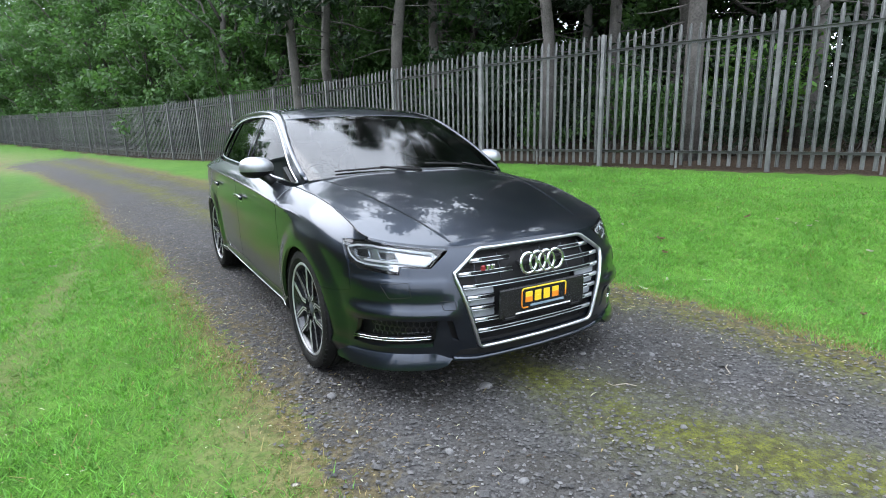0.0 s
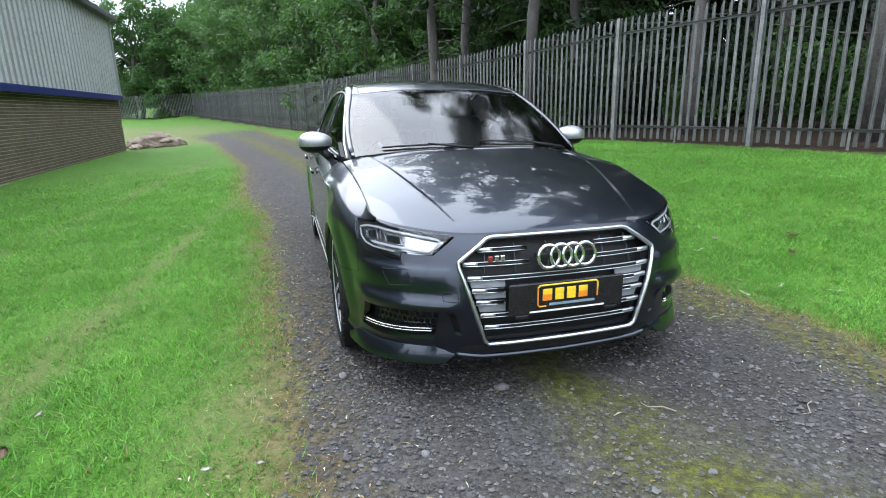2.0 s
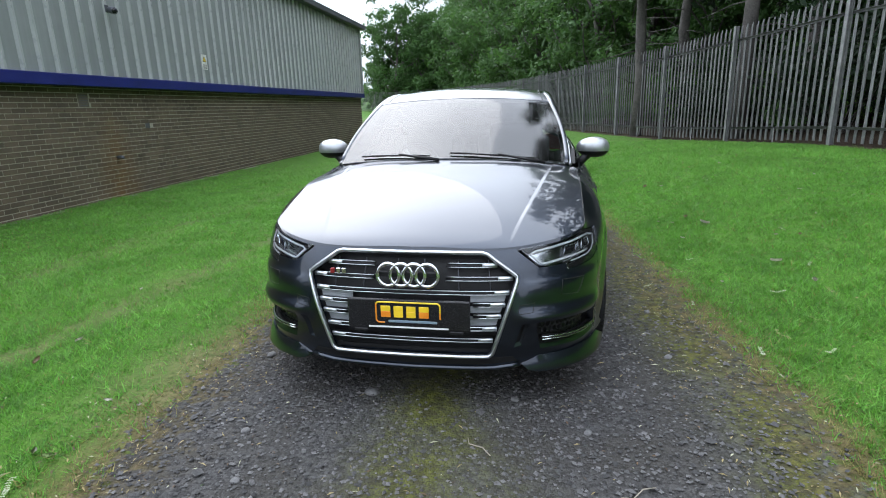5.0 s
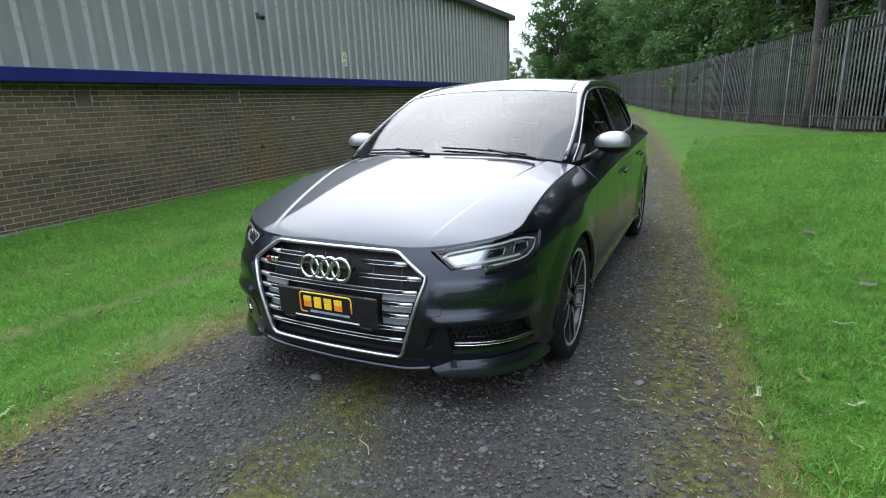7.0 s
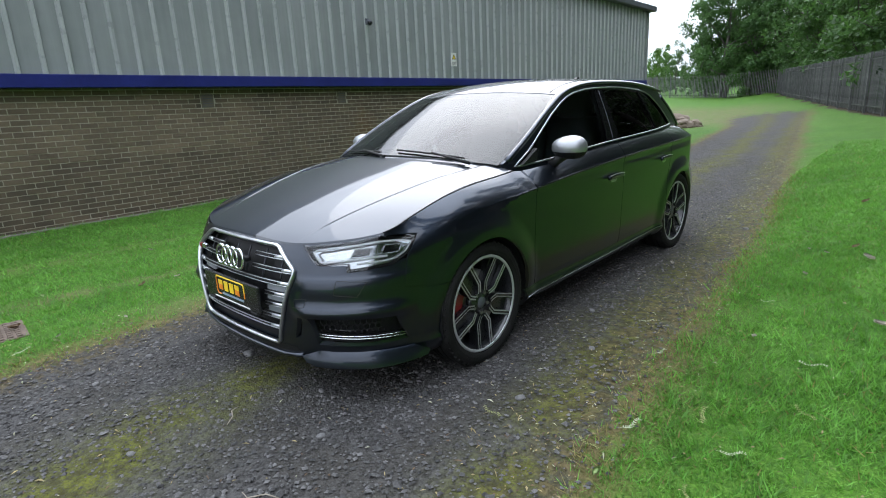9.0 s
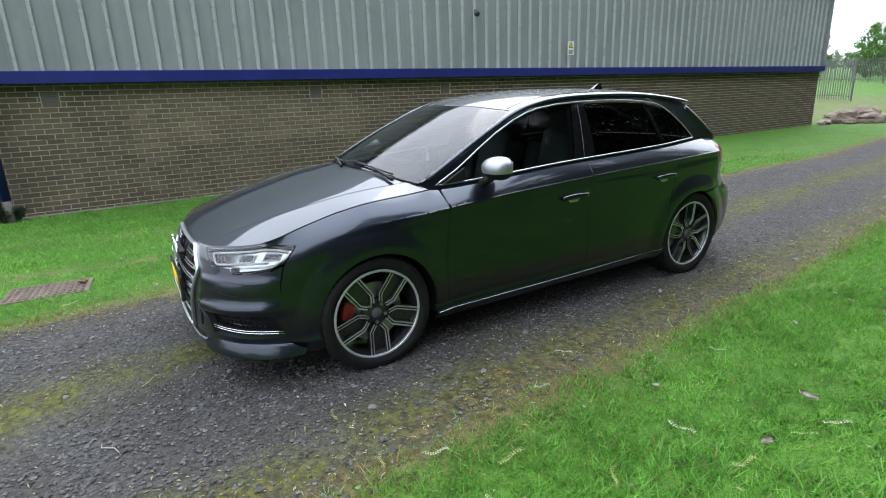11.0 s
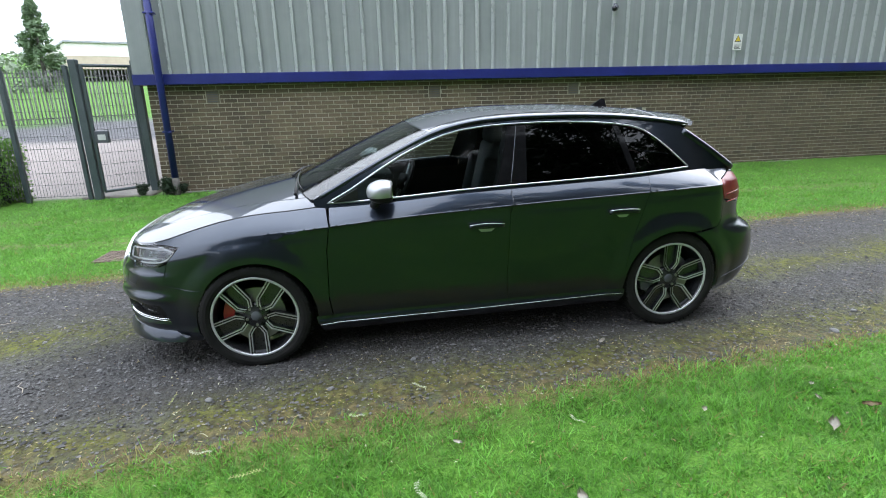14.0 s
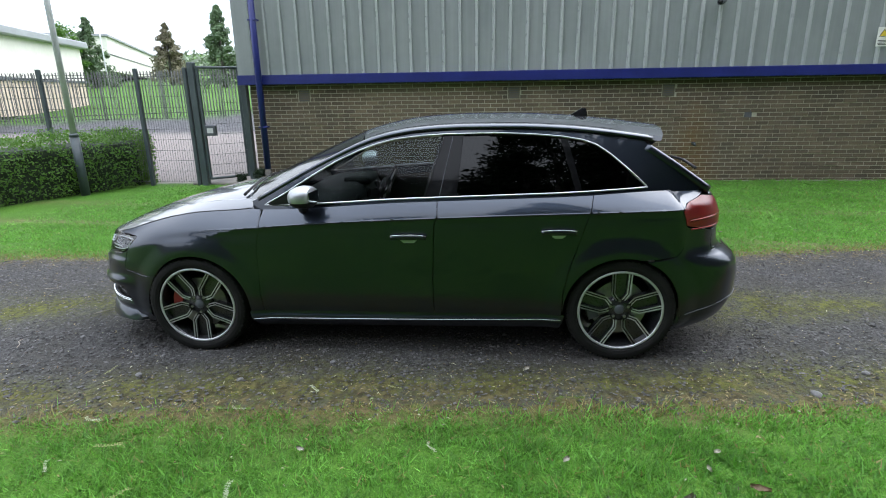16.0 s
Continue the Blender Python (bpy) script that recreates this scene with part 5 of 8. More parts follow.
def build_nose():
    patch("grille_backing", GRILLE, body, M_BLACK, CAR, step=0.06, skirt=-0.05, lift=-0.055)
    strip("grille_frame", densify(GRILLE, 0.03), body, 0.018, 0.026, M_SATIN, CAR, "bright grille frame", 0.004, 10, True)
    for z in (0.677, 0.624, 0.568, 0.518, 0.468, 0.412, 0.360):
        w = grille_half(z) - 0.016
        inner = 0.155 if z > 0.6 else (0.272 if 0.42 < z < 0.54 else 0.0)
        for lo, hi in ([(-w, -inner), (inner, w)] if inner else [(-w, w)]):
            line = np.array(along([(lo, z), (hi, z)], 0.05))
            bar = strip("grille_bar", line, body, 0.020, 0.026, M_BLACK, CAR, "", -0.018, 8)
            for dz in (0.0075, -0.0075):
                strip("bar_edge", line + np.array([0, dz]), body, 0.0042, 0.007, M_SATIN, bar, "bright bar edge", -0.004, 6)
        for sg in (1, -1):
            strip("bar_tip", np.array(along([(sg * (w - 0.062), z), (sg * w, z + 0.003)], 0.02)), body, 0.018, 0.014, M_SATIN, CAR, "silver bar tip", -0.006, 8)
    for z0, z1 in ((0.42, 0.458), (0.478, 0.508), (0.528, 0.558)):
        for sg in (1, -1):
            a, b = grille_half(z0) - 0.02, grille_half(z1) - 0.02
            patch("grille_infill", [(sg * 0.26, z0), (sg * a, z0), (sg * b, z1), (sg * 0.26, z1)], body, M_GREYPANEL, CAR, step=0.04, skirt=0.01, lift=-0.024, label="pale grey grille infill")
    for sx in (-0.345, -0.21, -0.06, 0.06, 0.21, 0.345):
        strip("grille_strut", along([(sx, 0.580), (sx * 0.96, 0.704)], 0.03), body, 0.004, 0.010, M_DARKTRIM, CAR, "", -0.03, 6)
    # four-ring badge
    for cx in (-0.0825, -0.0275, 0.0275, 0.0825):
        bm = bmesh.new()
        R, r, rings = 0.0465, 0.0080, []
        for i in range(40):
            a = 2 * math.pi * i / 40
            rings.append([bm.verts.new((cx + (R + r * math.cos(b)) * math.cos(a), -0.862 + 0.22 * (R + r * math.cos(b)) * math.sin(a) * 0.5 - 0.7 * r * math.sin(b), 0.644 + (R + r * math.cos(b)) * math.sin(a))) for b in (2 * math.pi * k / 10 for k in range(10))])
        for i in range(40):
            for k in range(10):
                bm.faces.new((rings[i][k], rings[i][(k + 1) % 10], rings[(i + 1) % 40][(k + 1) % 10], rings[(i + 1) % 40][k]))
        bmesh.ops.recalc_face_normals(bm, faces=bm.faces[:])
        part("badge_ring", bm, M_CHROME, CAR, "chrome ring", True)
    part("badge_mount", box_bm(-0.13, 0.13, -0.852, -0.82, 0.632, 0.656, 0.004), M_BLACK, CAR)
    # small model badge: plain shapes
    badge = part("model_badge", box_bm(-0.340, -0.322, -0.853, -0.838, 0.640, 0.662, 0.002), M_RED, CAR, "red and silver badge shapes")
    part("badge_block", box_bm(-0.314, -0.295, -0.853, -0.838, 0.640, 0.664, 0.003), M_CHROME, badge)
    part("badge_block", box_bm(-0.290, -0.271, -0.854, -0.839, 0.640, 0.664, 0.003), M_CHROME, badge)
    # dealer plate: plain shapes in its colours
    plate = part("show_plate", box_bm(-0.262, 0.262, -0.884, -0.868, 0.408, 0.544, 0.006, 2), surf("plate_black", (0.008, 0.008, 0.009), (0.014, 0.014, 0.015), 20, 0.25), CAR, "black show plate with orange and yellow shapes")
    yel = surf("plate_yellow", (0.75, 0.50, 0.015), (0.80, 0.56, 0.03), 20, 0.35)
    ora = surf("plate_orange", (0.70, 0.20, 0.012), (0.76, 0.27, 0.02), 20, 0.35)
    wht = surf("plate_white", (0.70, 0.70, 0.70), (0.78, 0.78, 0.78), 20, 0.4)
    gry = surf("plate_grey_blue", (0.16, 0.22, 0.27), (0.20, 0.27, 0.32), 20, 0.4)

    def flat(x0, x1, z0, z1, mt, nm="plate_shape", d=0.003, bev=0.002):
        part(nm, box_bm(x0, x1, -0.884 - d, -0.8842, z0, z1, bev), mt, plate)
    # rounded outline, yellow above and orange below, open at its foot
    ring = [(-0.100, 0.440), (-0.128, 0.440), (-0.137, 0.449), (-0.137, 0.490), (-0.137, 0.522), (-0.128, 0.531), (0.0, 0.531), (0.128, 0.531), (0.137, 0.522), (0.137, 0.490), (0.137, 0.462)]
    for k, (a, b) in enumerate(zip(ring, ring[1:])):
        part("plate_shape", tube_bm([(a[0], -0.8845, a[1]), (b[0], -0.8845, b[1])], 0.0036, 6), ora if k < 4 or k > 8 else yel, plate)
    for x0, x1 in ((-0.116, -0.074), (-0.060, -0.020), (-0.006, 0.034), (0.048, 0.090)):
        flat(x0, x1, 0.491, 0.515, yel)
        flat(x0, x1, 0.464, 0.4905, ora if x0 < -0.1 or x0 > 0.04 else yel)
    flat(-0.085, 0.125, 0.441, 0.452, gry)
    flat(-0.172, 0.172, 0.4165, 0.4235, wht, d=0.0015, bev=0.0)
    for sg in (1, -1):
        part("plate_clip", box_bm(sg * 0.205 - 0.03, sg * 0.205 + 0.03, -0.888, -0.866, 0.397, 0.410, 0.003), M_BLACK, plate)
    # chin: gloss lip under the grille and lower black splitter
    strip("chin_lip", along([(-0.47, 0.246), (-0.36, 0.232), (0, 0.228), (0.36, 0.232), (0.47, 0.246)], 0.04), body, 0.022, 0.03, M_PAINT, CAR, "", 0.004)
    patch("lower_lip", [(-0.44, 0.282), (0.44, 0.282), (0.46, 0.262), (0.30, 0.246), (-0.30, 0.246), (-0.46, 0.262)], body, M_BLACK, CAR, step=0.04, skirt=0.01, lift=0.004)
    for sg in (1, -1):
        fn, fl = side_fn(sg), sg < 0
        # lower air intake with honeycomb and bright blade
        patch("intake_backing", inset(INTAKE, -0.004), fn, M_BLACK, CAR, step=0.05, skirt=-0.055, lift=-0.06, flip=fl)
        vs, fs, inn = [], [], np.array(INTAKE)
        hx = 0.030
        for r in range(6):
            for c in range(17):
                cs, cz = 0.56 + c * hx * 0.9 + (hx * 0.45 if r % 2 else 0), 0.305 + r * hx * 0.78
                if not within(np.array([[cs, cz]]), inset(INTAKE, 0.012))[0] or cs > 0.86:
                    continue
                for k in range(6):
                    a = [radians(60 * k + 30), radians(60 * k + 90)]
                    o = len(vs)
                    for rad in (hx * 0.56, hx * 0.44):
                        for t in a:
                            vs.append((cs + rad * math.cos(t), cz + rad * 0.86 * math.sin(t)))
                    fs.append((o, o + 1, o + 3, o + 2))
        hv = np.array(vs)
        vs = fn(hv[:, 0], hv[:, 1]) - surface_normal(fn, hv[:, 0], hv[:, 1]) * (-1 if fl else 1) * 0.03
        link_mesh("honeycomb", vs, fs, M_GLOSSBLACK, CAR, "black honeycomb insert")
        for dz in (0.006, -0.006):
            strip("intake_blade", along([(0.575, 0.352 + dz), (0.76, 0.338 + dz), (0.968, 0.326 + dz)], 0.04), fn, 0.007, 0.016, M_CHROME, CAR, "bright intake blade", -0.006)
        strip("intake_blade_core", along([(0.575, 0.352), (0.76, 0.338), (0.968, 0.326)], 0.04), fn, 0.012, 0.030, M_BLACK, CAR, "", -0.02)

        def blade(s, z, sg=sg):
            q = body(sg * np.asarray(s), z)
            a = np.abs(np.asarray(s, float))
            tx, ty = plan_x(a + 1e-3) - plan_x(a - 1e-3), plan_y(a + 1e-3) - plan_y(a - 1e-3)
            ln = np.hypot(tx, ty)
            out = 0.004 + 0.048 * np.clip((0.276 - z) / 0.075, 0, 1.1)
            return q + np.stack([sg * ty / ln * out, -tx / ln * out, 0 * q[..., 2]], -1)
        patch("splitter_blade", [(0.475, 0.250), (0.56, 0.276), (0.80, 0.272), (0.99, 0.266), (1.055, 0.228), (1.04, 0.205), (0.80, 0.200), (0.545, 0.208), (0.50, 0.222)], blade, M_PAINT, CAR, step=0.03, skirt=0.05, flip=fl)
        patch("duct_backing", inset(SLOT, -0.003), fn, M_BLACK, CAR, step=0.04, skirt=-0.03, lift=-0.035, flip=fl)
        for box in ([(0.66, 0.600), (0.79, 0.592), (0.755, 0.528), (0.655, 0.540)], [(0.465, 0.512), (0.53, 0.520), (0.52, 0.484), (0.46, 0.476)]):
            strip("cover_seam", densify(box, 0.02), fn, 0.003, 0.003, M_BLACK, CAR, "", 0.0, 6, True)
        # headlamp
        poly = [(s, edge_z(s) - 0.006) for s in np.linspace(0.458, 0.80, 10)] + [(0.83, 0.766), (0.995, 0.756), (0.960, 0.682), (0.898, 0.645), (0.697, 0.633), (0.687, 0.663), (0.552, 0.660)]
        lamp = patch("headlamp", inset(poly, 0.004), fn, M_BLACK, CAR, step=0.04, skirt=-0.046, lift=-0.05, flip=fl, label="clear headlamp with light strips")
        g = patch("lens", poly, fn, M_LENS, lamp, step=0.03, skirt=0.004, lift=0.001, flip=fl)
        g.visible_shadow = False
        drl = [(0.962, 0.735), (0.90, 0.746), (0.80, 0.748), (0.65, 0.736), (0.53, 0.722), (0.515, 0.712), (0.560, 0.676), (0.575, 0.672), (0.70, 0.682), (0.86, 0.688)]
        strip("light_strip", along(drl, 0.02), fn, 0.011, 0.010, M_LAMPWHITE, lamp, "white light strip", -0.014)
        strip("light_strip", along([(0.968, 0.73), (0.948, 0.700), (0.91, 0.676), (0.86, 0.668), (0.73, 0.664)], 0.02), fn, 0.008, 0.008, M_LAMPWHITE, lamp, "white light strip", -0.016)
        patch("reflector", [(0.566, 0.668), (0.70, 0.645), (0.89, 0.656), (0.950, 0.690), (0.978, 0.744), (0.82, 0.758), (0.66, 0.742), (0.50, 0.716)], fn, surf("lamp_bezel", (0.48, 0.49, 0.50), (0.60, 0.61, 0.62), 30, 0.14, metal=1.0), lamp, step=0.03, skirt=0.006, lift=-0.036, flip=fl)
        for c in ((0.875, 0.716), (0.735, 0.710)):
            bx = [(c[0] - 0.044, c[1] - 0.018), (c[0] + 0.040, c[1] - 0.015), (c[0] + 0.046, c[1] + 0.018), (c[0] - 0.036, c[1] + 0.018)]
            strip("projector_rim", densify(bx, 0.02), fn, 0.006, 0.010, M_CHROME, lamp, "", -0.028, 6, True)
            patch("projector", inset(bx, 0.004), fn, M_GLOSSBLACK, lamp, step=0.03, skirt=0.006, lift=-0.032, flip=fl)


build_nose()


# ---- car: wheels ----


def lathe_bm(prof, seg=56, a0=0.0, a1=360.0):
    """Turn a profile of (radius, x) round the x axis."""
    bm = bmesh.new()
    full = a1 - a0 >= 360
    n = seg if full else seg + 1
    rings = []
    for i in range(n):
        a = radians(a0 + (a1 - a0) * i / seg)
        rings.append([bm.verts.new((x, r * math.cos(a), r * math.sin(a))) for r, x in prof])
    for i in range(seg):
        p, q = rings[i], rings[(i + 1) % n]
        for k in range(len(prof) - 1):
            bm.faces.new((p[k], p[k + 1], q[k + 1], q[k]))
    bmesh.ops.recalc_face_normals(bm, faces=bm.faces[:])
    return bm


def prism_bm(poly, x0, x1):
    """A flat outline in (y, z) given depth along x."""
    bm = bmesh.new()
    a = [bm.verts.new((x0, y, z)) for y, z in poly]
    b = [bm.verts.new((x1, y, z)) for y, z in poly]
    bm.faces.new(b)
    bm.faces.new(a[::-1])
    for i in range(len(poly)):
        j = (i + 1) % len(poly)
        bm.faces.new((a[i], a[j], b[j], b[i]))
    bmesh.ops.recalc_face_normals(bm, faces=bm.faces[:])
    return bm


def build_wheel():
    w = part("wheel", lathe_bm([(0.251, 0.102), (0.246, 0.106), (0.238, 0.103), (0.232, 0.088), (0.222, 0.06), (0.212, 0.0), (0.214, -0.08), (0.243, -0.10), (0.25, -0.10)]), M_RIM, CAR, "twin-spoke alloy wheel with machined edges", True)
    tyre = [(0.247, 0.100), (0.258, 0.112), (0.275, 0.1185), (0.293, 0.1175), (0.308, 0.111), (0.3165, 0.100), (0.3205, 0.085)]
    for x in (0.055, 0.018, -0.018, -0.055):
        tyre += [(0.3235, x + 0.012), (0.3235, x + 0.005), (0.316, x + 0.0045), (0.316, x - 0.0045), (0.3235, x - 0.005)]
    tyre += [(0.3205, -0.085), (0.308, -0.111), (0.28, -0.1185), (0.247, -0.10)]
    ty = part("tyre", lathe_bm(tyre, 64), M_RUBBER, w, "black low-profile tyre")
    for i in range(56):
        a = 2 * math.pi * i / 56
        bm = box_bm(0.092, 0.1115, -0.0035, 0.0035, 0.3060, 0.3172)
        bm.transform(Matrix.Rotation(a, 4, "X"))
        part("tread_block", bm, M_RUBBER, ty)
    part("rim_edge", lathe_bm([(0.236, 0.1035), (0.238, 0.1075), (0.248, 0.1085), (0.251, 0.1045)]), M_CUT, w, "machined rim edge", True)
    for k in range(5):
        rot = Matrix.Rotation(radians(72 * k + 180), 4, "X")
        out = [(0.020, 0.060), (0.048, 0.104), (0.052, 0.238), (-0.052, 0.238), (-0.048, 0.104), (-0.020, 0.060)]
        bm = prism_bm(out, 0.030, 0.068)
        bm.transform(rot)
        part("spoke", bm, M_RIM, w)
        for sg in (1, -1):
            leg = [(sg * 0.052, 0.239), (sg * 0.048, 0.104), (sg * 0.020, 0.062), (sg * 0.004, 0.070), (sg * 0.013, 0.076), (sg * 0.0335, 0.108), (sg * 0.036, 0.239)]
            bm = prism_bm(leg, 0.066, 0.088)
            for v in bm.verts:
                v.co.x += 0.012 * (v.co.z - 0.06) / 0.18
            bm.transform(rot)
            part("spoke_leg", bm, M_RIM, w)
            for edge, wd in ((leg[:3], 0.0075), ([leg[6], leg[5], leg[4], leg[3]], 0.0065)):
                vs, fs = [], []
                cen = 1 if edge is not leg[:3] else -1
                for y, z in edge:
                    x = 0.0886 + 0.012 * (z - 0.06) / 0.18
                    vs += [(x, y, z), (x + 0.001, y + sg * cen * wd, z - (0.003 if z < 0.11 else 0))]
                for i in range(len(edge) - 1):
                    fs.append((2 * i, 2 * i + 2, 2 * i + 3, 2 * i + 1))
                bm = bmesh.new()
                vv = [bm.verts.new(v) for v in vs]
                for f in fs:
                    bm.faces.new([vv[i] for i in f])
                bmesh.ops.solidify(bm, geom=bm.faces[:], thickness=0.0025)
                bm.transform(rot)
                part("spoke_edge", bm, M_CUT, w, "machined spoke edge")
        b = lathe_bm([(0.0, 0.080), (0.009, 0.080), (0.009, 0.060)], 10)
        b.transform(Matrix.Rotation(radians(72 * k + 36), 4, "X") @ Matrix.Translation((0, 0, 0.055)))
        part("wheel_bolt", b, M_DISC, w)
    part("hub", lathe_bm([(0.0, 0.078), (0.034, 0.078), (0.040, 0.074), (0.066, 0.070), (0.078, 0.060), (0.078, 0.02)], 40), M_RIM, w, "", True)
    part("hub_cap", lathe_bm([(0.0, 0.0835), (0.026, 0.083), (0.030, 0.079)], 32), M_DARKTRIM, w, "dark centre cap", True)
    return w


def build_wheels():
    w = build_wheel()
    spots = [(0.766, 0.0, 0.0, 0), (0.760, 2.631, 36, 0), (-0.766, 0.0, 20, 180), (-0.760, 2.631, 40, 180)]
    first = True
    for x, y, spin, yaw in spots:
        m = pose(x, y, 0.3215, 0, 0, yaw) @ Matrix.Rotation(radians(spin), 4, "X")
        if first:
            w.matrix_basis = m
            first = False
        else:
            copy_thing(w, m)
        sg = 1 if x > 0 else -1
        d = part("brake_disc", lathe_bm([(0.06, 0.04), (0.165, 0.04), (0.165, 0.015), (0.06, 0.015)], 40), M_DISC, CAR, "steel brake disc")
        d.matrix_basis = pose(x, y, 0.3215, 0, 0, yaw)
        c = part("brake_caliper", lathe_bm([(0.125, 0.058), (0.185, 0.058), (0.190, 0.045), (0.190, -0.02), (0.125, -0.02), (0.125, 0.058)], 10, 150 if sg > 0 else -30, 205 if sg > 0 else 25), M_RED if y < 1 else M_DARKTRIM, CAR, "red brake caliper" if y < 1 else "dark brake caliper")
        c.matrix_basis = pose(x, y, 0.3215, 0, 0, yaw)
        # arch liner
        wy = WHEELS[0][0] if y < 1 else WHEELS[1][0]
        ln = part("arch_liner", lathe_bm([(0.343, 0.105), (0.343, -0.22), (0.0, -0.22)], 36, -12, 192), M_BLACK, CAR, "black arch liner", True)
        ln.matrix_basis = pose(x, wy, 0.318, 0, 0, yaw if sg > 0 else 180)


build_wheels()


# ---- car: underside, cabin and fittings ----


def torus_bm(R, r, seg=36, sides=8):
    return lathe_bm([(R + r * math.cos(2 * math.pi * k / sides), r * math.sin(2 * math.pi * k / sides)) for k in range(sides + 1)], seg)


def build_cabin():
    part("underbody", box_bm(-0.50, 0.50, -0.62, 3.15, 0.165, 0.235, 0.02), M_BLACK, CAR)
    part("underbody", box_bm(-0.76, 0.76, 0.42, 2.22, 0.17, 0.24, 0.02), M_BLACK, CAR)
    # Solid black block added behind the grille to close off the empty nose.
    part("engine_bay_blocker", box_bm(-0.50, 0.50, -0.70, 0.40, 0.237, 0.66, 0.05), M_BLACK, CAR)
    part("boot_floor", box_bm(-0.50, 0.50, 2.28, 3.1, 0.237, 0.80, 0.03), M_BLACK, CAR)
    part("cabin_floor", box_bm(-0.76, 0.76, 0.42, 2.27, 0.243, 0.33, 0.02), M_TRIMFAB, CAR)
    part("parcel_shelf", box_bm(-0.62, 0.62, 2.30, 3.02, 0.90, 0.93, 0.01), M_TRIMFAB, CAR)
    patch("headlining", [(-0.97, 1.12), (0.97, 1.12), (0.97, 2.75), (-0.97, 2.75)], canopy, M_TRIMFAB, CAR, step=0.12, skirt=0.0, lift=-0.035)
    # bulkhead and dashboard
    part("bulkhead", box_bm(-0.68, 0.68, 0.405, 0.43, 0.335, 0.88, 0.01), M_BLACK, CAR)
    bm = bmesh.new()
    prof = [(0.44, 0.895), (0.55, 0.925), (0.80, 0.930), (0.87, 0.90), (0.90, 0.84), (0.86, 0.70), (0.72, 0.60), (0.44, 0.55)]
    a = [bm.verts.new((-0.70, y, z)) for y, z in prof]
    b = [bm.verts.new((0.70, y, z)) for y, z in prof]
    for i in range(len(prof)):
        j = (i + 1) % len(prof)
        bm.faces.new((a[i], a[j], b[j], b[i]))
    bm.faces.new(a[::-1])
    bm.faces.new(b)
    bmesh.ops.recalc_face_normals(bm, faces=bm.faces[:])
    part("dashboard", bm, surf("dash_grey", (0.018, 0.019, 0.02), (0.028, 0.029, 0.03), 10, 0.6, 0.15, 150), CAR, "dark grey dashboard", True)
    part("centre_console", box_bm(-0.12, 0.12, 0.87, 1.75, 0.335, 0.60, 0.04, 2), M_TRIMFAB, CAR)
    for x in (-0.20, -0.52, 0.10, 0.60):
        v = part("air_vent", lathe_bm([(0.0, 0.0), (0.030, 0.0), (0.038, 0.006), (0.040, -0.02)], 24), M_BLACK, CAR, "", True)
        v.matrix_basis = pose(x, 0.905, 0.845, 0, 0, 90)
    # steering wheel on the right-hand side
    sw = part("steering_wheel", torus_bm(0.178, 0.016), M_BLACK, CAR, "black steering wheel", True)
    sw.matrix_basis = pose(-0.36, 1.02, 0.86, -24, 0, 0) @ Matrix.Rotation(radians(90), 4, "Z")
    part("boss", lathe_bm([(0.0, 0.02), (0.05, 0.018), (0.07, 0.0), (0.06, -0.05), (0.0, -0.06)], 20), M_BLACK, sw, "", True)
    for a in (0, 120, 240):
        bm = box_bm(-0.008, 0.008, -0.014, 0.014, 0.05, 0.172, 0.004)
        bm.transform(Matrix.Rotation(radians(a + 90), 4, "X"))
        part("wheel_spoke", bm, M_SATIN, sw)
    part("instrument_hood", box_bm(-0.52, -0.20, 0.70, 0.92, 0.90, 0.965, 0.025, 2), M_TRIMFAB, CAR)
    # seats

    def seat(x, y, mt, w=0.25, h=0.62):
        s = part("seat_cushion", box_bm(-w, w, -0.26, 0.26, -0.08, 0.08, 0.05, 3), mt, CAR, "grey leather sports seat", True)
        s.matrix_basis = pose(x, y, 0.50, 6, 0, 0)
        for sg in (1, -1):
            part("bolster", box_bm(sg * w - 0.045, sg * w + 0.045, -0.24, 0.24, -0.05, 0.12, 0.04, 3), mt, s, "", True)
        bm = box_bm(-w + 0.03, w - 0.03, -0.07, 0.06, 0.0, h, 0.05, 3)
        bm.transform(Matrix.Translation((0, 0.26, 0.02)) @ Matrix.Rotation(radians(-20), 4, "X"))
        part("backrest", bm, mt, s, "", True)
        for sg in (1, -1):
            bm = box_bm(sg * w - 0.06, sg * w + 0.03, -0.12, 0.05, 0.02, h - 0.12, 0.04, 3)
            bm.transform(Matrix.Translation((0, 0.26, 0.02)) @ Matrix.Rotation(radians(-20), 4, "X"))
            part("bolster", bm, mt, s, "", True)
        bm = box_bm(-0.14, 0.14, -0.06, 0.05, h - 0.02, h + 0.19, 0.05, 3)
        bm.transform(Matrix.Translation((0, 0.26, 0.02)) @ Matrix.Rotation(radians(-17), 4, "X"))
        part("headrest", bm, mt, s, "", True)
    seat(0.36, 1.42, M_SEAT)
    seat(-0.36, 1.36, M_SEAT)
    rear = part("rear_bench", box_bm(-0.62, 0.62, 1.86, 2.25, 0.38, 0.56, 0.05, 3), M_TRIMFAB, CAR, "", True)
    bm = box_bm(-0.62, 0.62, -0.07, 0.07, 0.0, 0.60, 0.05, 3)
    bm.transform(Matrix.Translation((0, 2.27, 0.48)) @ Matrix.Rotation(radians(-22), 4, "X"))
    part("rear_backrest", bm, M_TRIMFAB, rear, "", True)
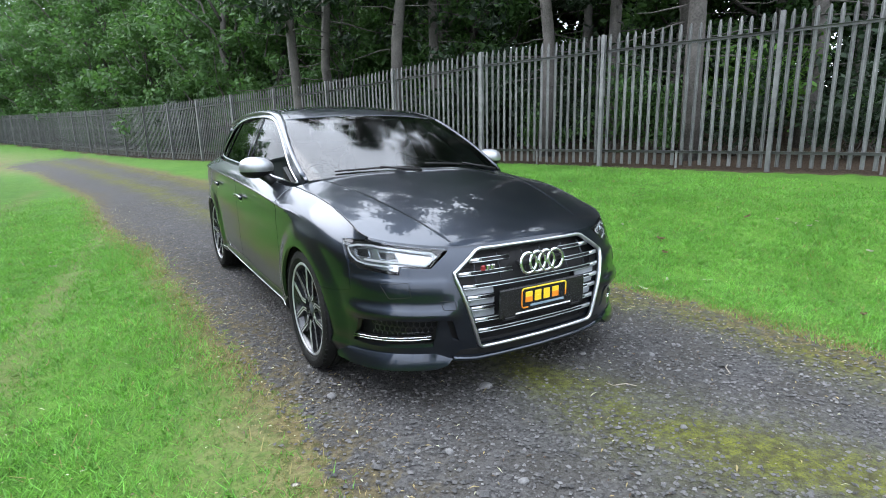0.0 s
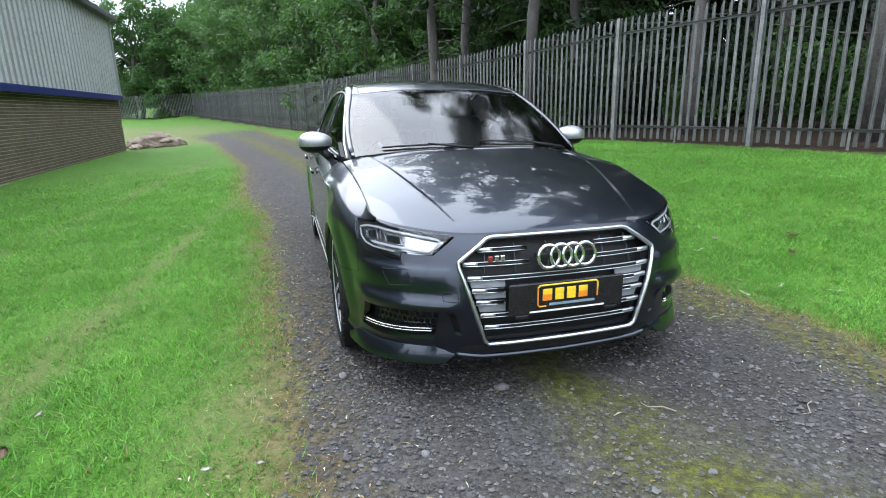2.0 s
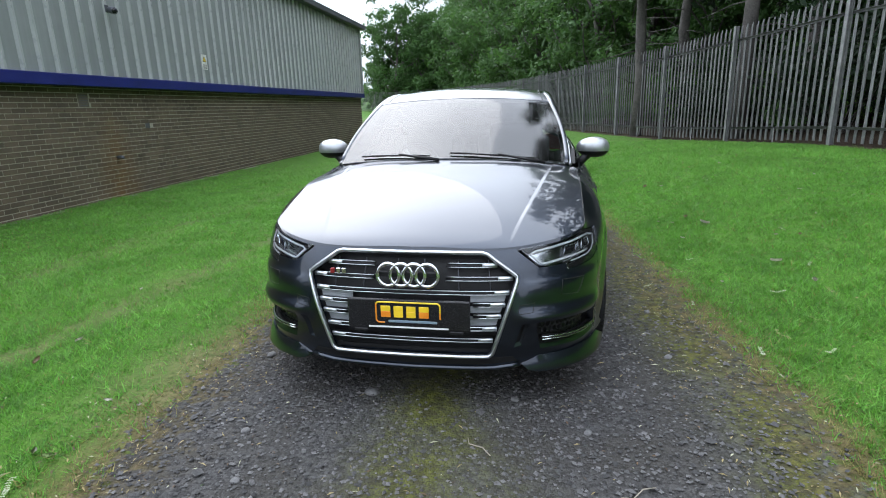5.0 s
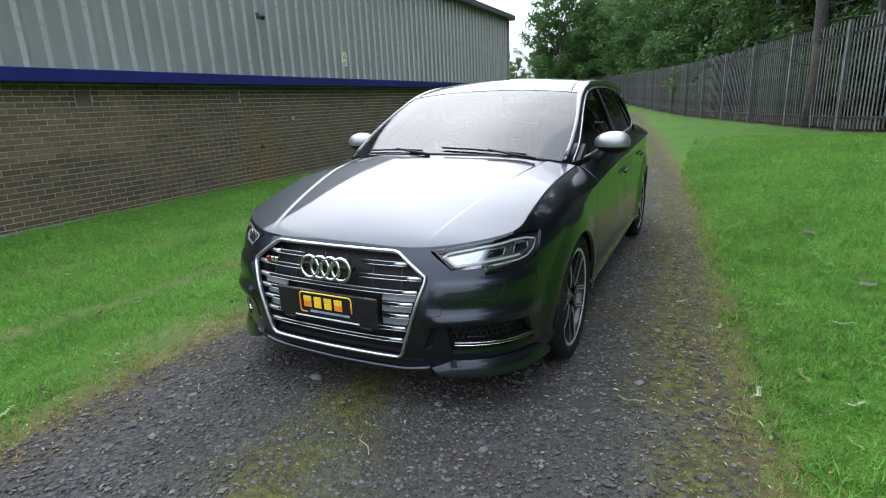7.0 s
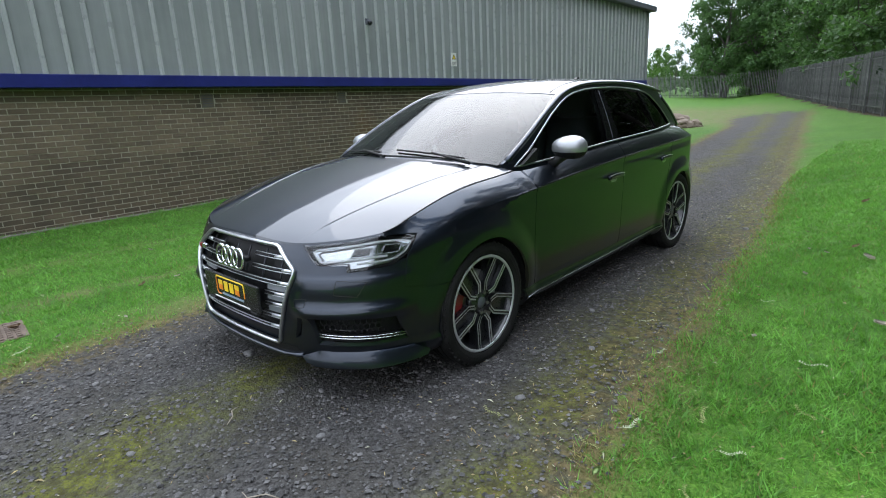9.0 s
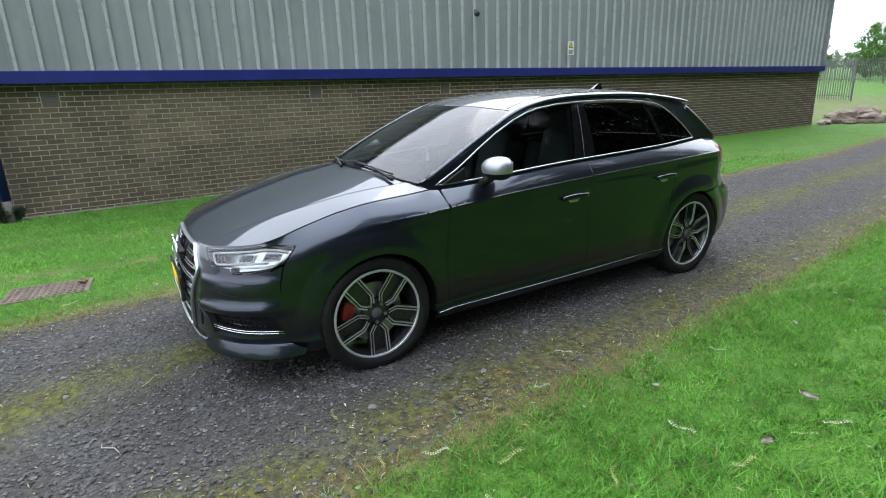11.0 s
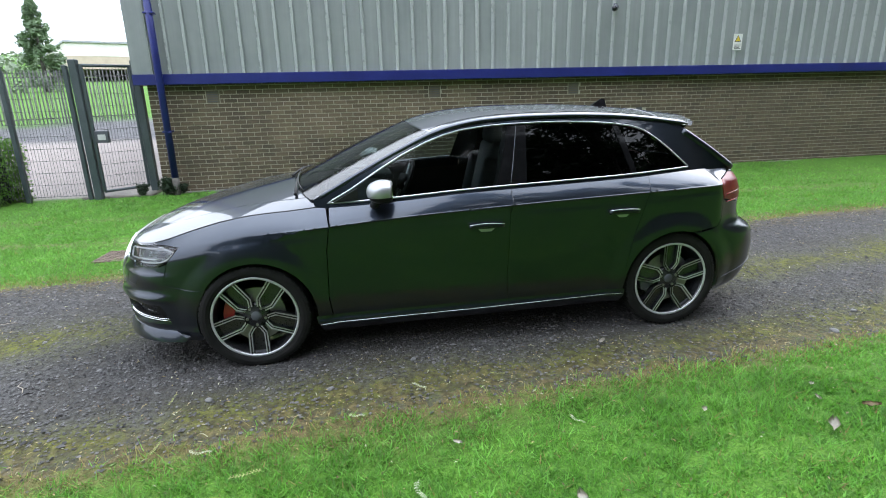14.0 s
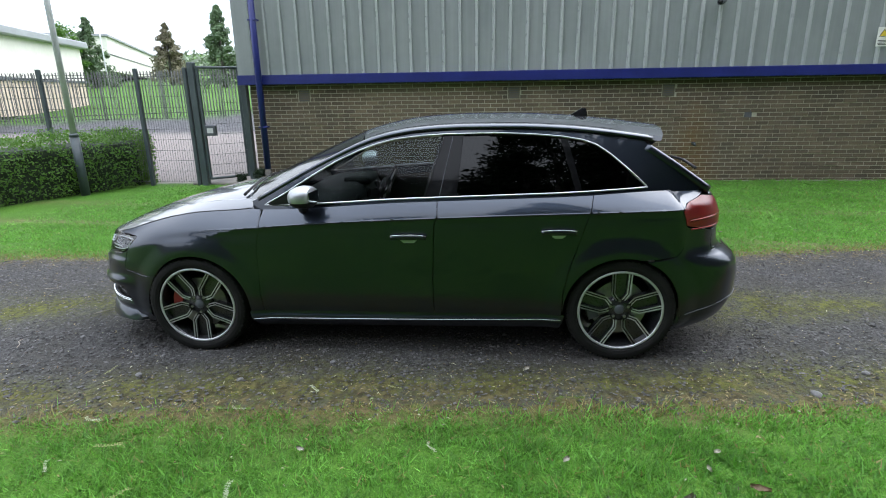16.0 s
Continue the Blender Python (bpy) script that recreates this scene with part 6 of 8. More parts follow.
    for sg in (1, -1):
        fn, fl = side_fn(sg), sg < 0
        card = [(s_of_y(0.46), 0.33)] + [(s_of_y(y), float(top_z(y)) - 0.02) for y in np.linspace(0.50, 2.40, 14)] + [(s_of_y(2.28), 0.33)]
        patch("door_card", card, fn, M_TRIMFAB, CAR, step=0.08, skirt=0.0, lift=-0.075, flip=fl)
        gf = lambda y, z, sg=sg: np.stack([sg * side_glass_x(y, z), y + 0 * z, z + 0 * y], -1)
        patch("pillar_lining", [(1.46, 1.0), (1.57, 1.37), (1.71, 1.37), (1.68, 1.0)], gf, M_TRIMFAB, CAR, step=0.1, skirt=0.0, lift=-0.03, flip=fl)
        # door mirror
        bm = bmesh.new()
        bmesh.ops.create_uvsphere(bm, u_segments=28, v_segments=18, radius=1.0)
        for v in bm.verts:
            x, y, z = v.co
            y = y if y < 0.55 else 0.55 + (y - 0.55) * 0.12
            sx = 0.105 * (1 - 0.12 * y)
            v.co = (x * sx, y * 0.092, (abs(z) ** 0.85) * math.copysign(1, z) * 0.066 * (1.0 + 0.10 * x * sg))
        low = bm.copy()
        bmesh.ops.bisect_plane(bm, geom=bm.verts[:] + bm.edges[:] + bm.faces[:], plane_co=(0, 0, -0.022), plane_no=(0, 0, 1), clear_inner=True)
        bmesh.ops.bisect_plane(low, geom=low.verts[:] + low.edges[:] + low.faces[:], plane_co=(0, 0, -0.024), plane_no=(0, 0, 1), clear_outer=True)
        mx = part("door_mirror", low, M_BLACK, CAR, "door mirror with a silver cap", True)
        mx.matrix_basis = pose(sg * 0.895, 0.785, 1.026, 0, 0, -8 * sg)
        part("mirror_cap", bm, M_CAP, mx, "satin silver cap", True)
        part("mirror_glass", box_bm(-0.062, 0.062, 0.0560, 0.0580, -0.034, 0.036, 0.0009, 1), surf("mirror_glass", (0.80, 0.82, 0.84), (0.82, 0.84, 0.86), 5, 0.03, metal=1.0, rvar=0.01), mx)
        arm = part("mirror_arm", tube_bm([(sg * 0.800, 0.735, 0.925), (sg * 0.835, 0.745, 0.955), (sg * 0.862, 0.765, 0.985)], [0.030, 0.026, 0.034], 10), M_BLACK, CAR, "", True)
        part("mirror_sail", prism_bm([(0.50, 0.952), (0.60, 1.005), (0.645, 1.030), (0.645, 0.960)], sg * 0.742, sg * 0.765), M_BLACK, CAR)
    # scuttle and wipers
    patch("scuttle", [(-0.70, 0.385), (0.70, 0.385), (0.70, 0.46)] + [(x, 0.46 - 0.10 * (1 - (x / 0.70) ** 2)) for x in np.linspace(0.65, -0.65, 11)] + [(-0.70, 0.46)] + [(x, 0.39 - 0.11 * (1 - (x / 0.70) ** 2)) for x in np.linspace(-0.65, 0.65, 11)],
          lambda x, y: np.stack([x, y, 0.985 - 0.055 * (x / 0.7) ** 2 + 0.12 * (y - 0.38)], -1), M_BLACK, CAR, step=0.06, skirt=0.06)
    for x0, x1 in ((0.52, 0.02), (-0.10, -0.55)):
        pts = [canopy(np.array(u), np.array(y)) for u, y in zip(np.linspace(x0 / 0.72, x1 / 0.72, 8), np.linspace(0.385, 0.412, 8))]
        pts = [tuple(q + np.array([0, -0.006, 0.008])) for q in pts]
        wp = part("wiper", tube_bm(pts, 0.0055, 6), M_BLACK, CAR, "", True)
        mid = pts[3]
        part("wiper_arm", tube_bm([(pts[0][0] + 0.06, pts[0][1] - 0.035, pts[0][2] - 0.02), (mid[0], mid[1] - 0.005, mid[2] + 0.008)], [0.010, 0.005], 8), M_BLACK, wp, "", True)
    # roof aerial and rear spoiler fins
    bm = bmesh.new()
    vs = [bm.verts.new(v) for v in ((-0.028, 0.0, -0.01), (0.028, 0.0, -0.01), (0.028, 0.15, -0.015), (-0.028, 0.15, -0.015), (-0.004, 0.115, 0.055), (0.004, 0.115, 0.055), (0.005, 0.14, 0.052), (-0.005, 0.14, 0.052))]
    for f in ((0, 1, 5, 4), (1, 2, 6, 5), (2, 3, 7, 6), (3, 0, 4, 7), (4, 5, 6, 7), (3, 2, 1, 0)):
        bm.faces.new([vs[i] for i in f])
    fin = part("roof_aerial", bm, M_GLOSSBLACK, CAR)
    fin.matrix_basis = Matrix.Translation((0, 2.37, 1.405))
    for sg in (1, -1):
        part("spoiler_fin", prism_bm([(2.72, 1.302), (2.86, 1.292), (2.82, 1.262), (2.775, 1.248)], sg * 0.525, sg * 0.545), M_GLOSSBLACK, CAR)
    part("rear_wiper", tube_bm([(0.0, 3.10, 1.12), (0.02, 3.18, 1.10), (0.22, 3.20, 1.07)], 0.010, 6), M_BLACK, CAR, "", True)


build_cabin()

# ---- leaves, trees and shrubs ----


def leaf_cloud(centres, radii, per, size, rng, squash=0.7, flat=0.35):
    """Small four-cornered leaves round clump centres."""
    out = []
    for c, r, n in zip(centres, radii, per):
        d = rng.normal(size=(n, 3))
        d /= np.linalg.norm(d, axis=1, keepdims=True)
        p = np.array(c) + d * (r * rng.rand(n, 1) ** 0.45) * np.array([1, 1, squash])
        nrm = d * (1 - flat) + np.array([0, 0, 1]) * flat + rng.normal(size=(n, 3)) * 0.45
        nrm /= np.linalg.norm(nrm, axis=1, keepdims=True)
        t = np.cross(nrm, rng.normal(size=(n, 3)))
        t /= np.linalg.norm(t, axis=1, keepdims=True)
        b = np.cross(nrm, t)
        s = size * (0.6 + 0.8 * rng.rand(n, 1))
        sag = -nrm * s * 0.12
        out.append(np.stack([p - t * s, p + b * s * 0.42 + sag, p + t * s, p - b * s * 0.42 + sag], 1))
    return np.concatenate(out)


def limb(p, q, r0, r1, rng, n=5, wob=0.12):
    p, q = Vector(p), Vector(q)
    L = (q - p).length
    pts = [p.lerp(q, i / n) + Vector((rng.normal(), rng.normal(), rng.normal() * 0.5)) * (wob * L * 0.15 if 0 < i < n else 0) for i in range(n + 1)]
    return pts, [r0 + (r1 - r0) * i / n for i in range(n + 1)]


def join_bms(bms):
    bm = bmesh.new()
    for b in bms:
        me = bpy.data.meshes.new("tmp")
        b.to_mesh(me)
        b.free()
        bm.from_mesh(me)
        bpy.data.meshes.remove(me)
    return bm


def make_pine(seed, h=15.0):
    rng = np.random.RandomState(seed)
    root = tagged(empty("tree"), "tall conifer with a bare grey trunk and dead lower twigs", "tree", "trees of the wood")
    top = (rng.normal() * 0.3, rng.normal() * 0.3, h)
    pts, rad = limb((0, 0, -0.3), top, 0.17, 0.03, rng, 9, 0.05)
    bms = [tube_bm(pts, rad, 10)]
    for i in range(26):
        z = 1.2 + i * 0.22 + rng.rand() * 0.2
        a = rng.rand() * 6.28
        L = 0.5 + rng.rand() * 1.3
        k = z / h
        base = (top[0] * k, top[1] * k, z)
        q = (base[0] + L * math.cos(a), base[1] + L * math.sin(a), z + (rng.rand() - 0.6) * 0.5)
        pp, rr = limb(base, q, 0.018, 0.005, rng, 3, 0.3)
        bms.append(tube_bm(pp, rr, 5))
    cs, rs, per = [], [], []
    for i in range(60):
        z = 4.2 + (h - 4.4) * (i / 60) ** 0.9
        w = 2.3 * (1 - (z - 4) / (h - 3)) + 0.3
        a = rng.rand() * 6.28
        d = w * (0.35 + 0.65 * rng.rand())
        c = (top[0] * z / h + d * math.cos(a), top[1] * z / h + d * math.sin(a), z - 0.22 * d)
        cs.append(c)
        rs.append(0.55 + 0.25 * rng.rand())
        per.append(70)
        pp, rr = limb((top[0] * z / h, top[1] * z / h, z), c, 0.03, 0.008, rng, 3, 0.2)
        bms.append(tube_bm(pp, rr, 5))
    part("trunk", join_bms(bms), M_BARK, root, "", True)
    link_tris("crown", leaf_cloud(cs, rs, per, 0.13, rng, 0.45, 0.5), M_LEAF_B, root)
    return root


def make_broadleaf(seed, h=10.0, spread=3.2, low=1.6, mat=None, leaves=8500, size=0.115, name="tree", label="leafy broadleaf tree with a forked grey trunk", cat="tree", group="trees of the wood"):
    rng = np.random.RandomState(seed)
    root = tagged(empty(name), label, cat, group)
    pts, rad = limb((0, 0, -0.3), (rng.normal() * 0.4, rng.normal() * 0.4, h * 0.55), 0.16 * h / 10, 0.09 * h / 10, rng, 6, 0.12)
    bms = [tube_bm(pts, rad, 9)]
    cs, rs = [], []
    for i in range(16):
        a = i * 2.4 + rng.rand()
        z = low + (h - low) * (i + rng.rand()) / 16
        k = (z - low) / (h - low)
        w = spread * (0.55 + 0.45 * math.sin(math.pi * min(1, k * 0.9 + 0.15))) * (1.0 if k < 0.7 else 1.5 - k * 0.75)
        end = (w * math.cos(a) * (0.6 + 0.4 * rng.rand()), w * math.sin(a) * (0.6 + 0.4 * rng.rand()), z)
        st = pts[min(6, max(1, int(7 * min(0.9, k * 0.9 + 0.1))))]
        pp, rr = limb(st, end, 0.055 * h / 10, 0.012, rng, 4, 0.35)
        bms.append(tube_bm(pp, rr, 6))
        for j in range(3):
            f = 0.45 + 0.27 * j
            o = Vector(st).lerp(Vector(end), f)
            cs.append((o.x + rng.normal() * 0.25 * spread / 3, o.y + rng.normal() * 0.25 * spread / 3, o.z + rng.normal() * 0.3))
            rs.append((0.45 + 0.40 * rng.rand()) * spread / 2.6)
    cs.append((0, 0, h * 0.95))
    rs.append(spread * 0.35)
    part("trunk", join_bms(bms), M_BARK, root, "", True)
    n = leaves // len(cs)
    link_tris("crown", leaf_cloud(cs, rs, [n] * len(cs), size, rng, 0.75), mat or M_LEAF_A, root)
    return root


def make_shrub(seed, h=1.6, w=1.2, mat=None, leaves=1000, size=0.06):
    rng = np.random.RandomState(seed)
    root = tagged(empty("shrub"), "straggly green undergrowth bush behind the fence", "bush", "undergrowth")
    bms, cs, rs = [], [], []
    for i in range(9):
        a, t = rng.rand() * 6.28, 0.3 + 0.7 * rng.rand()
        end = (w * t * math.cos(a) * 0.8, w * t * math.sin(a) * 0.8, h * (0.4 + 0.6 * rng.rand()))
        pp, rr = limb((0, 0, -0.1), end, 0.014, 0.004, rng, 4, 0.4)
        bms.append(tube_bm(pp, rr, 5))
        cs += [end, tuple(Vector(end) * 0.65)]
        rs += [0.34 * w, 0.36 * w]
    tagged(part("stem", join_bms(bms), M_BARK, root, "", True), "thin tangled stems", kind="stuff")
    link_tris("foliage", leaf_cloud(cs, rs, [leaves // len(cs)] * len(cs), size, rng, 0.8), mat or M_LEAF_A, root)
    return root


def behind(y, d):
    """A place d metres behind the fence at the fence's height y."""
    for (ax, ay), (bx, by) in zip(FENCE, FENCE[1:]):
        if ay <= y <= by:
            t = (y - ay) / (by - ay)
            L = math.hypot(bx - ax, by - ay)
            return ax + (bx - ax) * t + (by - ay) / L * d, y - (bx - ax) / L * d
    return FENCE[-1]


def place(ob, x, y, turn=0.0, scale=1.0):
    ob.matrix_basis = Matrix.Translation((x, y, float(ground_z(x, y)))) @ Matrix.Rotation(turn, 4, "Z") @ Matrix.Scale(scale, 4)
    return ob


def build_wood():
    rng = random.Random(11)
    pines = [make_pine(3), make_pine(4, 13.5), make_pine(5, 16.0)]
    leafs = [make_broadleaf(21), make_broadleaf(22, 9.0, 3.0, 1.2), make_broadleaf(23, 11.5, 3.6, 2.4), make_broadleaf(24, 7.5, 2.6, 0.8, M_LEAF_A)]
    shrubs = [make_shrub(31), make_shrub(32, 1.2, 1.0, M_LEAF_A), make_shrub(33, 2.0, 1.3, M_LEAF_C), make_shrub(34, 2.4, 1.5, M_LEAF_B, 1800, 0.08)]
    used = set()

    def put(pool, x, y, s=1.0):
        k = rng.randrange(len(pool))
        ob = pool[k]
        m = Matrix.Translation((x, y, float(ground_z(x, y)) - 0.05)) @ Matrix.Rotation(rng.uniform(0, 6.28), 4, "Z") @ Matrix.Scale(s, 4)
        if ob.name in used:
            c = copy_thing(ob, m)
            c.matrix_basis = m
        else:
            used.add(ob.name)
            ob.matrix_basis = m
    # the trunks seen over the fence, by bearing from the start of the walk
    ex, ey = -1.68, -2.71
    for az, dist in ((17.2, 17.5), (20.5, 19.0), (27.2, 14.8), (31.2, 16.5), (42.3, 12.6), (49.1, 15.0), (54.7, 16.0), (56.2, 11.2), (65.0, 13.0), (68.5, 15.5)):
        put(pines, ex + dist * math.sin(radians(az)), ey + dist * math.cos(radians(az)), 0.9 + 0.2 * rng.random())
    for y in np.arange(-10, 60, 3.2):
        for d in (7.5, 12.0):
            x, yy = behind(float(min(59.5, max(-9, y + rng.uniform(-1, 1)))), d + rng.uniform(-1.5, 1.5))
            put(pines if (rng.random() < 0.3 and y < 28) else leafs, x, yy, 0.9 + 0.35 * rng.random())
    for y, d, s in ((16, 3.2, 0.8), (20, 3.5, 1.0), (23.5, 3.0, 0.95), (27, 3.6, 1.1), (31, 3.2, 1.0), (35, 3.5, 1.15), (39, 3.0, 1.1), (43, 3.6, 1.2), (47, 3.2, 1.2), (51, 3.5, 1.25), (55, 3.0, 1.25), (59, 2.6, 1.3), (12.5, 5.2, 0.75), (18, 5.5, 1.25), (25, 5.8, 1.35), (33.5, 5.6, 1.4), (37, 2.6, 1.3), (29, 2.4, 1.2), (22, 2.2, 1.05), (45, 2.4, 1.3), (53, 2.2, 1.3), (30, 6.5, 1.3), (40, 7, 1.4), (50, 7, 1.45)):
        x, yy = behind(y, d)
        put(leafs, x, yy, s)
    for x, y, s in ((-13.5, 64.5, 1.2), (-17.0, 67.0, 1.05), (-10.5, 66.0, 1.35), (-21.5, 72.0, 0.8), (-26.0, 78.0, 0.7), (-12.0, 62.3, 1.45), (-15.6, 63.2, 1.45), (-18.2, 66.0, 1.35), (-8.8, 62.5, 1.5), (-14.0, 70.0, 1.6), (-9.5, 70.0, 1.7)):
        put(leafs, x, y, s)
    for y in np.arange(-7, 45, 1.55):
        for d in (1.9, 2.9, 4.4):
            if rng.random() < 0.86:
                x, yy = behind(float(max(-9, y + rng.uniform(-0.6, 0.6))), d + rng.uniform(-0.4, 0.5))
                put(shrubs, x, yy, 0.65 + 0.6 * rng.random())
    # the depth of the wood
    r2 = np.random.RandomState(8)
    cs, rs = [], []
    for i in range(2300):
        y = r2.uniform(-18, 68)
        x, yy = behind(min(59.5, max(-9.2, y)), r2.uniform(9.5 if y < 12 else 5.5, 24))
        yy += (y - min(59.5, max(-9.2, y)))
        cs.append((x, yy, float(ground_z(x, yy)) + r2.uniform(0, 1) ** 0.8 * (15 - 0.05 * max(0, y))))
        rs.append(r2.uniform(1.0, 2.0))
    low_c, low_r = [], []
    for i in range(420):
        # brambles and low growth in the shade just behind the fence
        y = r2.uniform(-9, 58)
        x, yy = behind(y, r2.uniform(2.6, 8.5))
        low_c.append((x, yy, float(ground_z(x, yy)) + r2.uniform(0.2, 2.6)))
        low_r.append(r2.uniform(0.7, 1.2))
    # Brambles and wood depth take the near-black green, painting in their shade.
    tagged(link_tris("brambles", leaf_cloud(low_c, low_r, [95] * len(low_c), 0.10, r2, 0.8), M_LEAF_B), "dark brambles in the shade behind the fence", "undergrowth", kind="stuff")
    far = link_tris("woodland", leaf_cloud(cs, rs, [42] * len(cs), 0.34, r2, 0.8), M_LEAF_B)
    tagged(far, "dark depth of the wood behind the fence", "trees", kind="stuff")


def build_weeds():
    rng = random.Random(9)
    w = make_shrub(40, 0.42, 0.34, M_LEAF_B, 900, 0.035)
    w.name = "weed"
    tagged(w, "dark weeds grown up at the foot of the brick wall", "weed", "weeds along the wall")
    for i, (a, v, s) in enumerate(((0.24, -0.52, 0.7), (0.22, -0.92, 0.5), (0.22, -0.25, 0.45))):
        p = WALL @ Vector((a, v, 0))
        m = Matrix.Translation((p.x, p.y, float(ground_z(p.x, p.y)))) @ Matrix.Rotation(rng.uniform(0, 6), 4, "Z") @ Matrix.Scale(s, 4)
        if i:
            copy_thing(w, m).matrix_basis = m
        else:
            w.matrix_basis = m


build_wood()
build_weeds()

# ---- gate, mesh fence, hedge, lamp post and the yard beyond ----
M_GREENSTEEL = surf("dark_green_grey_steel", (0.035, 0.050, 0.055), (0.06, 0.075, 0.08), 3, 0.45, 0.08, 60)
M_WIRE = surf("coated_wire", (0.06, 0.065, 0.065), (0.10, 0.105, 0.105), 3, 0.5)


def mesh_panel(name, p, q, z0, h, parent):
    """Welded mesh between two places: close uprights and doubled level wires."""
    p, q = np.array(p, float), np.array(q, float)
    L = np.linalg.norm(q - p)
    t = (q - p) / L
    nrm = np.array([-t[1], t[0]])
    quads = []

    def bar(a, b, w):
        a, b = np.array(a), np.array(b)
        d = (b - a) / np.linalg.norm(b - a)
        s = np.array([t[0], t[1], 0]) if abs(d[2]) > 0.5 else np.array([0, 0, 1.0])
        n3 = np.array([nrm[0], nrm[1], 0])
        for u, v in ((s, n3), (-s, n3), (n3, s), (-n3, s)):
            quads.append([a + u * w + v * w, b + u * w + v * w, b + u * w - v * w, a + u * w - v * w])
    for k in range(int(L / 0.05)):
        x, y = p + t * (0.025 + 0.05 * k)
        bar((x, y, z0 + 0.03), (x, y, z0 + h), 0.0022)
    for k in range(int(h / 0.2) + 1):
        z = z0 + 0.05 + k * (h - 0.1) / int(h / 0.2)
        bar((*p, z), (*q, z), 0.0034)
    ob = link_tris(name, np.array(quads), M_WIRE, parent)
    return tagged(ob, "close welded wire mesh", kind="stuff")


def build_gate():
    z = -0.06
    f = tagged(empty("mesh_fence"), "dark steel mesh fence beside the unit", "fence")
    posts = [(-6.17, -3.92), (-6.17, -4.90), (-5.83, -6.58), (-5.45, -8.4), (-5.1, -10.4)]
    for i, (x, y) in enumerate(posts):
        part("post", box_bm(x - 0.035, x + 0.035, y - 0.035, y + 0.035, z - 0.1, z + 2.18, 0.006), M_GREENSTEEL, f)
    for a, b in zip(posts, posts[1:]):
        mesh_panel("mesh_panel", a, b, z, 2.12, f)
    g = tagged(empty("gate"), "tall dark steel mesh gate with a latch box, closed", "gate")
    gl, gr = (-6.17, -3.78), (-6.66, -3.02)
    for x, y in (gl, gr):
        part("gate_post", box_bm(x - 0.06, x + 0.06, y - 0.06, y + 0.06, z - 0.1, z + 2.27, 0.008), M_GREENSTEEL, g)
    a, b = (gl[0], gl[1] + 0.10), (gr[0], gr[1] - 0.10)
    for x, y in (a, b):
        part("stile", box_bm(x - 0.025, x + 0.025, y - 0.025, y + 0.025, z + 0.10, z + 2.20, 0.005), M_GREENSTEEL, g)
    for h in (0.10, 2.18):
        part("gate_rail", tube_bm([(a[0], a[1], z + h), (b[0], b[1], z + h)], 0.025, 8), M_GREENSTEEL, g)
    mesh_panel("mesh_panel", a, b, z + 0.12, 2.05, g)
    lb = part("latch_box", box_bm(a[0] - 0.02, a[0] + 0.06, a[1] + 0.03, a[1] + 0.24, z + 0.93, z + 1.13, 0.008), M_DARKTRIM, g)
    part("latch_plate", box_bm(a[0] + 0.0602, a[0] + 0.066, a[1] + 0.08, a[1] + 0.20, z + 0.98, z + 1.07), surf("pale_latch", (0.4, 0.4, 0.4), (0.5, 0.5, 0.5), 4, 0.4), lb)
    part("hinge", tube_bm([(gr[0] + 0.05, gr[1] - 0.06, z + 0.5), (gr[0] + 0.05, gr[1] - 0.06, z + 0.62)], 0.02, 8), M_DARKTRIM, g)
    part("hinge", tube_bm([(gr[0] + 0.05, gr[1] - 0.06, z + 1.75), (gr[0] + 0.05, gr[1] - 0.06, z + 1.87)], 0.02, 8), M_DARKTRIM, g)
    sl = part("threshold", box_bm(-7.1, -6.2, -4.1, -2.95, -0.3, -0.045, 0.02), M_CONCRETE, g, "concrete threshold")
    # street lamp
    lp = tagged(empty("lamp_post", Matrix.Translation((-5.02, -5.45, -0.06))), "slim grey lamp post with a dark base section", "lamp post")
    part("base_section", tube_bm([(0, 0, -0.1), (0, 0, 1.02)], [0.075, 0.072], 14), M_GREENSTEEL, lp, "", True)
    part("collar", tube_bm([(0, 0, 1.021), (0, 0, 1.07)], [0.080, 0.060], 14), M_GREENSTEEL, lp, "", True)
    part("column", tube_bm([(0, 0, 1.05), (0, 0, 5.9)], [0.050, 0.042], 14), M_POLE, lp, "", True)
    part("arm", tube_bm([(0, 0, 5.88), (0.02, 0.05, 6.15), (0.05, 0.35, 6.3)], 0.035, 10), M_GALV, lp, "", True)
    part("lantern", box_bm(-0.05, 0.15, 0.3, 0.85, 6.22, 6.38, 0.05, 2), M_GALV, lp, "", True)
    # clipped hedge
    rng = np.random.RandomState(4)
    hd = tagged(empty("hedge", Matrix.Translation((-6.02, -5.16, -0.03)) @ Matrix.Rotation(radians(-21), 4, "Z")), "clipped green box hedge beside the lamp post", "hedge")
    # Near-black block inside the leaves stands for the shade between them.
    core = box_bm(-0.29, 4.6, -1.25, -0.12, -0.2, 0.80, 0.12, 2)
    part("hedge_shade_core", core, surf("hedge_inner_shade", (0.008, 0.016, 0.005), (0.016, 0.030, 0.010), 6, 0.9), hd)
    n = 26000
    u = rng.rand(n, 3)
    lo, hi = np.array([-0.44, -1.4, -0.08]), np.array([4.7, 0.0, 0.93])
    p = lo + u * (hi - lo)
    face = rng.randint(0, 4, n)
    p[face == 0, 1] = hi[1]
    p[face == 1, 2] = hi[2]
    p[face == 2, 0] = lo[0]
    p[face == 3, 0] = hi[0]
    bump = 0.07 * np.sin(p[:, 0] * 5.1 + p[:, 2] * 4) + 0.05 * np.sin(p[:, 1] * 7 + p[:, 0] * 3)
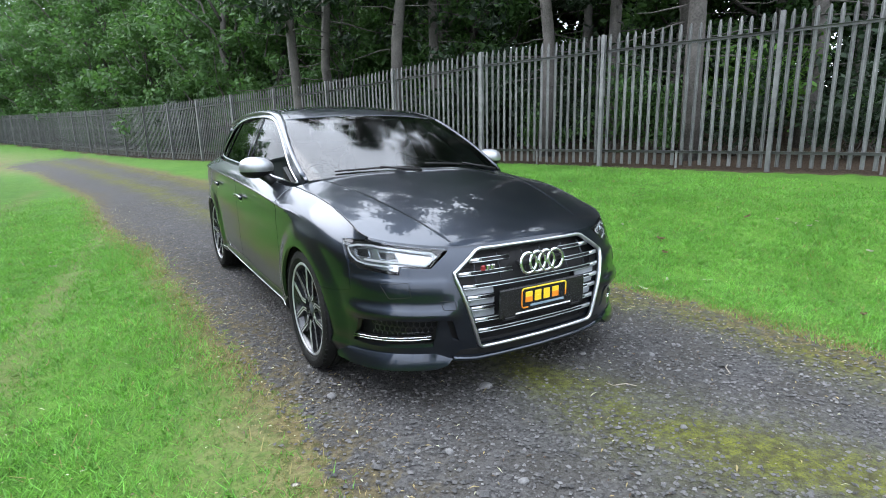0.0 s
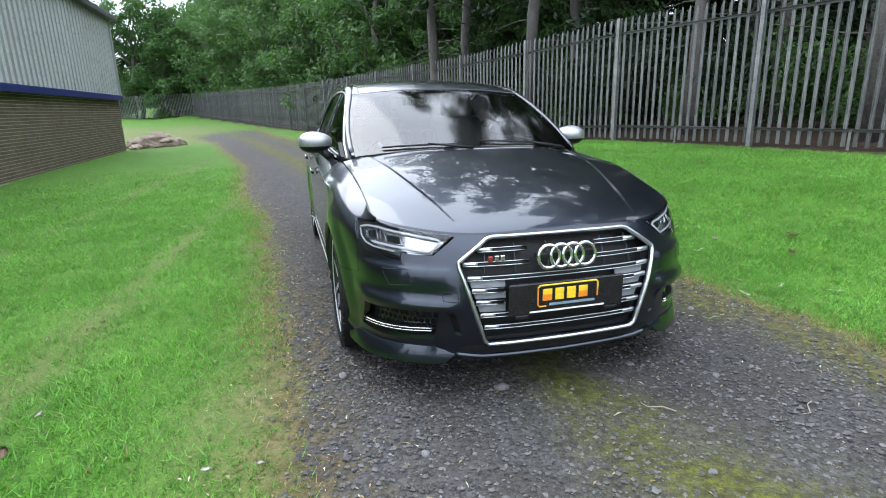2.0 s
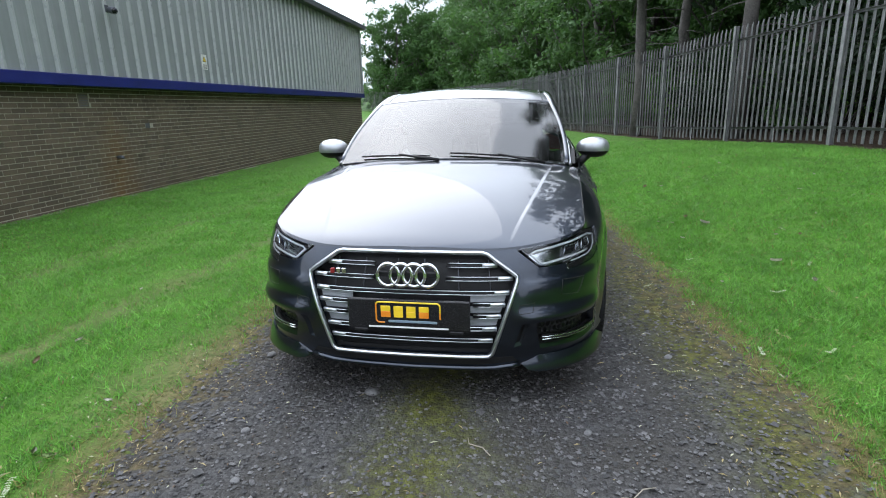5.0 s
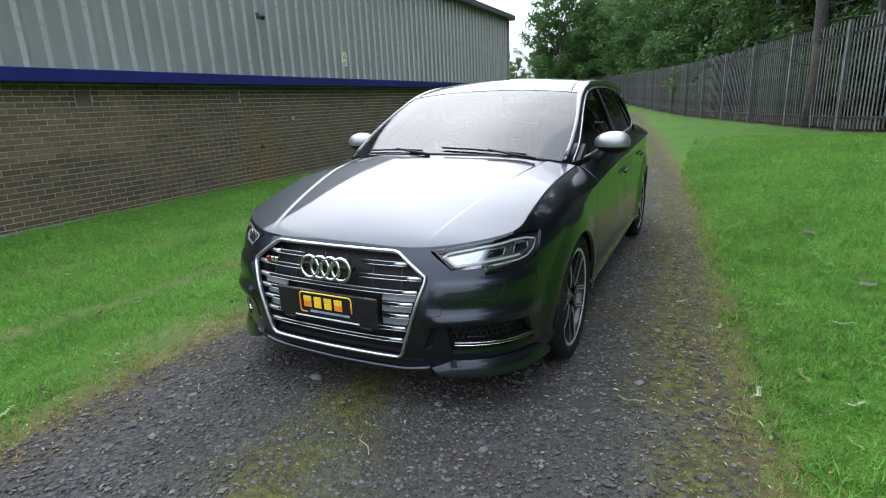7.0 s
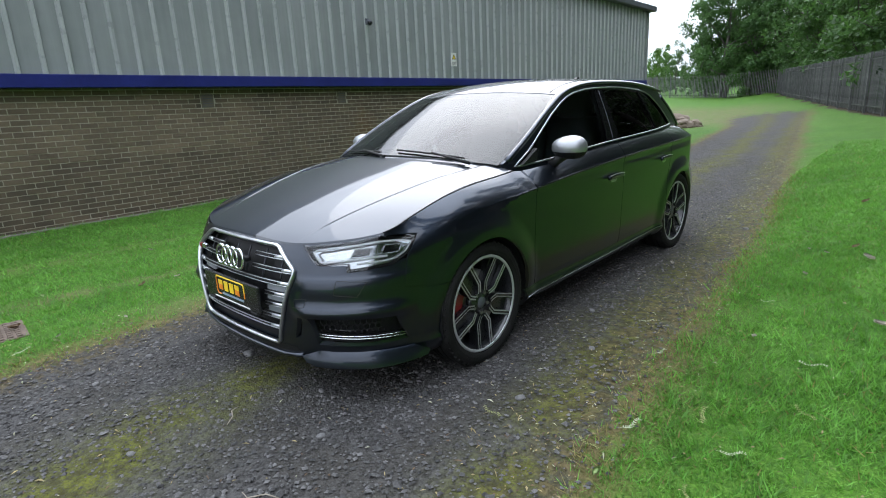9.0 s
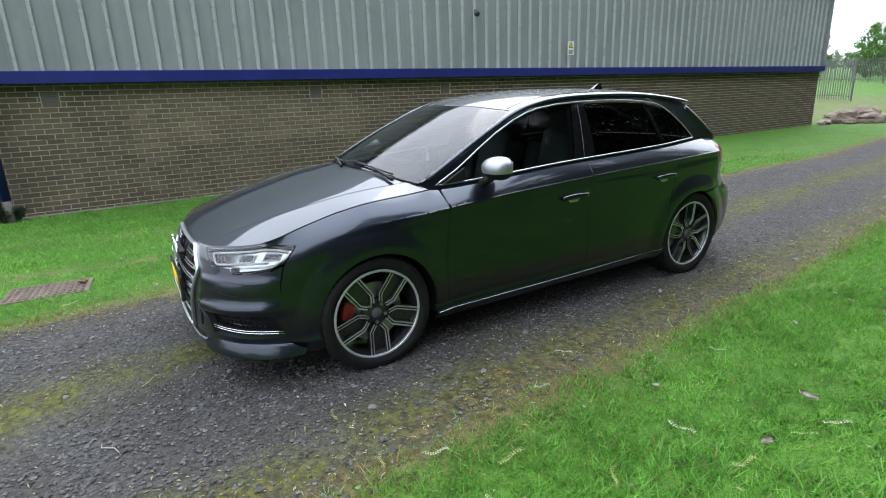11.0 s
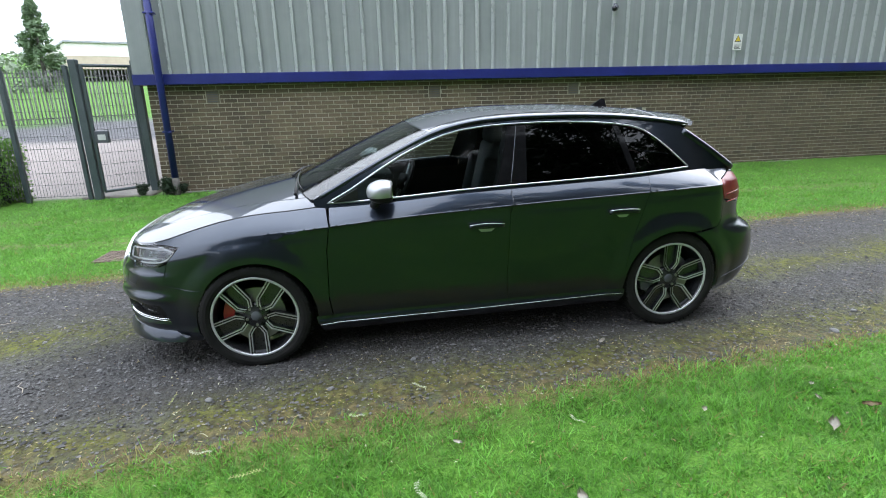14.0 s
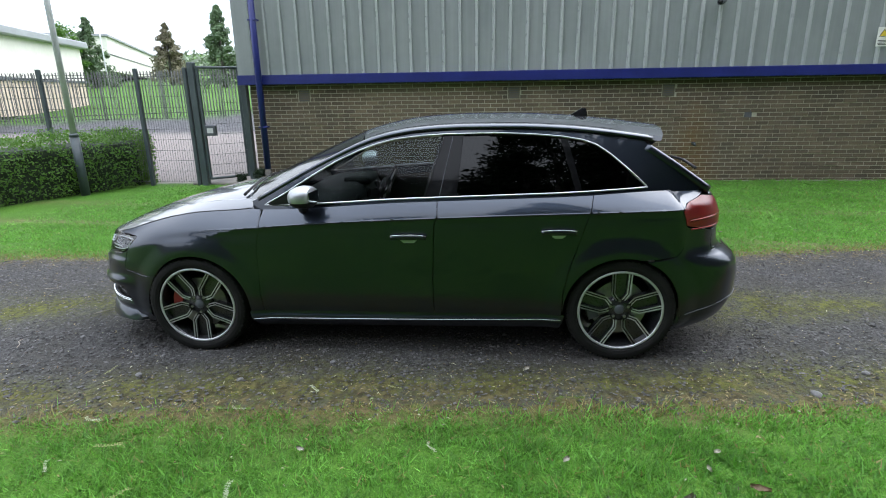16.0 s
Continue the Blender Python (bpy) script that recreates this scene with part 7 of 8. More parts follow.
    p[:, 1] += np.where(face == 0, bump - 0.10 * np.clip(0.35 - p[:, 2], 0, 1), 0)
    p[:, 2] += np.where(face == 1, bump * 0.7, 0)
    p = p + rng.normal(size=p.shape) * 0.045
    nrm = rng.normal(size=(n, 3)) * 0.6 + np.array([0.2, 0.5, 0.6])
    nrm /= np.linalg.norm(nrm, axis=1, keepdims=True)
    t = np.cross(nrm, rng.normal(size=(n, 3)))
    t /= np.linalg.norm(t, axis=1, keepdims=True)
    b = np.cross(nrm, t)
    s = 0.026 * (0.6 + 0.8 * rng.rand(n, 1))
    link_tris("foliage", np.stack([p - t * s, p + b * s * 0.5, p + t * s, p - b * s * 0.5], 1), M_HEDGE, hd)


build_gate()


def build_distance():
    white = surf("cream_render", (0.62, 0.60, 0.54), (0.72, 0.70, 0.64), 0.6, 0.7)
    pink = surf("pale_brick", (0.42, 0.34, 0.27), (0.52, 0.43, 0.34), 0.8, 0.85)
    roofm = surf("grey_roof_sheet", (0.24, 0.25, 0.27), (0.32, 0.33, 0.35), 0.8, 0.5)

    def hall(name, label, x, y, turn, length, depth, h, mats, wall0):
        z = float(ground_z(x, y)) - 0.4
        r = tagged(empty(name, Matrix.Translation((x, y, z)) @ Matrix.Rotation(radians(turn), 4, "Z")), label, "building")
        part("lower_wall", box_bm(0, length, -depth, 0, 0, wall0, 0), mats[0], r)
        part("upper_wall", box_bm(-0.05, length + 0.05, -depth - 0.05, 0.05, wall0 + 0.003, h, 0), mats[1], r)
        part("wall_band", box_bm(-0.1, length + 0.1, 0.052, 0.12, wall0 - 0.05, wall0 + 0.12, 0.01), M_DARKTRIM, r)
        part("roof", box_bm(-0.4, length + 0.4, -depth - 0.4, 0.5, h + 0.003, h + 0.45, 0.06), roofm, r)
        return r
    hall("industrial_hall", "pale industrial hall with a grey roof edge across the yard", -33.9, -27.5, 17, 25, 14, 4.25, (pink, white), 1.95)
    hall("industrial_hall", "low white shed far across the lawn", -150, -95, 25, 60, 20, 6.0, (white, white), 3.0)
    hall("industrial_hall", "low white shed far across the lawn", -170, -60, 30, 45, 20, 5.0, (pink, white), 2.5)
    ex, ey = 3.83, 1.95

    def at(az, dist):
        return ex + dist * math.sin(radians(az)), ey + dist * math.cos(radians(az))
    # specimen trees beyond the lawn
    def conifer(seed, h, mat, w, label):
        rng = np.random.RandomState(seed)
        root = tagged(empty("tree"), label, "tree", "trees beyond the lawn")
        part("trunk", tube_bm([(0, 0, -0.3), (0, 0, h)], [0.28, 0.03], 8), M_BARK, root, "", True)
        cs, rs = [], []
        for i in range(90):
            k = (i + 0.5) / 90
            z = 0.8 + (h - 0.9) * k
            a = rng.rand() * 6.28
            d = w * (1 - k) ** 0.85 * (0.4 + 0.6 * rng.rand())
            cs.append((d * math.cos(a), d * math.sin(a), z - 0.15 * d))
            rs.append(0.35 + 0.75 * (1 - k) * w / 3)
        link_tris("crown", leaf_cloud(cs, rs, [55] * 90, 0.26, rng, 0.7), mat, root)
        return root
    # Leaf colours beyond the lawn are paled to carry distance haze.
    green2 = leafy("hazy_cypress_green", (0.066, 0.112, 0.056), (0.125, 0.18, 0.10), 0.2)
    for az, dist, h, mat, w, lab, sd in ((-127.1, 96, 9.5, green2, 3.4, "tall green cypress beyond the lawn", 1), (-121.1, 98, 9.0, leafy("hazy_olive_leaf", (0.11, 0.10, 0.065), (0.18, 0.165, 0.11), 0.2), 3.4, "rounded olive-brown tree beyond the lawn", 2), (-116.6, 78, 9.8, green2, 3.0, "tall green cypress beyond the lawn", 3), (-135.4, 62, 8.2, green2, 3.2, "tall green cypress behind the hall", 4)):
        x, y = at(az, dist)
        place(conifer(sd, h, mat, w, lab), x, y)
    x, y = at(-128.9, 92)
    place(make_broadleaf(51, 8.0, 3.0, 1.0, M_LEAF_C, 4000, 0.22, label="pale green tree beyond the lawn", group="trees beyond the lawn"), x, y)
    x, y = at(-126.2, 60)
    p2 = tagged(empty("lamp_post", Matrix.Translation((x, y, float(ground_z(x, y)) - 0.1))), "thin pale lamp post across the yard", "lamp post")
    part("column", tube_bm([(0, 0, 0), (0, 0, 6.6)], [0.07, 0.045], 8), M_POLE, p2, "", True)
    # wooded hills on the skyline
    rng = np.random.RandomState(9)
    cs, rs = [], []
    for az in np.arange(-150, -8, 0.55):
        for dist, hz in ((230, 3.0), (300, 5.0)):
            x, y = at(az + rng.uniform(-0.3, 0.3), dist + rng.uniform(-15, 15))
            cs.append((x, y, float(ground_z(x, y)) + hz * rng.uniform(0.2, 1.0)))
            rs.append(rng.uniform(3, 6))
    # Haze over the hills is mixed into their leaf colour.
    hill = link_tris("woodland", leaf_cloud(cs, rs, [26] * len(cs), 1.3, rng, 0.7), leafy("hazy_far_green", (0.10, 0.14, 0.09), (0.16, 0.20, 0.13), 0.1))
    tagged(hill, "hazy wooded hills on the skyline", "trees", kind="stuff")
    # far end of the grass: trees behind the cross fence, seen past the unit
    rng = random.Random(3)
    src = [make_broadleaf(61, 6.0, 2.6, 0.6, M_LEAF_C, 3600, 0.16, group="trees past the far fence"), make_broadleaf(62, 5.0, 2.2, 0.5, M_LEAF_A, 3600, 0.16, group="trees past the far fence")]
    spots = [(-30, 82), (-36, 80), (-42, 84), (-48, 82), (-55, 86), (-24, 88), (-33, 92), (-62, 80)]
    for i, (x, y) in enumerate(spots):
        m = Matrix.Translation((x, y, float(ground_z(x, y)))) @ Matrix.Rotation(rng.uniform(0, 6), 4, "Z") @ Matrix.Scale(0.8 + 0.5 * rng.random(), 4)
        if i < 2:
            src[i].matrix_basis = m
        else:
            c = copy_thing(src[i % 2], m)
            c.matrix_basis = m


build_distance()

# ---- grass blades, stones, fallen leaves ----


def scatter(n, box, keep, rng):
    x = rng.uniform(box[0], box[1], n)
    y = rng.uniform(box[2], box[3], n)
    k = keep(x, y, rng.rand(n))
    return x[k], y[k]


def build_grass():
    rng = np.random.RandomState(12)

    def density(x, y):
        d = np.interp(np.maximum(np.abs(x) - 1.2, 0) + np.maximum(y - 5, 0) * 0.5, [0, 2.5, 5.5, 8.8], [1.0, 0.55, 0.28, 0.0])
        d = d * np.clip((12.0 - y) / 8.0, 0, 1) * np.clip((y + 5.0) / 1.8, 0, 1) * np.where(x > 0, np.clip((y + 2.8) / 0.9, 0, 1) * np.clip((6.3 - x) / 1.2, 0, 1), 1)
        return d

    def keep(x, y, r):
        out = np.maximum(track_left(y) - x, x - track_right(y))
        edge = np.clip(out / 0.12 + 0.45 + 0.5 * np.sin(x * 9 + y * 7) * np.sin(y * 5.3) + 0.4 * np.sin(x * 31 + y * 23) * np.sin(y * 27 - x * 11), 0, 1)
        bare = 0.7 * np.exp(-((x + 2.3 - 0.10 * (y - 1)) / 0.12) ** 2) + 0.45 * np.exp(-((x + 3.9 - 0.06 * (y - 1)) / 0.16) ** 2) + 0.9 * np.exp(-(((x + 1.26) / 1.1) ** 2 + ((y + 0.60) / 1.6) ** 2) / 0.10)
        edge = edge * np.clip(out / 0.30 + 0.35, 0, 1) * ~((x < -6.2) & (y < -2.8))
        return (r < density(x, y) * edge * (1 - np.clip(bare, 0, 1))) & (fence_side(x, y) > 0.15) & ~((np.abs(x + 1.92) < 0.215) & (np.abs(y + 1.74) < 0.31))
    parts = [scatter(960000, (-7.5, -0.9, -4.9, 12.0), keep, rng), scatter(950000, (1.0, 6.3, -2.8, 12.0), keep, rng)]
    x, y = np.concatenate([p[0] for p in parts]), np.concatenate([p[1] for p in parts])
    n = len(x)
    z = ground_z(x, y) - 0.006
    a, lean = rng.uniform(0, 6.28, n), rng.uniform(0.3, 1.6, n)
    tuft = np.sin(x * 23 + 3 * np.sin(y * 9)) * np.sin(y * 21 + 3 * np.sin(x * 11))
    h = rng.uniform(0.016, 0.048, n) * (0.85 + 0.15 * np.sin(x * 3.1) * np.sin(y * 2.3)) * (1 + 0.55 * tuft)
    w = rng.uniform(0.0018, 0.0046, n) * np.interp(np.hypot(x, y), [2, 8], [1.0, 2.0])
    base = np.stack([x, y, z], -1)
    side = np.stack([np.cos(a) * w, np.sin(a) * w, 0 * w], -1)
    b = a + rng.uniform(-1, 1, n)
    tip = base + np.stack([-np.sin(b) * lean * h, np.cos(b) * lean * h, h], -1)
    quads = np.stack([base - side, base + side, tip], 1)
    straw = rng.rand(n) < 0.03 + 0.62 * np.exp(-(np.maximum(track_left(y) - x, 1.6 * (x - track_right(y))) / 0.22) ** 2)
    m = leafy("grass_blades", (0.036, 0.118, 0.012), (0.132, 0.305, 0.052), 0.38, 0.5, 0.8)
    tagged(link_tris("grass", quads[~straw], m), "short mown green grass", "grass", kind="stuff")
    tagged(link_tris("dry_grass", quads[straw], leafy("straw", (0.13, 0.112, 0.040), (0.25, 0.215, 0.088), 0.3)), "dry straw-coloured clippings in the grass", "grass", kind="stuff")


def build_stones():
    rng = np.random.RandomState(6)

    def keep(x, y, r):
        inn = np.minimum(x - track_left(y), track_right(y) - x)
        mossy = np.exp(-((x - moss_mid(y)) / 0.26) ** 2) + np.exp(-((x - track_right(y) + 0.16) / 0.24) ** 2)
        patchy = 0.5 + 0.5 * np.sin(x * 5.1 + 2 * np.sin(y * 1.7)) * np.sin(y * 3.3 + 1.5 * np.sin(x * 2.9))
        return r < np.clip(inn / 0.3 + 0.5, 0, 1) * (1 - 0.85 * np.clip(mossy, 0, 1) * patchy) * np.interp(np.hypot(x, np.maximum(y - 2, 0)), [0, 3, 8], [1, 0.8, 0.2])
    x, y = scatter(110000, (-1.7, 2.1, -3.2, 9.5), keep, rng)
    n = len(x)
    r = 0.004 + 0.009 * rng.rand(n) ** 2 + np.where(rng.rand(n) < 0.004, 0.010, 0)
    c = np.stack([x, y, ground_z(x, y) + 0.006 + r * 0.3], -1)
    dirs = np.array([(1, 0, 0), (0, 1, 0), (-1, 0, 0), (0, -1, 0), (0.2, 0.1, 0.55), (0, 0, -0.7)])
    turn = rng.uniform(0, 6.28, n)
    v = dirs[None] * r[:, None, None] * rng.uniform(0.6, 1.35, (n, 6, 1))
    cs, sn = np.cos(turn)[:, None], np.sin(turn)[:, None]
    vx, vy = v[..., 0] * cs - v[..., 1] * sn, v[..., 0] * sn + v[..., 1] * cs
    v = np.stack([vx, vy, v[..., 2]], -1) + c[:, None]
    f = np.array([(0, 1, 4), (1, 2, 4), (2, 3, 4), (3, 0, 4)])
    faces = (f[None] + (np.arange(n) * 6)[:, None, None]).reshape(-1, 3)
    ob = link_mesh("gravel", v.reshape(-1, 3).tolist(), faces.tolist(), surf("loose_stone", (0.036, 0.0352, 0.0348), (0.108, 0.106, 0.104), 20, 0.85, island=0.6))
    tagged(ob, "loose grey stones on the track", "gravel", kind="stuff")


M_DEAD = [surf("dead_leaf_brown", (0.13, 0.08, 0.045), (0.22, 0.15, 0.09), 30, 0.7), surf("dead_leaf_pale", (0.34, 0.31, 0.26), (0.48, 0.45, 0.38), 30, 0.6), surf("dead_leaf_green", (0.16, 0.24, 0.07), (0.26, 0.36, 0.13), 30, 0.6)]
M_FROND = surf("fallen_frond_yellow", (0.17, 0.19, 0.06), (0.26, 0.28, 0.10), 30, 0.6)
M_FROND_PALE = surf("fallen_frond_pale", (0.24, 0.28, 0.17), (0.34, 0.38, 0.25), 30, 0.6)


def leaf_bm(rng, L, W, curl):
    bm = bmesh.new()
    rows = []
    for i in range(7):
        t = i / 6
        w = W * math.sin(math.pi * min(0.98, t * 0.92 + 0.04)) ** 0.8
        y = (t - 0.5) * L
        z = 0.012 + curl * (t - 0.5) ** 2
        rows.append([bm.verts.new((s * w, y + 0.05 * L * math.sin(7 * t), z + curl * 0.5 * abs(s) + rng.uniform(0, 0.004))) for s in (-1, -0.5, 0, 0.5, 1)])
    for r0, r1 in zip(rows, rows[1:]):
        for k in range(4):
            bm.faces.new((r0[k], r0[k + 1], r1[k + 1], r1[k]))
    bmesh.ops.solidify(bm, geom=bm.faces[:], thickness=0.0012)
    return bm


def build_litter():
    rng = random.Random(4)
    protos = [part("fallen_leaf", leaf_bm(rng, L, W, c), mt, None, "", True) for L, W, c, mt in ((0.075, 0.022, 0.030, M_DEAD[0]), (0.085, 0.022, 0.035, M_DEAD[1]), (0.045, 0.014, 0.02, M_DEAD[1]), (0.04, 0.013, 0.02, M_DEAD[2]))]
    labels = ("curled brown dead leaf lying on the grass", "pale curled dead leaf lying on the grass", "small pale dead leaf on the ground", "small green fallen leaf on the ground")
    for o, l in zip(protos, labels):
        tagged(o, l, "leaf", "fallen leaves")
    spots = [(2.37, 1.38, 1), (1.87, 1.0, 2), (2.44, 0.93, 1), (1.06, 2.08, 2), (2.63, 0.35, 0), (2.75, 1.9, 0), (2.9, 0.6, 0), (2.2, 2.6, 1), (2.1, 2.9, 0), (1.9, 2.2, 2), (-1.45, -1.35, 2), (-1.25, -1.0, 2), (-1.5, 0.3, 3), (-2.2, -0.6, 0), (-2.6, -1.2, 3), (-1.9, -1.5, 0)]
    for i in range(46):
        if rng.random() < 0.62:
            spots.append((rng.uniform(1.5, 4.3), rng.uniform(-1.5, 5.5), rng.choice((0, 2, 2, 3, 3))))
        else:
            spots.append((rng.uniform(-4.5, -1.2), rng.uniform(-2.5, 4.5), rng.choice((2, 3, 3))))
    seen = set()
    for x, y, k in spots:
        m = Matrix.Translation((x, y, float(ground_z(x, y)) + 0.012)) @ Matrix.Rotation(rng.uniform(0, 6.28), 4, "Z") @ Matrix.Rotation(rng.uniform(-0.3, 0.3), 4, "X") @ Matrix.Scale(rng.uniform(0.7, 1.15), 4)
        if k in seen:
            copy_thing(protos[k], m).matrix_basis = m
        else:
            seen.add(k)
            protos[k].matrix_basis = m
    # shed compound leaves: a thin stalk with paired leaflets
    fronds = []
    for mt, L, lab in ((M_FROND, 0.20, "yellowing shed leaf stalk with paired leaflets"), (M_FROND_PALE, 0.17, "pale shed leaf stalk with paired leaflets")):
        verts, faces = [], []
        pts = [(0.02 * math.sin(5 * t), (t - 0.5) * L, 0.012 + 0.006 * math.sin(9 * t)) for t in np.linspace(0, 1, 12)]
        for (ax, ay, az), (bx, by, bz) in zip(pts, pts[1:]):
            o = len(verts)
            verts += [(ax - 0.0012, ay, az), (ax + 0.0012, ay, az), (bx + 0.0012, by, bz), (bx - 0.0012, by, bz)]
            faces.append((o, o + 1, o + 2, o + 3))
        for i, (x, y, z) in enumerate(pts[2:]):
            for sg in (1, -1):
                o = len(verts)
                l = 0.014 + 0.005 * rng.random()
                verts += [(x, y - 0.003, z), (x + sg * l * 0.5, y - 0.004, z + 0.004), (x + sg * l, y + 0.006, z + 0.002), (x + sg * l * 0.5, y + 0.007, z + 0.005)]
                faces.append((o, o + 1, o + 2, o + 3))
        f = link_mesh("fallen_frond", verts, faces, mt)
        fronds.append(tagged(f, lab, "leaf", "shed leaf stalks"))
    spots = [(1.62, -0.35), (1.70, -0.15), (1.9, 0.1), (2.05, -0.1), (2.2, 0.35), (1.35, 0.9), (1.30, 1.35), (1.55, 0.55), (2.5, 1.1), (2.55, 1.25), (2.45, 0.75), (3.1, 2.4), (3.0, 1.0), (2.7, 2.1), (2.0, -0.4), (2.3, -0.3), (1.2, -0.4), (-1.35, -1.55), (-1.55, -1.65), (1.8, 1.6), (2.6, 3.2), (3.4, 1.6), (2.9, -0.2), (2.15, 0.8), (3.3, 0.3), (3.6, 2.8), (2.35, 3.9)]
    for i, (x, y) in enumerate(spots):
        m = Matrix.Translation((x, y, float(ground_z(x, y)) + 0.016)) @ Matrix.Rotation(rng.uniform(0, 6.28), 4, "Z") @ Matrix.Scale(rng.uniform(0.45, 0.75), 4)
        if i < 2:
            fronds[i].matrix_basis = m
        else:
            copy_thing(fronds[i % 2], m).matrix_basis = m
    # twigs and pale stones on the track
    tw = part("twig", tube_bm([(0, -0.06, 0.008), (0.012, -0.01, 0.012), (-0.004, 0.05, 0.008), (0.02, 0.08, 0.01)], [0.0022, 0.0026, 0.0022, 0.0012], 6), surf("bleached_twig", (0.20, 0.175, 0.13), (0.28, 0.25, 0.20), 30, 0.7), None, "", True)
    tagged(tw, "short bleached twig lying on the gravel", "twig", "twigs")
    tw.matrix_basis = Matrix.Translation((0.32, -1.12, float(ground_z(0.32, -1.12)) + 0.008)) @ Matrix.Rotation(0.9, 4, "Z")
    for x, y, a in ((-0.15, -1.95, 0.2), (0.9, -1.3, 2.2)):
        m = Matrix.Translation((x, y, float(ground_z(x, y)) + 0.008)) @ Matrix.Rotation(a, 4, "Z")
        copy_thing(tw, m).matrix_basis = m
    bm = bmesh.new()
    bmesh.ops.create_icosphere(bm, subdivisions=2, radius=0.03)
    for v in bm.verts:
        v.co = Vector((v.co.x * 1.2, v.co.y * 0.9, v.co.z * 0.6)) * (1 + 0.25 * noise.noise(v.co * 40))
    st = tagged(part("stone", bm, surf("grey_stone", (0.09, 0.09, 0.09), (0.17, 0.167, 0.163), 30, 0.85, 0.4, 90), None, "", True), "loose grey stone on the gravel track", "stone", "stones")
    spots = [(-0.227, -0.736, 1.0), (-0.674, -1.10, 0.6), (0.446, -0.726, 0.6), (1.226, -0.219, 0.7), (1.245, 0.417, 0.6), (0.24, -1.5, 0.5), (-0.9, -0.4, 0.8), (-0.55, -1.4, 0.6), (0.75, -0.95, 0.55), (1.0, 0.9, 0.6), (1.2, 3.6, 0.9), (0.95, 4.0, 0.7)]
    for i, (x, y, s) in enumerate(spots):
        m = Matrix.Translation((x, y, float(ground_z(x, y)) + 0.008)) @ Matrix.Rotation(i * 1.3, 4, "Z") @ Matrix.Scale(s, 4)
        if i == 0:
            st.matrix_basis = m
        else:
            copy_thing(st, m).matrix_basis = m
    # rubble beside the far end of the wall
    rk = surf("pale_rubble", (0.13, 0.10, 0.075), (0.24, 0.19, 0.145), 3, 0.9, 0.6, 30)
    for i, (x, y, sx, sy, sz) in enumerate(((-6.45, 21.9, 0.55, 0.42, 0.34), (-5.75, 22.2, 0.5, 0.4, 0.25), (-6.15, 22.7, 0.6, 0.5, 0.42), (-6.95, 22.4, 0.4, 0.4, 0.3), (-5.45, 22.7, 0.3, 0.35, 0.22), (-6.75, 21.2, 0.55, 0.22, 0.14), (-6.1, 21.5, 0.25, 0.2, 0.14))):
        bm = bmesh.new()
        bmesh.ops.create_icosphere(bm, subdivisions=3, radius=1.0)
        for v in bm.verts:
            k = 1 + 0.35 * noise.noise(v.co * 1.7 + Vector((i * 3, 0, 0))) + 0.12 * noise.noise(v.co * 5)
            v.co = Vector((v.co.x * sx, v.co.y * sy, v.co.z * sz)) * k
        o = tagged(part("rock", bm, rk, None), "pale broken rock in a rubble heap by the wall", "rock", "rubble heap")
        o.matrix_basis = Matrix.Translation((x, y, float(ground_z(x, y)) + sz * 0.4)) @ Matrix.Rotation(i, 4, "Z")
    # drain cover in the grass
    x, y = -1.92, -1.74
    dz = float(ground_z(x, y))
    rust = surf("rusty_iron", (0.075, 0.055, 0.042), (0.15, 0.11, 0.085), 12, 0.85, 0.5, 90)
    dr = tagged(empty("drain_cover", Matrix.Translation((x, y, dz + 0.012)) @ Matrix.Rotation(radians(-4), 4, "Z")), "rusty iron drain cover set in the grass", "drain cover")
    part("cover_frame", box_bm(-0.20, 0.20, -0.30, 0.30, -0.03, 0.006, 0.004), rust, dr)
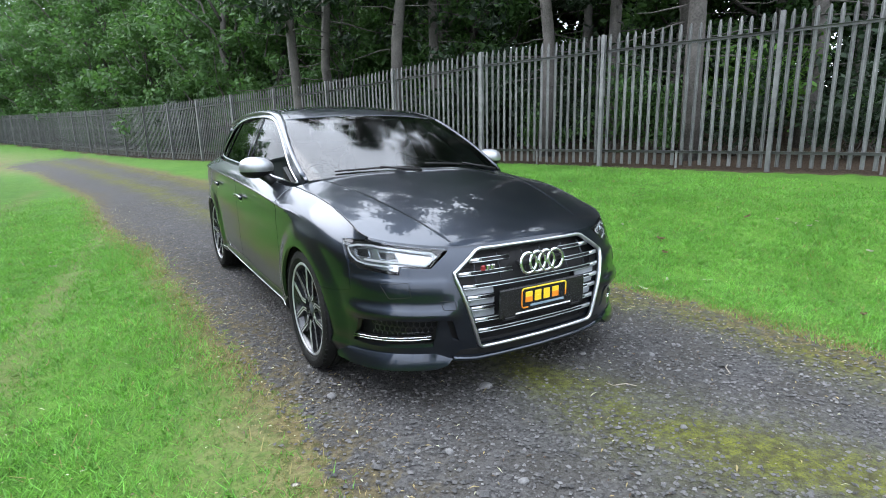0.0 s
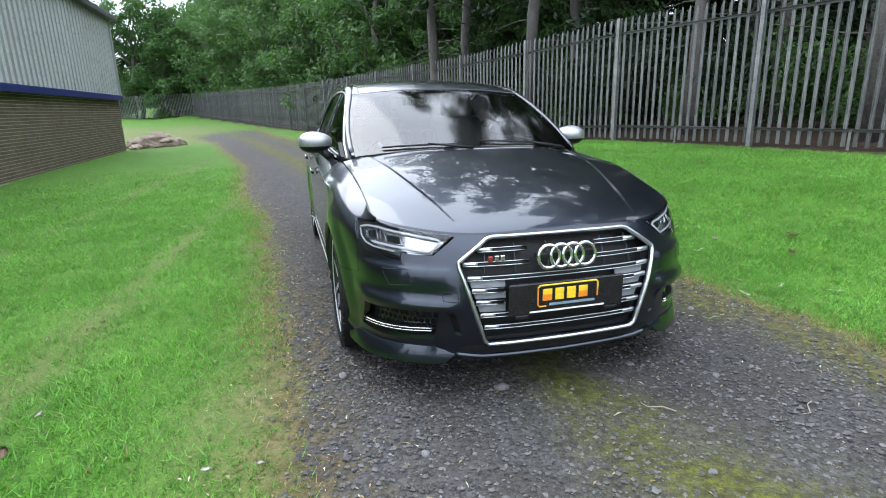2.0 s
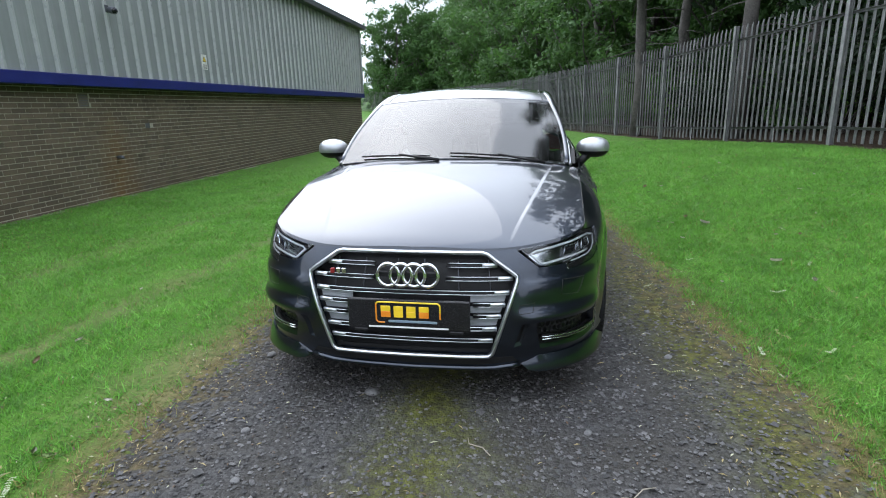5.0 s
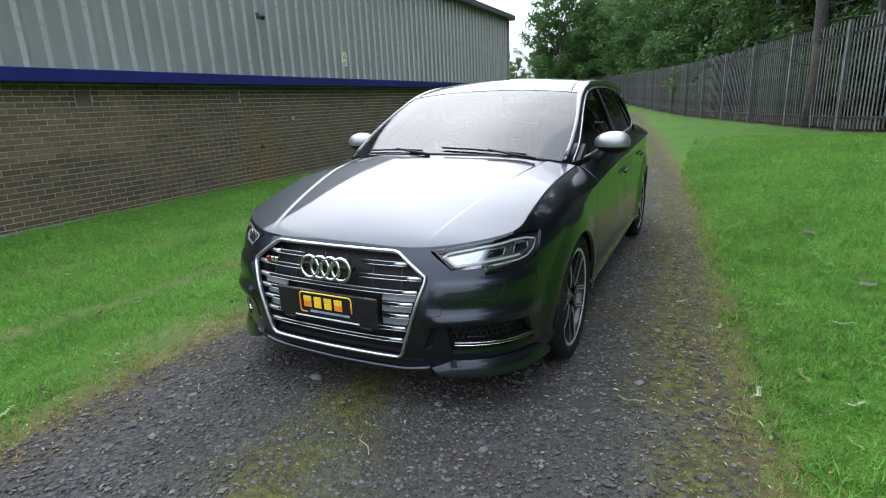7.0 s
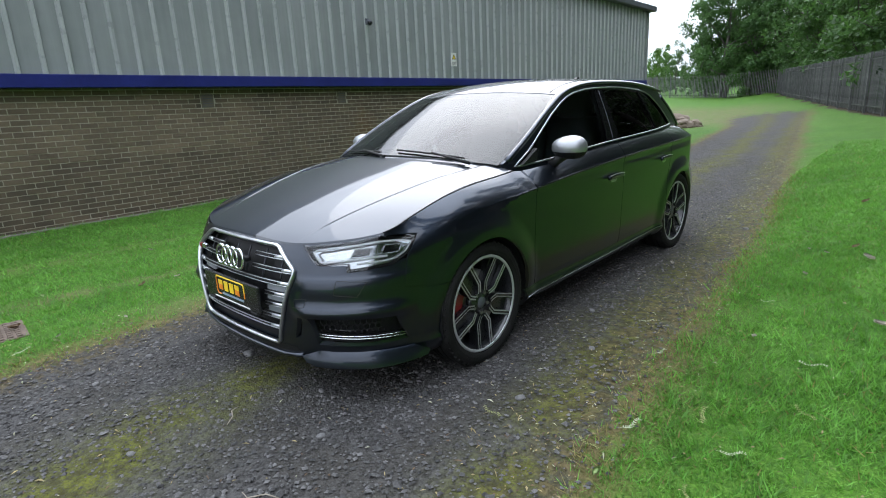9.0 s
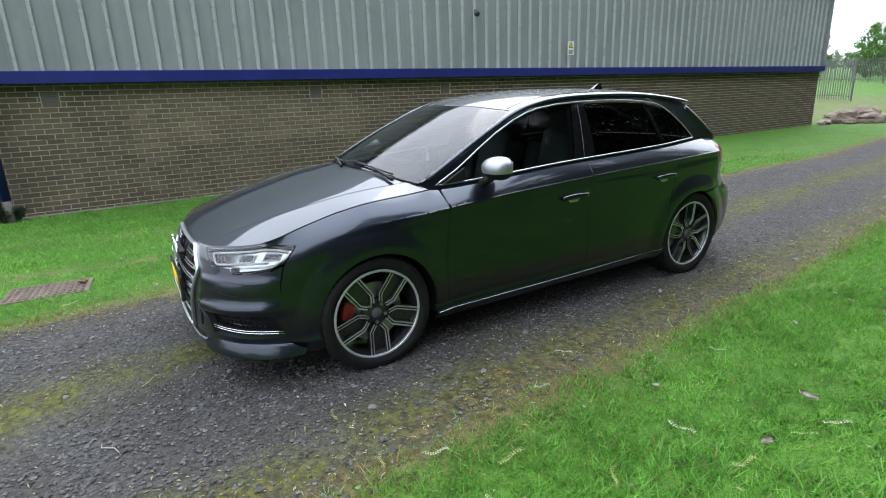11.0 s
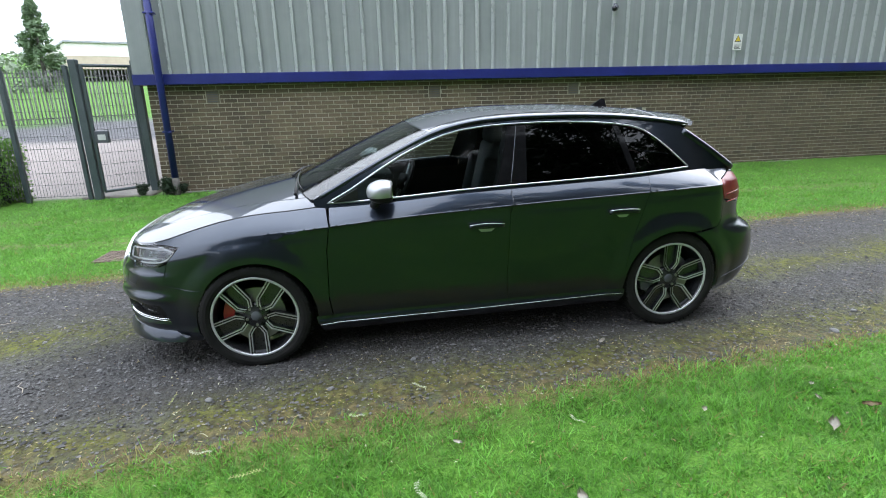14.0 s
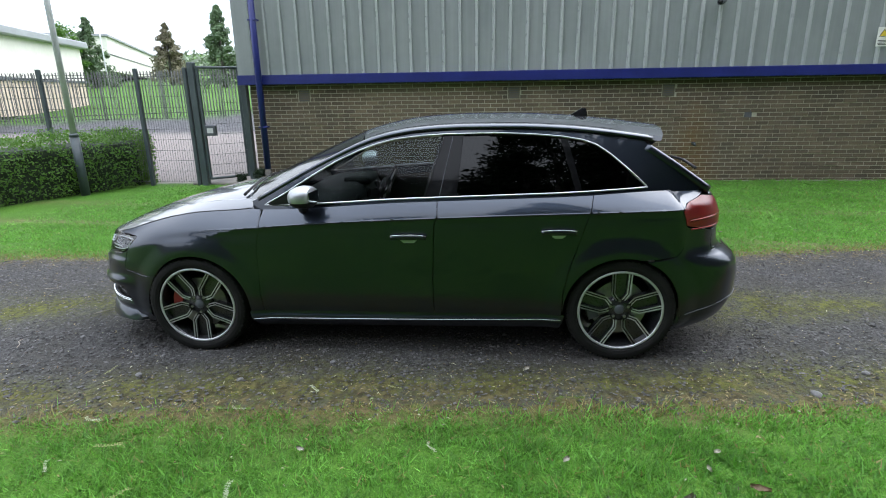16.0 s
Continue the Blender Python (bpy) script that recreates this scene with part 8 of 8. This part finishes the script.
    for i in range(8):
        for j in range(12):
            part("tread_stud", box_bm(-0.178 + i * 0.046 + (0.01 if j % 2 else 0), -0.150 + i * 0.046 + (0.01 if j % 2 else 0), -0.28 + j * 0.047, -0.250 + j * 0.047, 0.0055, 0.014, 0.002), rust, dr)


def build_flakes():
    """Straw, bark and leaf scraps gathered along the edges of the track."""
    rng = np.random.RandomState(19)

    def keep(x, y, r):
        dl, dr = x - track_left(y), track_right(y) - x
        near = np.exp(-((np.minimum(np.abs(dl - 0.05), np.abs(dr - 0.12))) / 0.28) ** 2)
        return r < near * (0.35 + 0.65 * np.sin(x * 2.3 + y * 3.7) ** 2) + 0.05 * ((dl > 0) & (dr > 0)) + 0.08
    x, y = scatter(52000, (-2.6, 3.4, -3.3, 9.0), keep, rng)
    n = len(x)
    L, W = rng.uniform(0.004, 0.016, n) * np.where(rng.rand(n) < 0.06, 1.8, 1), rng.uniform(0.0012, 0.0045, n)
    a = rng.uniform(0, 6.28, n)
    inn = np.minimum(x - track_left(y), track_right(y) - x)
    c = np.stack([x, y, ground_z(x, y) + 0.010 + 0.028 * (inn < 0) * rng.rand(n)], -1)
    t = np.stack([np.cos(a) * L, np.sin(a) * L, rng.uniform(-0.3, 0.3, n) * L], -1)
    s = np.stack([-np.sin(a) * W, np.cos(a) * W, rng.uniform(-0.4, 0.4, n) * W], -1)
    up = np.stack([0 * L, 0 * L, 0.25 * L], -1)
    quads = np.stack([c - t, c + s + up, c + t, c - s + up], 1)
    k = rng.rand(n)
    for nm, lo, hi, mt, lab in (("straw_scraps", 0, 0.5, leafy("straw_scrap", (0.15, 0.12, 0.05), (0.26, 0.21, 0.11), 0.2), "dry straw scraps along the track's edge"), ("bark_scraps", 0.5, 0.85, leafy("bark_scrap", (0.05, 0.030, 0.016), (0.11, 0.070, 0.038), 0.1), "brown bark and leaf scraps along the track's edge"), ("pale_scraps", 0.85, 1.1, leafy("pale_scrap", (0.22, 0.23, 0.15), (0.36, 0.36, 0.26), 0.2), "pale shed scraps along the track's edge")):
        tagged(link_tris(nm, quads[(k >= lo) & (k < hi)], mt), lab, "litter", kind="stuff")


build_grass()
build_stones()
build_flakes()
build_litter()
